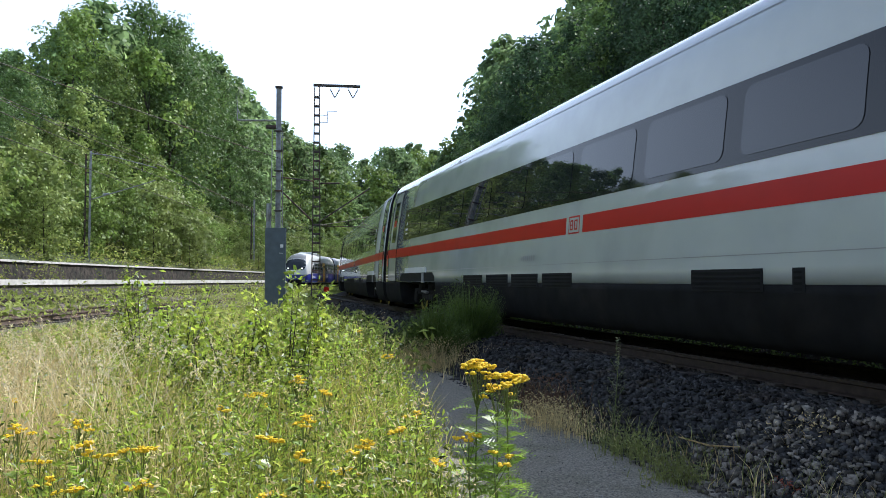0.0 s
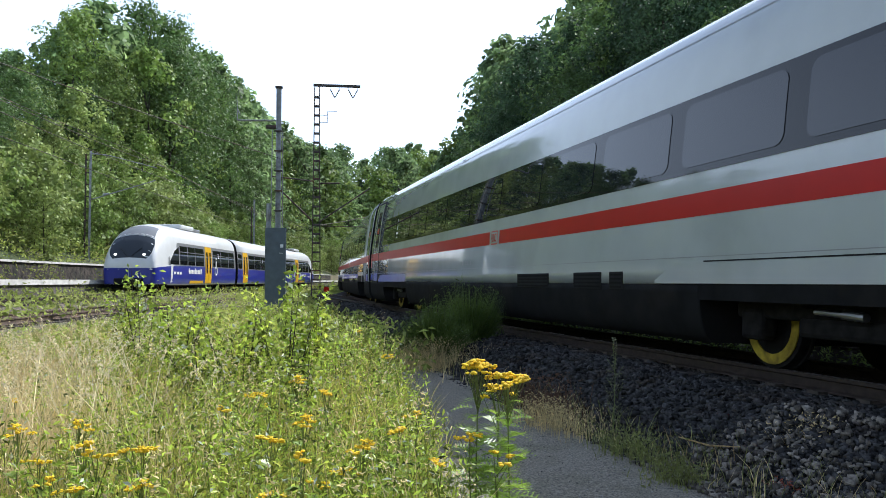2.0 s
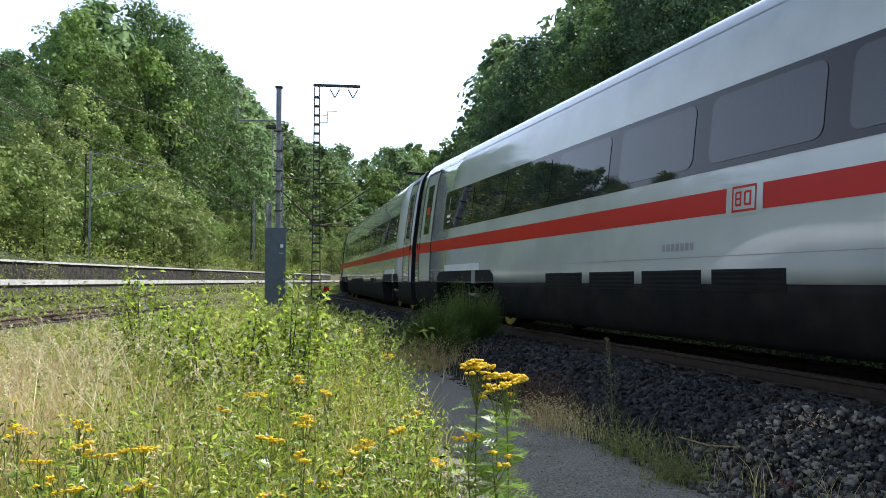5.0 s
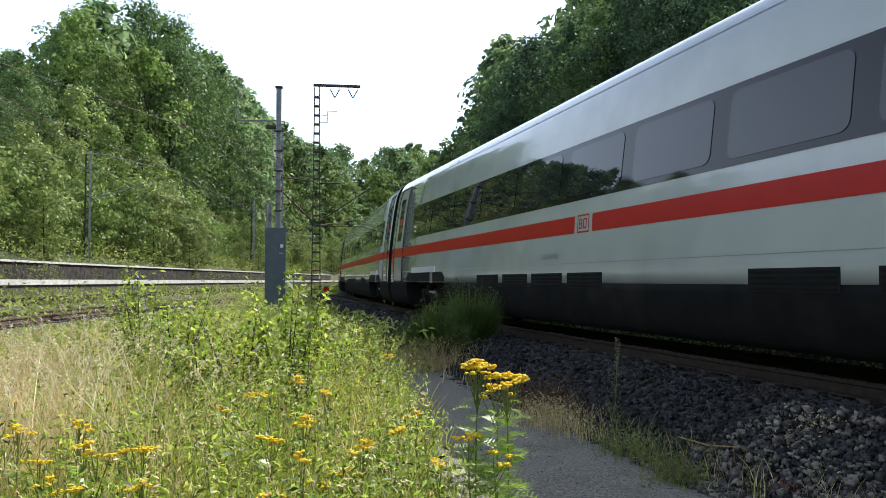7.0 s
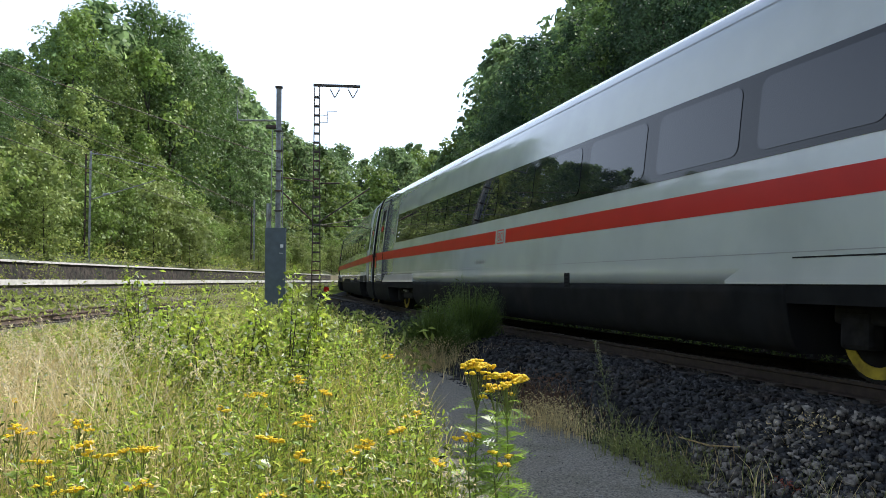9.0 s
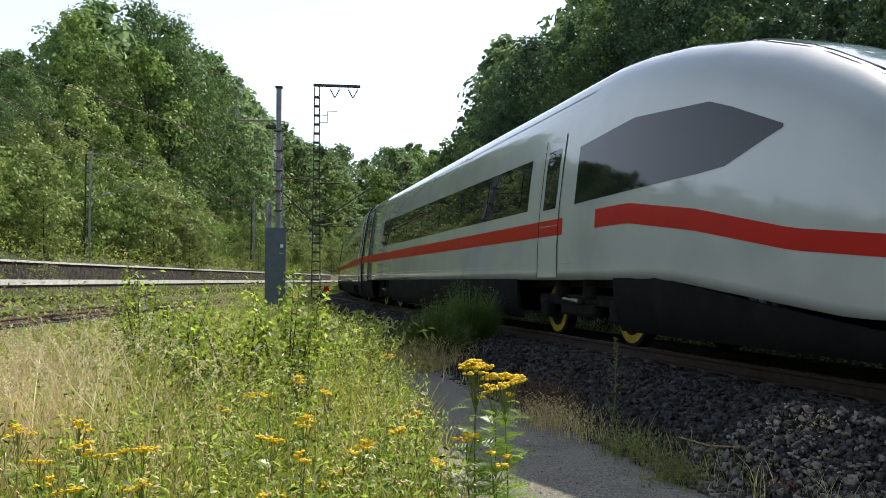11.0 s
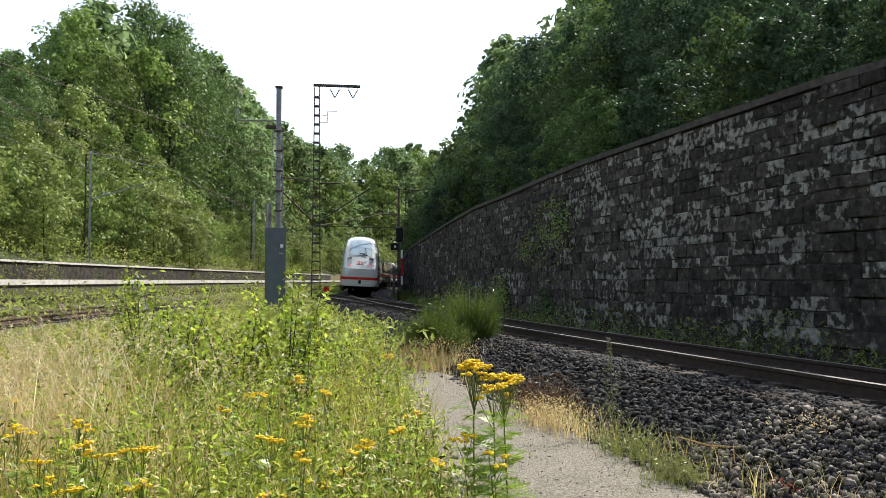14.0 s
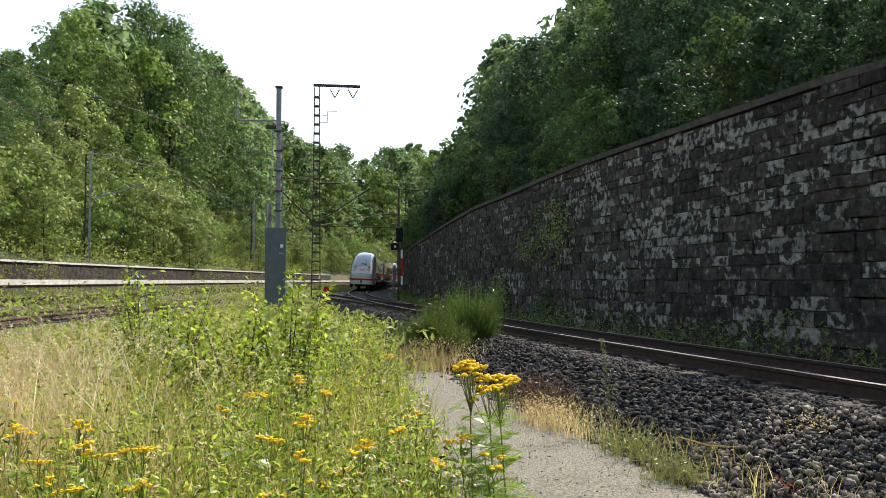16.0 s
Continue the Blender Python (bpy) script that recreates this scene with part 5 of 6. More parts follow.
def plant_woods():
    # west bank: bushes and birches in front, the high wood behind
    for bl, step, kinds, line, s0, s1 in ((-8.0, 4.6, ("bush",), FRINGE, 0.45, 0.75), (-10.2, 4.6, ("birch", "bush", "bush"), FRINGE, 0.7, 0.95), (-13.0, 5.0, ("birch",), FRINGE, 0.9, 1.0), (-17.0, 4.8, ("oak", "oak", "birch"), CROWNS, 0.62, 0.9),
                                          (-22.0, 5.2, ("oak", "oak", "far"), CROWNS, 0.82, 1.0), (-29.0, 6.2, ("far",), CROWNS, 0.92, 1.0), (-38.0, 7.5, ("far", "far", "spruce"), CROWNS, 0.94, 1.02)):
        y = -6.0 + 2 * rng.uniform()
        while y < 205:
            x = float(main_x(y)) + float(branch_off(y)) + bl + rng.uniform(-1.5, 1.5)
            kd = kinds[int(rng.integers(len(kinds)))]
            dist, az = math.hypot(x, y), math.atan2(x, y)
            if az < -1.0:
                y += step
                continue
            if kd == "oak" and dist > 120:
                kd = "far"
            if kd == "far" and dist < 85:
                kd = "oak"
            if abs(az + 0.123) < 0.035 and dist < 60:
                y += step * 0.5
                continue
            z = gz(x, y) - 0.2
            sc = grown(kd, x, y, z, line, rng.uniform(s0, s1))
            if sc < 0.42 and kd in ("oak", "far", "spruce"):
                kd = "birch"
                sc = grown(kd, x, y, z, line, rng.uniform(s0, s1))
            # farther oaks mostly take the lighter leaves, standing in for sunlight there
            pick = (0 if rng.uniform() < (0.8 if az < 0.08 else 0.3) else 1) if kd == "oak" else (1 if rng.uniform() < 0.6 else 0) if kd == "bush" else 0 if kd == "far" and rng.uniform() < 0.7 else None
            plant(kd, x, y, z, sc, pick)
            y += step * rng.uniform(0.75, 1.3)
    # east, above the wall
    for lat, step, kinds, s0, s1 in ((5.5, 2.0, ("near_bush",), 0, 0), (8.0, 2.8, ("near", "near", "near_bush"), 0.5, 0.8), (11.0, 3.4, ("near",), 0.75, 0.97), (15, 4.2, ("near",), 0.9, 1.03), (20, 5.5, ("oak", "far"), 0.92, 1.04), (27, 7.0, ("far",), 0.95, 1.03), (35, 6.0, ("far",), 0.9, 1.0)):
        y = (4.0 if lat < 9 else 8.0) + rng.uniform()
        while y < (95 if lat < 9 else 130):
            x = float(main_x(y)) + lat + rng.uniform(-0.6, 0.9)
            kd = kinds[int(rng.integers(len(kinds)))]
            if kd in ("near", "oak") and y > 75:
                kd = "far" if lat > 10 else "bush"
            if kd == "far" and y < 60 and lat < 30:
                kd = "oak"
            z = gz(x, y) - 0.2
            sc = 0.95 * (1.0 if y < 40 else 1.35) if kd == "near_bush" else grown(kd, x, y, z, ABOVE_WALL, rng.uniform(s0, s1), 0.3, 1.75)
            # nearest hornbeams mostly take the shade-darkened leaves
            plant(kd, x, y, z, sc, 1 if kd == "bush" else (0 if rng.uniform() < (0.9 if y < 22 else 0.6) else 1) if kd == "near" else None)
            y += step * rng.uniform(0.75, 1.3) * (1.0 if y < 60 else 1.4)
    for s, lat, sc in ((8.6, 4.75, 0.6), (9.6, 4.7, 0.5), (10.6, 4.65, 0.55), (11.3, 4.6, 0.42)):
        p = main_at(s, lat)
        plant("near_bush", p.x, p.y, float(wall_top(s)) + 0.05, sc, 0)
    # the hill ahead
    for k in range(250):
        y = rng.uniform(150, 330)
        lat = rng.uniform(-70, 60)
        off = float(branch_off(y))
        if off - 9 < lat < 7:
            continue
        x = float(main_x(y)) + lat
        if not (-0.05 < math.atan2(x, y) < 0.50):
            continue
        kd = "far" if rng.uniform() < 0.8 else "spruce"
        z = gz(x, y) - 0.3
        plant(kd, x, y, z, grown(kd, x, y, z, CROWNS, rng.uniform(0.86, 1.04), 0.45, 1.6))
    # behind the camera: unseen trees, added to cut the sky light from there
    for k in range(44):
        y, x = rng.uniform(-45, -16), rng.uniform(-30, 60)
        lat = x - float(main_x(y))
        if -4 < lat < 6 or abs(lat - float(branch_off(y))) < 5:
            continue
        plant("far", x, y, gz(x, y), 0.95)
    for lst in TREES.values():
        for t in lst:
            if t.name not in _used:
                for o in (*t.children_recursive, t):
                    bpy.data.objects.remove(o)


plant_woods()


def bank_scrub():
    """Low scrub on the west bank and along the foot of both walls."""
    n = 16000
    y = rng.uniform(22, 135, n)
    b = -6.3 - rng.uniform(0, 1, n) ** 1.3 * 8
    x = main_x(y) + branch_off(y) + b
    z = ground_z(x - main_x(y), b, y) + rng.uniform(0, 1, n) ** 1.5 * 1.3
    v, f = cards(np.column_stack([x, y, z]), np.tile([0.2, -0.2, 0.7], (n, 1)), 0.26, 0.9, 0.35)
    put("bank_scrub", fast_mesh("bank_scrub", v, f, M["weed_bank"]), label="light green grass and scrub on the bank", category="scrub", kind="stuff")
    n = 9000
    y = rng.uniform(6, 75, n)
    lat = 3.95 - rng.uniform(0, 1, n) ** 1.6 * 0.9
    z = -0.5 + rng.uniform(0, 1, n) ** 1.8 * 0.75 * (0.4 + 0.9 * np.abs(np.sin(y * 0.9) * np.sin(y * 0.37)))
    v, f = cards(np.column_stack([main_x(y) + lat, y, z]), np.tile([-0.4, -0.2, 0.5], (n, 1)), 0.12, 0.9, 0.3)
    put("wall_weeds", fast_mesh("wall_weeds", v, f, M["leaf_mid"]), label="straggling weeds at the wall's foot", category="weeds", kind="stuff")
    n = 15000
    y = 14 * (125 / 14) ** rng.uniform(0, 1, n)
    b = np.where(rng.uniform(size=n) < 0.45, rng.uniform(-1.6, -1.1, n), rng.uniform(1.2, 4.5, n))
    x = main_x(y) + branch_off(y) + b
    z = np.where(b < 0, -0.1, -0.45) + rng.uniform(0, 1, n) ** 1.3 * np.where(b < 0, 0.75, 1.0)
    v, f = cards(np.column_stack([x, y, z]), np.tile([0.3, -0.3, 0.6], (n, 1)), 0.2, 0.9, 0.4)
    put("platform_weeds", fast_mesh("platform_weeds", v, f, M["weed_bank"]), label="rank yellow-green weeds along the railcar line", category="weeds", kind="stuff")
    # grass tufts on the platform, before the low wall
    n = 9000
    y = 16 * (130 / 16) ** rng.uniform(0, 1, n)
    b = np.where(rng.uniform(size=n) < 0.6, rng.uniform(-5.5, -4.2, n), rng.uniform(-2.6, -1.62, n))
    tuft = np.array([noise.noise((a * 0.28, c * 0.5, 2.0)) for a, c in zip(y, b)])
    keep = tuft > 0.02
    y, b = y[keep], b[keep]
    z = np.where(b < -3, 0.92, 0.55) + rng.uniform(0, 1, len(y)) ** 1.4 * np.where(b < -3, 1.0, 0.5)
    v, f = cards(np.column_stack([main_x(y) + branch_off(y) + b, y, z]), np.tile([0.3, -0.3, 0.5], (len(y), 1)), 0.2, 0.9, 0.35)
    put("platform_grass", fast_mesh("platform_grass", v, f, M["weed_bank"]), label="rank grass on the disused platform", category="grass", kind="stuff")
    # weeds on and between the old tracks
    n = 34000
    y = 12 * (110 / 12) ** rng.uniform(0, 1, n)
    u = rng.uniform(0, 1, n)
    x = (main_x(y) + branch_off(y) + 2.0) * (1 - u) + (main_x(y) - 3.2) * u
    h = rng.uniform(0, 1, n) ** 1.6 * 0.75
    sx = -5.5 + 0.25 * (y - 22.7) + 0.0012 * np.maximum(0, y - 22.7) ** 2
    h = np.where((np.abs(x - sx) < 1.7) & (y < 50), h * 0.12, np.where((x < sx + 5.5) & (x > sx - 2.5) & (y < 32), h * 0.5, h))
    v, f = cards(np.column_stack([x, y, -0.5 + h]), np.tile([0.0, -0.2, 0.6], (n, 1)), 0.17, 0.9, 0.35)
    put("trackside_weeds", fast_mesh("trackside_weeds", v, f, M["weed_bank"]), label="yellow-green weeds growing between the tracks", category="weeds", kind="stuff")


bank_scrub()


def wall_climber(s, z, r, n, label, mat, size):
    c = main_at(s, WALL_LAT - 0.25, z)
    d = rng.normal(size=(n, 3)) * np.array([0.16, r, r * 0.7])
    v, f = cards(np.array(c) + d, np.tile([-0.8, -0.3, 0.4], (n, 1)), size, 0.6, 0.55)
    ob = put("climbing_shrub", fast_mesh("climbing_shrub", v, f, mat), label=label, category="shrub")


wall_climber(24.0, 2.75, 0.75, 420, "green shrub rooted in the wall's joints", M["leaf_mid"], 0.13)
wall_climber(26.5, 2.1, 0.5, 220, "small green shrub rooted in the wall's joints", M["leaf_mid"], 0.12)
wall_climber(30.0, 0.45, 0.5, 420, "dark green elder shrub at the wall's foot", M["leaf_mid"], 0.12)
wall_climber(25.0, 0.1, 0.45, 260, "small dark bush at the wall's foot", M["leaf_dark"], 0.12)


# ---- meadow ----
def meadow_mat(name, col, tr=0.4, island=0.3, second=None):
    return material(name, col, 0.36, var=0.15, scale=3, island=island, rand=0.15, translucent=tr, spec=0.5, second=second, second_scale=0.8)


M["grass_green"] = meadow_mat("green_grass", (0.47, 0.47, 0.10), 0.55, 0.5, second=(0.58, 0.50, 0.17))
M["grass_straw"] = meadow_mat("dry_straw_grass", (0.76, 0.62, 0.32), 0.45, second=(0.60, 0.43, 0.20))
M["straw_pale"] = meadow_mat("bleached_straw", (0.80, 0.70, 0.46), 0.45)
M["weed_leaf"] = meadow_mat("weed_leaf", (0.34, 0.44, 0.06), 0.55, 0.8, second=(0.55, 0.52, 0.09))
M["weed_pale"] = meadow_mat("pale_leaf_underside", (0.62, 0.66, 0.52), 0.3, 0.2)
M["tansy_leaf"] = meadow_mat("tansy_leaf", (0.36, 0.50, 0.08), 0.6, 0.3)
M["tansy_stem"] = meadow_mat("tansy_stem", (0.16, 0.20, 0.05), 0.1, 0.1)
M["tansy_flower"] = material("tansy_flower", (0.88, 0.62, 0.015), 0.7, var=0.15, scale=60, island=0.2, translucent=0.15)
M["tansy_lime"] = material("unripe_flower_heads", (0.42, 0.42, 0.03), 0.7, var=0.15, scale=60, island=0.2, translucent=0.2)
M["dull_weed"] = meadow_mat("dull_weed", (0.22, 0.23, 0.12), 0.3)
M["brown_seed"] = meadow_mat("brown_seed_heads", (0.16, 0.08, 0.04), 0.2)
M["toe_green"] = meadow_mat("dusty_green_grass", (0.27, 0.29, 0.09), 0.4)
M["red_weed"] = meadow_mat("reddish_weed", (0.30, 0.09, 0.06), 0.3)
M["broom_green"] = meadow_mat("broom_green", (0.13, 0.19, 0.04), 0.35, 0.35)


def path_left(y):
    return main_x(y) + np.interp(y, [-12, 1, 5.3, 10.7, 14, 16.5], [-7.5, -6.2, -5.15, -4.25, -3.9, -3.5])


def meadow_points(n, y0, y1, x_lo=-16.0, power=1.0):
    """Places in the meadow west of the path, denser towards its near end."""
    out = np.zeros((0, 2))
    while len(out) < n:
        m = n * 3
        y = y0 * (y1 / y0) ** rng.uniform(0, 1, m)
        x = -0.42 * y - 0.6 + rng.uniform(0, 1, m) * (0.42 * y + 0.6 + 0.42 * y + 3)
        lim = np.where(y < 16, path_left(y), main_x(y) - 3.3)
        sx = -5.5 + 0.25 * (y - 22.7) + 0.0012 * np.maximum(0, y - 22.7) ** 2
        ok = (x < lim + 0.05) & (x > x_lo) & (np.abs(x - sx) > 1.5)
        out = np.vstack([out, np.column_stack([x, y])[ok]])
    return out[:n]


def blades(pts, h, w, lean, base_z=-0.52):
    """Tapered curved blades in three segments."""
    n = len(pts)
    a = rng.uniform(0, 2 * math.pi, n)
    l = rng.uniform(0.2, 1.0, n) * lean
    dx, dy = np.cos(a) * l, np.sin(a) * l
    b = rng.uniform(0, math.pi, n)
    wx, wy = np.cos(b) * w / 2, np.sin(b) * w / 2
    v = []
    for u, k in ((0, 1.0), (0.45, 0.85), (0.8, 0.5)):
        cx, cy, cz = pts[:, 0] + dx * u * u * h, pts[:, 1] + dy * u * u * h, base_z + h * u * (1 - 0.15 * l * u)
        v.append(np.column_stack([cx - wx * k, cy - wy * k, cz]))
        v.append(np.column_stack([cx + wx * k, cy + wy * k, cz]))
    v.append(np.column_stack([pts[:, 0] + dx * h, pts[:, 1] + dy * h, base_z + h * (1 - 0.15 * l)]))
    V = np.stack(v, 1).reshape(-1, 3)
    k = np.arange(n) * 7
    F = np.concatenate([np.column_stack([k + p, k + q, k + r]) for p, q, r in ((0, 1, 3), (0, 3, 2), (2, 3, 5), (2, 5, 4), (4, 5, 6))])
    return V, F


def dryness(p):
    """Where the meadow is dry: golden towards the west."""
    return np.array([noise.noise((x * 0.5, y * 0.35, 3.1)) for x, y in p]) * 0.7 + np.clip((-p[:, 0] - 0.12 * p[:, 1] + 0.1) * 0.55, -0.8, 0.9) + np.clip((p[:, 1] - 4.5) * 0.10, -0.3, 0.25)


def build_meadow():
    p = meadow_points(42000, 2.3, 30)
    dry = dryness(p) + rng.normal(size=len(p)) * 0.3
    g, s = p[dry < 0.26], p[dry >= 0.26]
    # short growth before the siding
    low = lambda q: np.where((q[:, 1] > 10.5) & (q[:, 0] < -3.4 + 0.25 * (q[:, 1] - 12.0)), 0.5, 1.0)
    V, F = blades(g, rng.uniform(0.22, 0.62, len(g)) * low(g), rng.uniform(0.004, 0.009, len(g)) * (0.7 + g[:, 1] * 0.09), 0.5)
    put("meadow_grass", fast_mesh("meadow_grass", V, F, M["grass_green"]), label="green meadow grass beside the path", category="grass", kind="stuff")
    V, F = blades(s, rng.uniform(0.3, 0.75, len(s)) * low(s), rng.uniform(0.003, 0.006, len(s)) * (0.7 + s[:, 1] * 0.09), 0.55)
    put("dry_grass", fast_mesh("dry_grass", V, F, M["grass_straw"]), label="tall dry straw-coloured grass in the meadow", category="grass", kind="stuff")
    # seed heads of the dry grass
    q = np.vstack([s[rng.uniform(size=len(s)) < 0.12], g[rng.uniform(size=len(g)) < 0.02]])
    c = np.column_stack([q[:, 0], q[:, 1], -0.52 + rng.uniform(0.62, 1.0, len(q)) * low(q)])
    reps = 8
    cc = np.repeat(c, reps, 0) + rng.normal(size=(len(c) * reps, 3)) * np.array([0.02, 0.02, 0.05])
    v, f = cards(cc, np.tile([0.3, -0.3, 0.2], (len(cc), 1)), 0.022, 0.9, 0.3)
    put("seed_heads", fast_mesh("seed_heads", v, f, M["grass_straw"]), label="feathery straw-coloured grass seed heads", category="grass", kind="stuff")
    V, F = blades(q, c[:, 2] + 0.52, np.full(len(q), 0.005) * (0.7 + q[:, 1] * 0.09), 0.55)
    put("grass_stalks", fast_mesh("grass_stalks", V, F, M["grass_straw"]), label="thin dry grass stalks", category="grass", kind="stuff")
    # tall straw stalks that arch over the dry side of the meadow
    n = 130
    y = rng.uniform(5.5, 10.5, n)
    p = np.column_stack([-0.11 * y + rng.normal(size=n) * 0.55 - 0.1, y])
    h = rng.uniform(0.85, 1.2, n)
    V, F = blades(p, h, rng.uniform(0.006, 0.010, n), 0.75)
    put("arching_straw", fast_mesh("arching_straw", V, F, M["straw_pale"]), label="tall bleached straw stalks arching over the meadow", category="grass", kind="stuff")
    tips = V.reshape(n, 7, 3)
    u = rng.uniform(0.0, 1.0, (n, 22, 1))
    cc = (tips[:, None, 4] * (1 - u) + tips[:, None, 6] * u).reshape(-1, 3) + rng.normal(size=(n * 22, 3)) * 0.010
    v, f = cards(cc, np.tile([0.3, -0.3, 0.3], (len(cc), 1)), 0.028, 0.9, 0.35)
    put("straw_heads", fast_mesh("straw_heads", v, f, M["straw_pale"]), label="bleached seed heads on arching straw", category="grass", kind="stuff")
    # leafy weeds
    st = meadow_points(4200, 2.3, 26)
    dr = dryness(st)
    st = st[(dr < 0.35) | (rng.uniform(size=len(st)) < 0.25)]
    h = rng.uniform(0.35, 0.85, len(st)) * low(st)
    V, F = blades(st, h, np.full(len(st), 0.006) * (0.8 + st[:, 1] * 0.06), 0.2)
    put("weed_stems", fast_mesh("weed_stems", V, F, M["tansy_stem"]), label="thin green weed stems in the meadow", category="weeds", kind="stuff")
    cs, sz = [], []
    for (x, y), hh in zip(st, h):
        k = 30
        u = rng.uniform(0.12, 1.0, k)
        a = rng.uniform(0, 2 * math.pi, k)
        r = (1.05 - u) * 0.13 + 0.025
        cs.append(np.column_stack([x + r * np.cos(a), y + r * np.sin(a), -0.52 + hh * u]))
        sz.append(np.full(k, 0.030 + 0.0027 * y))
    cs, sz = np.concatenate(cs), np.concatenate(sz)
    v, f = cards(cs, np.tile([0.0, 0.0, 0.7], (len(cs), 1)), sz, 0.8, 0.36)
    idx = np.tile((rng.uniform(size=len(cs)) < 0.035).astype(int), 2)
    put("weed_leaves", fast_mesh("weed_leaves", v, f, [M["weed_leaf"], M["weed_pale"]], idx), label="dense yellow-green weed leaves in the meadow", category="weeds", kind="stuff")
    # bare patches of fine stems at the path's edge and beyond the ballast toe
    n = 1700
    y = 2.5 * (16 / 2.5) ** rng.uniform(0, 1, n)
    east = rng.uniform(size=n) < 0.62
    x = np.where(east, main_x(y) - 3.1 + rng.normal(size=n) * 0.22 + 0.25, path_left(y) + rng.normal(size=n) * 0.16)
    clump = np.array([noise.noise((a * 1.2, b * 1.1, 8.0)) for a, b in zip(x, y)])
    ok = (clump > -0.05) | (~east)
    p = np.column_stack([x, y])[ok]
    V, F = blades(p, rng.uniform(0.08, 0.36, len(p)), rng.uniform(0.004, 0.008, len(p)) * (0.7 + p[:, 1] * 0.08), 0.7)
    put("edge_grass", fast_mesh("edge_grass", V, F, [M["grass_straw"], M["toe_green"]], np.tile((rng.uniform(size=len(p)) < 0.6).astype(int), 5)), label="sparse dry grass along the path's edges", category="grass", kind="stuff")


build_meadow()


def tansy_meshes(seed, height, n_heads, leaves, spread=0.085, leaf_len=0.16, button=0.0085):
    r = np.random.default_rng(seed)
    bm = B()
    tips = []
    mid = height * 0.78
    bend = Vector((r.uniform(-0.05, 0.05), r.uniform(-0.05, 0.05), 0))
    rod(bm, (0, 0, -0.03), bend * 0.4 + Vector((0, 0, height * 0.45)), 0.0055, 6, 0.0045)
    rod(bm, bend * 0.4 + Vector((0, 0, height * 0.45)), bend + Vector((0, 0, mid)), 0.0045, 6, 0.0035)
    for k in range(n_heads):
        a, q = r.uniform(0, 2 * math.pi), r.uniform(0.01, spread)
        t = bend + Vector((q * math.cos(a), q * math.sin(a), height - q * 0.35 - r.uniform(0, 0.035)))
        rod(bm, bend + Vector((0, 0, mid + r.uniform(-0.08, 0.02))), t, 0.002, 5)
        tips.append(t)
    stem = bpy.data.meshes.new("stem")
    bm.to_mesh(stem)
    bm.free()
    stem.materials.append(M["tansy_stem"])
    bm = B()
    for t in tips:
        for j in range(7):
            o = Vector((r.uniform(-2, 2) * button, r.uniform(-2, 2) * button, r.uniform(-0.5, 0.7) * button))
            c = bmesh.ops.create_icosphere(bm, subdivisions=1, radius=button)
            bmesh.ops.transform(bm, matrix=Matrix.Translation(t + o) @ Matrix.Diagonal((1, 1, 0.6, 1)), verts=c["verts"])
    head = bpy.data.meshes.new("flower_head")
    bm.to_mesh(head)
    bm.free()
    head.materials.append(M["tansy_flower"])
    # feathery leaves: a rib with paired leaflets
    V, F = [], []
    for k in range(leaves):
        u = 0.08 + 0.80 * k / leaves
        a = k * 2.4 + r.uniform(-0.3, 0.3)
        L = leaf_len * (1.1 - u * 0.7) * r.uniform(0.8, 1.2)
        d = Vector((math.cos(a), math.sin(a), r.uniform(0.0, 0.9))).normalized()
        sdir = Vector((-math.sin(a), math.cos(a), 0))
        o = bend * u + Vector((0, 0, height * u * 0.95))
        for j in range(7):
            f = 0.2 + 0.8 * j / 6
            c = o + d * L * f - Vector((0, 0, L * 0.42 * f * f))
            w = L * 0.33 * math.sin(math.pi * (0.15 + 0.8 * f)) + 0.006
            for sg in (-1, 1):
                i = len(V)
                V += [c - d * 0.007, c + sdir * sg * w + d * w * 0.45 + Vector((0, 0, 0.004)), c + d * 0.009]
                F.append((i, i + 1, i + 2))
        i = len(V)
        V += [o, o + d * L - Vector((0, 0, L * 0.5)), o + sdir * 0.004]
        F.append((i, i + 1, i + 2))
    leaf = fast_mesh("leaves", np.array([tuple(q) for q in V]), np.array(F), M["tansy_leaf"])
    return stem, head, leaf


TANSY = [tansy_meshes(11, 0.8, 9, 16), tansy_meshes(12, 0.72, 6, 14), tansy_meshes(13, 0.65, 4, 14)]


def plant_tansy(x, y, z_top, kind, label="wild tansy plant with flat yellow flower clusters in the meadow", lime=False, gr="tansy plants"):
    st, hd, lf = TANSY[kind]
    h = (0.8, 0.72, 0.65)[kind]
    s = (z_top + 0.52) / h
    t = empty("tansy_plant", label, "flower", gr, pose(x, y, -0.52, 0, 0, float(rng.uniform(0, 360))))
    t.scale = (max(s, 0.8) * 0.95 + 0.05,) * 2 + (s,)
    put("stem", st, t)
    put("foliage", lf, t, "feathery green leaves", kind="stuff")
    put("flower_head", hd, t, "button-like yellow flower heads", kind="stuff")
    return t


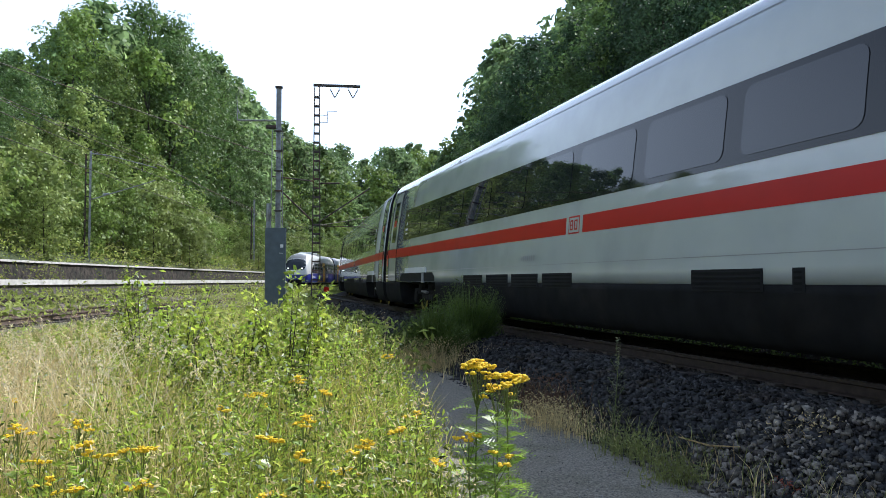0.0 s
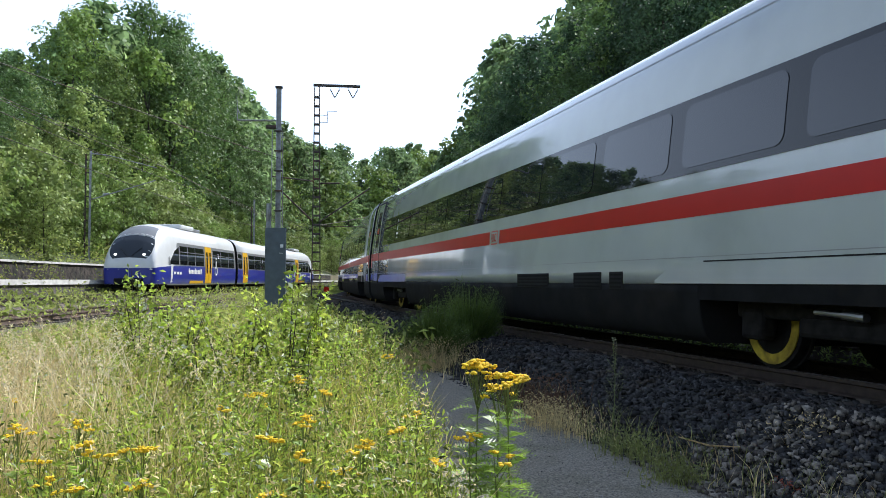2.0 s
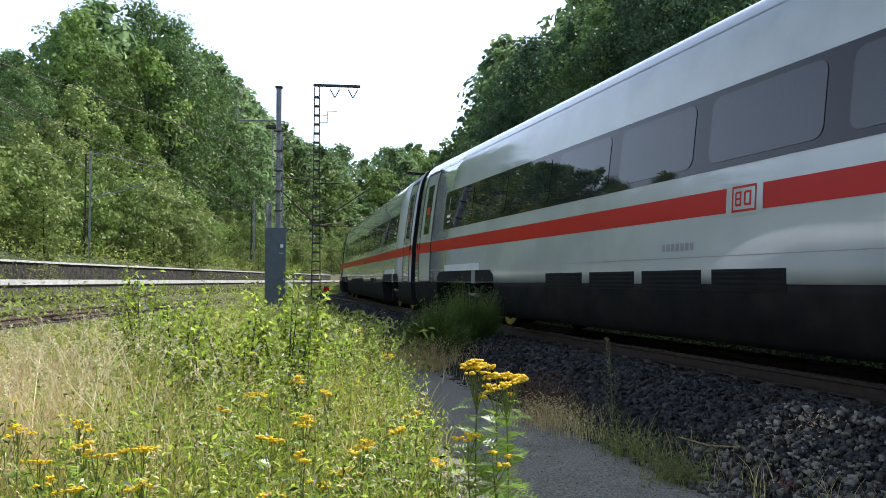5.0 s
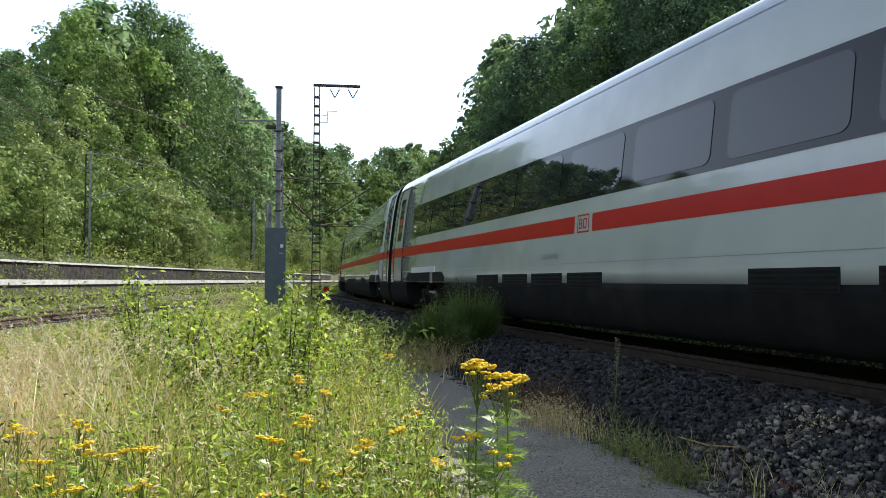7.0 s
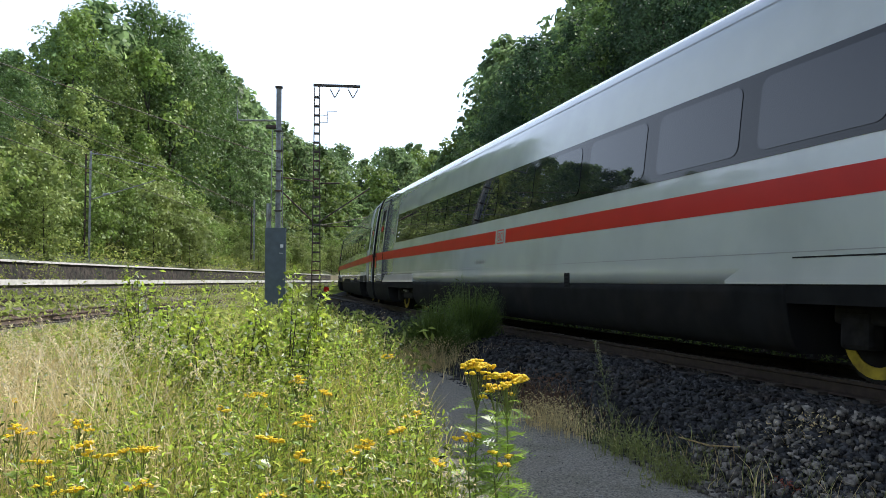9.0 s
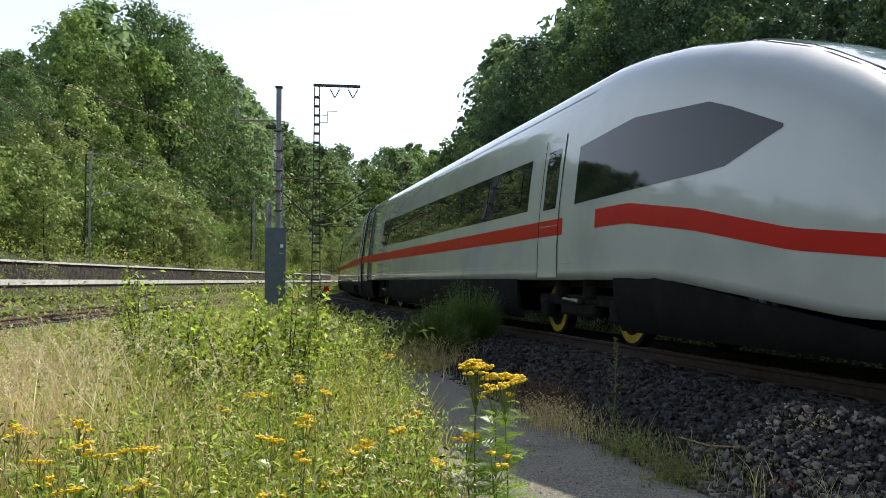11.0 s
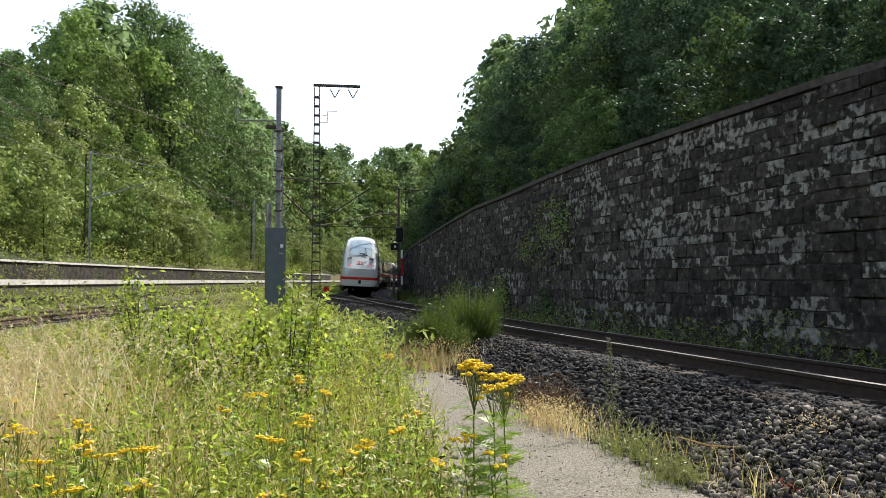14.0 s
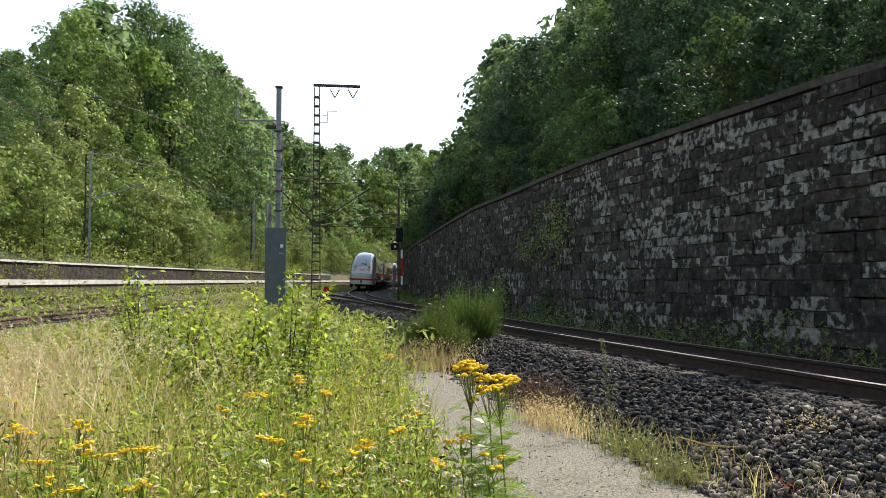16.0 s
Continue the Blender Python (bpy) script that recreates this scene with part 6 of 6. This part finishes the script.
for k, (x, y, z) in enumerate(((0.69, 6.0, 0.27), (0.37, 5.22, 0.27), (0.2, 4.8, 0.27), (0.85, 5.29, 0.27), (0.51, 4.23, 0.27), (0.33, 3.84, 0.27), (0.48, 3.4, 0.27), (0.9, 3.82, 0.27), (0.68, 3.55, 0.27),
                               (0.65, 3.5, 0.15), (0.47, 3.31, 0.15), (0.31, 3.2, 0.15), (-0.58, 4.4, 0.27), (-0.53, 3.89, 0.27), (-0.39, 3.76, 0.27), (-0.28, 3.75, 0.27), (-0.83, 4.36, 0.27), (-0.74, 4.21, 0.15),
                               (-0.55, 3.74, 0.15), (-0.53, 3.57, 0.15), (-0.22, 3.61, 0.15), (2.11, 10.93, 0.30), (1.8, 7.59, 0.27), (1.12, 3.63, 0.15))):
    plant_tansy(x, y, z, (0, 1, 2, 1)[k % 4])
for k in range(9):
    q = meadow_points(1, 4.0, 15)[0]
    plant_tansy(float(q[0]), float(q[1]), float(rng.uniform(0.0, 0.28)), 2)


def tall_tansy():
    """The tall pair of stems that nods over the path."""
    out = []
    for seed, (x, y), h, nh in ((21, (1.46, 4.12), 1.07, 19), (22, (1.63, 4.04), 1.02, 22), (23, (1.60, 4.15), 0.93, 9), (24, (1.40, 4.0), 0.72, 4), (25, (1.52, 3.92), 0.62, 3)):
        st, hd, lf = tansy_meshes(seed, h, nh, 40, 0.12, 0.24, 0.0125)
        t = empty("tansy_plant", "tall tansy with large yellow flower clusters nodding over the path", "flower", "tansy plants", pose(x, y, -0.52))
        put("stem", st, t)
        put("foliage", lf, t, "feathery green leaves", kind="stuff")
        put("flower_head", hd, t, "dense yellow flower heads", kind="stuff")
        out.append(t)
    return out


TALL = tall_tansy()


def grass_stalk():
    t = empty("grass_stalk", "single tall seeding weed stalk at the ballast's edge", "weed", m=pose(3.89, 6.95, -0.52))
    bm = B()
    rod(bm, (0, 0, -0.05), (0.01, 0, 0.55), 0.005, 6, 0.004)
    rod(bm, (0.01, 0, 0.55), (-0.02, 0, 0.92), 0.004, 6, 0.002)
    for k in range(9):
        a = k * 2.1
        z = 0.15 + k * 0.065
        rod(bm, (0.01, 0, z), (0.01 + 0.09 * math.cos(a), 0.09 * math.sin(a), z + 0.12), 0.002, 5)
    part("stem", bm, M["tansy_stem"], t)
    n = 240
    u = rng.uniform(0, 1, n)
    a = rng.uniform(0, 6.28, n)
    r = np.where(u > 0.6, 0.02, 0.10 * rng.uniform(0.2, 1, n))
    c = np.column_stack([r * np.cos(a), r * np.sin(a), 0.12 + 0.82 * u])
    v, f = cards(c, np.tile([0.2, -0.4, 0.4], (n, 1)), 0.035, 0.8, 0.3)
    put("foliage", fast_mesh("foliage", v, f, M["dull_weed"]), t, "small dull leaves and seeds", kind="stuff")
    return t


STALK = grass_stalk()


def sapling(x, y, h, r, n, size, label, mat):
    t = empty("sapling", label, "sapling", "saplings in the meadow", pose(x, y, -0.52, 0, 0, float(rng.uniform(0, 360))))
    cs = []
    n, size = int(n * 1.8), size * 0.86
    for k in range(9):
        bm = B()
        a = rng.uniform(0, 6.28)
        q = r * rng.uniform(0.25, 1.0)
        tip = Vector((q * math.cos(a), q * math.sin(a), h * rng.uniform(0.62, 1.0)))
        root = Vector((0.06 * math.cos(a), 0.06 * math.sin(a), 0))
        rod(bm, root, root.lerp(tip, 0.5) + Vector((0, 0, 0.08)), 0.008, 6, 0.006)
        rod(bm, root.lerp(tip, 0.5) + Vector((0, 0, 0.08)), tip, 0.006, 6, 0.002)
        part("stem", bm, M["bark"], t, "thin woody stem")
        m = n // 9
        u = rng.uniform(0.15, 1.0, m)
        b = rng.uniform(0, 6.28, m)
        pos = np.outer(1 - u, root) + np.outer(u, tip)
        cs.append(pos + np.column_stack([0.09 * np.cos(b), 0.09 * np.sin(b), rng.normal(size=m) * 0.05]))
    cs = np.concatenate(cs)
    v, f = cards(cs, np.tile([0, 0, 0.7], (len(cs), 1)), size, 0.7, 0.55)
    idx = np.tile((rng.uniform(size=len(cs)) < 0.05).astype(int), 2)
    put("foliage", fast_mesh("foliage", v, f, [mat, M["weed_pale"]], idx), t, "oval fresh green leaves", kind="stuff")
    return t


SAP = "leafy green sapling among the meadow weeds"
sapling(0.95, 9.2, 1.72, 0.5, 640, 0.085, SAP, M["weed_leaf"])
sapling(1.35, 9.6, 1.25, 0.5, 520, 0.085, SAP, M["weed_leaf"])
sapling(0.45, 8.8, 1.2, 0.5, 520, 0.085, SAP, M["weed_leaf"])
sapling(-0.25, 10.6, 1.5, 0.5, 480, 0.09, SAP, M["weed_leaf"])
sapling(-0.75, 12.2, 1.75, 0.55, 480, 0.095, SAP, M["weed_leaf"])
sapling(0.05, 9.4, 1.05, 0.5, 480, 0.085, SAP, M["weed_leaf"])
sapling(0.9, 7.2, 0.95, 0.4, 420, 0.07, SAP, M["weed_leaf"])
sapling(1.75, 10.4, 0.95, 0.5, 420, 0.08, SAP, M["weed_leaf"])
sapling(0.17, 3.0, 0.72, 0.22, 70, 0.075, "pale-leaved willow sapling at the meadow's edge", M["weed_pale"])


def broom_bush(x, y, h, r, n, label):
    t = empty("broom_bush", label, "bush", "", pose(x, y, -0.52))
    lobe = rng.integers(0, 13, n)                     # the twigs stand in uneven tufts
    la, lh, lr = rng.uniform(0, 6.28, 13), rng.uniform(0.55, 1.0, 13), rng.uniform(0.25, 1.0, 13)
    a = la[lobe] + rng.normal(size=n) * 0.28
    q = r * np.clip(lr[lobe] + rng.normal(size=n) * 0.13, 0.0, 1.1)
    base = np.column_stack([q * 0.35 * np.cos(a), q * 0.35 * np.sin(a)])
    tip = np.column_stack([q * np.cos(a), q * np.sin(a), h * lh[lobe] * rng.uniform(0.6, 1.08, n) * (1 - 0.3 * (q / r) ** 2)])
    w = 0.010
    b = rng.uniform(0, math.pi, n)
    off = np.column_stack([np.cos(b), np.sin(b), np.zeros(n)]) * w / 2
    b3 = np.column_stack([base, np.zeros(n)])
    mid = b3 * 0.5 + tip * 0.5 + np.column_stack([np.zeros(n), np.zeros(n), 0.08 * h * np.ones(n)])
    V = np.stack([b3 - off, b3 + off, mid - off, mid + off, tip], 1).reshape(-1, 3)
    k = np.arange(n) * 5
    F = np.concatenate([np.column_stack([k, k + 1, k + 3]), np.column_stack([k, k + 3, k + 2]), np.column_stack([k + 2, k + 3, k + 4])])
    put("brush", fast_mesh("brush", V, F, M["broom_green"]), t, "dense upright green twigs", kind="stuff")
    u = rng.uniform(0.3, 1.0, n)[:, None]
    c = b3 * (1 - u) + tip * u + rng.normal(size=(n, 3)) * 0.03
    v, f = cards(c, np.tile([0, 0, 0.5], (n, 1)), 0.085, 0.9, 0.25)
    put("foliage", fast_mesh("foliage", v, f, M["broom_green"]), t, "fine narrow leaves", kind="stuff")


broom_bush(4.0, 13.6, 1.3, 0.85, 3000, "dense green broom bush at the ballast's edge")
broom_bush(4.95, 14.4, 1.7, 0.75, 2000, "taller green broom bush at the ballast's edge")


def toe_growth():
    """Dry tufts below the broom, reddish and straw weeds on the ballast's edge."""
    for (cx, cy, rx, ry, n, h, mat, nm, lb) in ((3.75, 12.9, 0.8, 0.7, 900, 0.55, "grass_straw", "dry_tuft", "dry brown grass tuft below the broom"), (3.55, 6.0, 0.3, 0.6, 300, 0.24, "toe_green", "grass_tuft", "green grass tuft at the path's edge"),
                                               (3.45, 7.4, 0.3, 0.8, 420, 0.30, "grass_straw", "dry_tuft", "dry grass tuft at the ballast's foot"), (3.42, 5.15, 0.22, 0.3, 260, 0.2, "toe_green", "grass_tuft", "low green tuft at the path's edge"),
                                               (3.98, 4.6, 0.14, 0.14, 240, 0.10, "red_weed", "red_weed", "small reddish weed on the ballast"), (4.75, 5.2, 0.3, 0.25, 160, 0.3, "grass_straw", "dry_tuft", "sparse dry weed with yellow flowers on the ballast"),
                                               (3.75, 8.3, 0.35, 0.9, 380, 0.45, "brown_seed", "dry_weed", "dry brown seeding weeds on the ballast's edge")):
        p = np.column_stack([cx + rng.normal(size=n) * rx * 0.5, cy + rng.normal(size=n) * ry * 0.5])
        V, F = blades(p, rng.uniform(0.3, 1.0, n) * h, np.full(n, 0.006), 0.6, -0.52 if cx < 4 else -0.42)
        put(nm, fast_mesh(nm, V, F, M[mat]), label=lb, category="weeds", kind="stuff")
        c = np.repeat(p, 2, 0)
        c = np.column_stack([c + rng.normal(size=c.shape) * 0.03, (-0.52 if cx < 4 else -0.40) + rng.uniform(0.1, 1.0, len(c)) * h])
        v, f = cards(c, np.tile([0, -0.2, 0.5], (len(c), 1)), 0.035, 0.9, 0.35)
        put("leaf_scatter", fast_mesh("leaf_scatter", v, f, M[mat]), label="tiny leaves on the weeds", category="weeds", kind="stuff")


toe_growth()


# ---- stones: ballast and the retaining wall ----
def chip():
    """A broken stone: a cube whose corners are shifted later."""
    v = np.array([(x, y, z) for x in (-1, 1) for y in (-1, 1) for z in (-1, 1)], dtype=float) * 0.72
    q = [(0, 1, 3, 2), (4, 6, 7, 5), (0, 4, 5, 1), (2, 3, 7, 6), (0, 2, 6, 4), (1, 5, 7, 3)]
    return v, np.array([t for a, b, c, d in q for t in ((a, b, c), (a, c, d))])


def bed_z(lat):
    return np.interp(lat, [-3.6, -3.0, -1.75, 1.75, 3.0, 3.6], [-0.52, -0.555, -0.21 + 1.75 * CANT, -0.21 - 1.75 * CANT, -0.555, -0.52])


def rot_z(n):
    a = rng.uniform(0, 6.28, n)
    R = np.zeros((n, 3, 3))
    R[:, 0, 0], R[:, 0, 1], R[:, 1, 0], R[:, 1, 1], R[:, 2, 2] = np.cos(a), -np.sin(a), np.sin(a), np.cos(a), 1
    b = rng.uniform(0, 6.28, n)
    Q = np.zeros((n, 3, 3))
    Q[:, 0, 0] = 1
    Q[:, 1, 1], Q[:, 1, 2], Q[:, 2, 1], Q[:, 2, 2] = np.cos(b), -np.sin(b), np.sin(b), np.cos(b)
    return R @ Q


def ballast_stones():
    v0, f0 = chip()
    nv = len(v0)
    n = 34000
    y = 3.0 * (42 / 3.0) ** rng.uniform(0, 1, n)
    lat = -3.25 + rng.uniform(0, 1, n) * 2.55
    inner = rng.uniform(size=n) < 0.22
    lat = np.where(inner, rng.uniform(-0.65, 0.65, n), lat)
    out = rng.uniform(size=n) < 0.12
    lat = np.where(out, rng.uniform(0.85, 3.4, n), lat)
    size = rng.uniform(0.012, 0.032, n) * (1 + y * 0.024)
    z = bed_z(lat) + size * 0.55
    V = (v0[None] + rng.uniform(-0.42, 0.42, (n, nv, 3))) * size[:, None, None] * rng.uniform(0.4, 1.35, (n, 1, 3))
    V = np.einsum("nij,nkj->nki", rot_z(n), V)
    V[:, :, 2] *= 0.8
    P = np.column_stack([main_x(y) + lat, y, z])
    V = (V + P[:, None]).reshape(-1, 3)
    F = (f0[None] + (np.arange(n) * nv)[:, None, None]).reshape(-1, 3)
    put("ballast_stones", fast_mesh("ballast_stones", V, F, M["stone"]), label="loose grey crushed ballast stones along the track", category="ballast", kind="stuff")
    bed = bpy.data.objects["track_bed"]
    meshes = []
    for k in range(10):
        q = (v0 + rng.uniform(-0.42, 0.42, (nv, 3))) * rng.uniform(0.5, 1.3, (1, 3))
        meshes.append(fast_mesh("stone", q, f0, M["stone"]))
    for k in range(300):
        y = rng.uniform(3.6, 7.5)
        lat = rng.uniform(-3.2, -1.2)
        s = rng.uniform(0.018, 0.036)
        put("stone", meshes[k % 10], bed, m=Matrix.Translation((float(main_x(y)) + lat, y, float(bed_z(lat)) + s * 0.45)) @ pose(0, 0, 0, *[float(a) for a in rng.uniform(0, 360, 3)]) @ Matrix.Scale(s, 4))
    # dusty stones at the toe, where the path's edge crumbles, paled as if sunlit
    n = 1500
    y = rng.uniform(3.2, 5.8, n)
    lat = -3.3 + rng.uniform(0, 1, n) ** 1.5 * 1.7
    size = rng.uniform(0.010, 0.032, n)
    V = (v0[None] + rng.uniform(-0.42, 0.42, (n, nv, 3))) * size[:, None, None] * rng.uniform(0.4, 1.3, (n, 1, 3))
    V = np.einsum("nij,nkj->nki", rot_z(n), V)
    V = (V + np.column_stack([main_x(y) + lat, y, bed_z(lat) + 0.03 + size * 0.4])[:, None]).reshape(-1, 3)
    F = (f0[None] + (np.arange(n) * nv)[:, None, None]).reshape(-1, 3)
    put("dusty_stones", fast_mesh("dusty_stones", V, F, M["stone_dusty_sunlit"]), label="dusty stones among the ballast, paled for sunlight", category="ballast", kind="stuff")
    # sparse pebbles on the path
    n = 1500
    y = 2.8 * (15 / 2.8) ** rng.uniform(0, 1, n)
    u = rng.uniform(0, 1, n)
    x = path_left(y) * (1 - u) + (main_x(y) - 3.1) * u
    size = rng.uniform(0.003, 0.007, n) * (1 + y * 0.03)
    V = v0[None] * (1 + rng.uniform(-0.3, 0.3, (n, nv, 1))) * size[:, None, None]
    V = (V * np.array([1, 1, 0.7]) + np.column_stack([x, y, np.full(n, -0.5)])[:, None]).reshape(-1, 3)
    F = (f0[None] + (np.arange(n) * nv)[:, None, None]).reshape(-1, 3)
    put("path_pebbles", fast_mesh("path_pebbles", V, F, M["pebble"]), label="fine pale pebbles on the gravel path", category="gravel", kind="stuff")
    bm = B()
    rod(bm, (3.98, 5.55, -0.36), (4.12, 5.35, -0.34), 0.008, 6, 0.004)
    rod(bm, (3.98, 5.55, -0.36), (3.86, 5.8, -0.33), 0.008, 6, 0.005)
    tagged(part("dry_twig", bm, M["grass_straw"], None), "pale dry twig lying on the ballast", "twig")


ballast_stones()


def block_faces(w, h, depth, ch):
    """A dressed stone: front face with chamfered edges and sides; front towards -y, origin at its middle."""
    a, b = w / 2, h / 2
    v = [(-a, 0, -b), (a, 0, -b), (a, 0, b), (-a, 0, b),
         (-a, -depth + ch, -b), (a, -depth + ch, -b), (a, -depth + ch, b), (-a, -depth + ch, b),
         (-a + ch, -depth, -b + ch), (a - ch, -depth, -b + ch), (a - ch, -depth, b - ch), (-a + ch, -depth, b - ch)]
    f = []
    for o in (0, 4):
        for i in range(4):
            j = (i + 1) % 4
            f.append((o + i, o + j, o + 4 + j, o + 4 + i))
    f.append((8, 9, 10, 11))
    return v, f


M["wall_stone"] = material("blackened_sandstone", (0.042, 0.037, 0.033), 0.95, var=0.5, scale=6, bump=0.03, bump_scale=10, rand=0.4, island=0.45, second=(0.12, 0.118, 0.105), second_scale=5.5, second_low=0.59, second_high=0.66, place=True, spec=0.2)
M["wall_stone_pale"] = material("lichen_grey_sandstone", (0.20, 0.198, 0.178), 0.95, var=0.4, scale=9, bump=0.03, bump_scale=10, rand=0.3, island=0.35, second=(0.036, 0.032, 0.028), second_scale=5.5, second_low=0.46, second_high=0.53, place=True, spec=0.2)


def build_wall_stones():
    """Rough ashlar in uneven courses; the stretch between the two steps carries most of the lichen."""
    courses = []
    z = -0.5
    while z < 4.6:
        h = float(rng.uniform(0.20, 0.33))
        s = 3.0 + rng.uniform(0, 0.5)
        while s < 70.0:
            w = float(rng.uniform(0.26, 0.60) if rng.uniform() < 0.7 else rng.uniform(0.6, 0.95))
            top = float(wall_top(float(main_at(s).y)))
            if z + h * 0.6 < top:
                hh = min(h, top - z) - 0.02
                dense = 0.40 if 11.6 < s < 22.7 else 0.20 if s < 11.6 else 0.10
                lichen = dense + 0.45 * noise.noise((s * 0.35, z * 0.8, 4.0)) + 0.05 * (z - 1.5)
                courses.append((s + w / 2, z + hh / 2 + 0.01 + float(rng.uniform(-0.022, 0.022)), w - 0.012, hh + float(rng.uniform(-0.01, 0.02)), float(rng.uniform(0.015, 0.075)), rng.uniform() < lichen))
            s += w
        z += h
    courses.sort(key=lambda q: abs(q[0] - 13.5))
    rest = {False: ([], []), True: ([], [])}
    for k, (s, zc, w, h, dp, pale) in enumerate(courses):
        step = 0.07 if s < 11.6 else 0.0
        p, q = main_at(s, WALL_LAT - step), main_at(s + 0.5, WALL_LAT - step)
        ang = math.atan2(q.y - p.y, q.x - p.x)
        v, f = block_faces(w, h, dp, float(rng.uniform(0.008, 0.014)))
        # hewn, not sawn: the face's corners are knocked off unevenly
        v = [(x + float(rng.uniform(0, 0.045)) * (-1 if x > 0 else 1) * (i > 7), y + float(rng.uniform(0, 0.012)) * (i > 7), zz + float(rng.uniform(0, 0.032)) * (-1 if zz > 0 else 1) * (i > 7)) for i, (x, y, zz) in enumerate(v)]
        m = Matrix.Translation((p.x, p.y, zc)) @ Matrix.Rotation(ang - math.pi, 4, "Z")
        if k < 300:
            put("stone", mesh_of("stone", v, f, M["wall_stone_pale" if pale else "wall_stone"]), stone_wall, m=m)
        else:
            bv, bf = rest[bool(pale)]
            o = len(bv)
            bv += [tuple(m @ Vector(a)) for a in v]
            bf += [tuple(o + i for i in a) for a in f]
    for pale, (bv, bf) in rest.items():
        put("stones", mesh_of("stones", bv, bf, M["wall_stone_pale" if pale else "wall_stone"]), stone_wall, "pale lichen-covered stones in the courses" if pale else "weathered soot-black stone courses", kind="stuff")


build_wall_stones()


# ---- motion ----
V_ICE, S_GAP = 16.283, 26.12      # speed, and place of the coach gap numbered 0 at the start
V_RC, S_RC = 21.8, 135.0


def coach_pose(s, pivots=(9.77, -9.77), roll=CANT):
    a, b = main_at(s + pivots[0]), main_at(s + pivots[1])
    d = (a - b).normalized()
    c = (a + b) / 2
    head = math.atan2(d.x, d.y)
    return Matrix.Translation((c.x, c.y, 0.0)) @ Matrix.Rotation(-head, 4, "Z") @ Matrix.Rotation(math.atan(roll), 4, "Y")


def railcar_pose(y, span):
    a, b = branch_at(y + span), branch_at(y - span)
    d = (a - b).normalized()
    c = (a + b) / 2
    return Matrix.Translation((c.x, c.y, BR_Z)) @ Matrix.Rotation(-math.atan2(d.x, d.y), 4, "Z")


def motions():
    times = [k * 0.5 for k in range(33)]
    for n, c in COACHES:
        walk(c, [(t, coach_pose(S_GAP + V_ICE * t - LEN * n - HALF + (0.45 if n == 6 else 0.0))) for t in times])
    # wheels of the coaches that pass by, turning with the speed
    for n, c in COACHES:
        if n < 0:
            continue
        for ws in [o for o in c.children if o.name.startswith("wheelset")]:
            base = ws.matrix_basis.copy()
            walk(ws, [(k / 30, base @ Matrix.Rotation(-V_ICE / 0.46 * k / 30, 4, "X")) for k in range(481)])
    # wind in the tall weeds
    sway = ((0, 0.0), (1.5, -0.4), (3.5, -0.3), (5.2, 0.3), (7, 0.0), (9, 0.2), (10.2, 0.6), (11.5, 1.2), (12.5, 0.8), (13.5, 1.6), (14.5, 2.2), (15.3, 3.6), (16, 3.9))
    for k, t in enumerate(TALL):
        base = t.matrix_basis.copy()
        walk(t, [(s, base @ pose(0, 0, 0, 0.3 * a, -a * (0.8 + 0.12 * k) - 1.0, 0)) for s, a in sway])
    base = STALK.matrix_basis.copy()
    walk(STALK, [(s, base @ pose(0, 0, 0, 0, (x - 1055) * 0.28, 0)) for s, x in ((0, 1070), (0.8, 1064), (1.5, 1052), (2.5, 1070), (3.5, 1033), (4.5, 1050), (5.6, 1030), (6.5, 1024), (7, 1068), (8, 1068), (9, 1015), (10.2, 1045), (11.5, 1068), (12.5, 1062), (14.5, 1042), (16, 1030))])
    for off, span, c in RAILCARS:
        walk(c, [(t, railcar_pose(S_RC - V_RC * t - off, span)) for t in times])


motions()
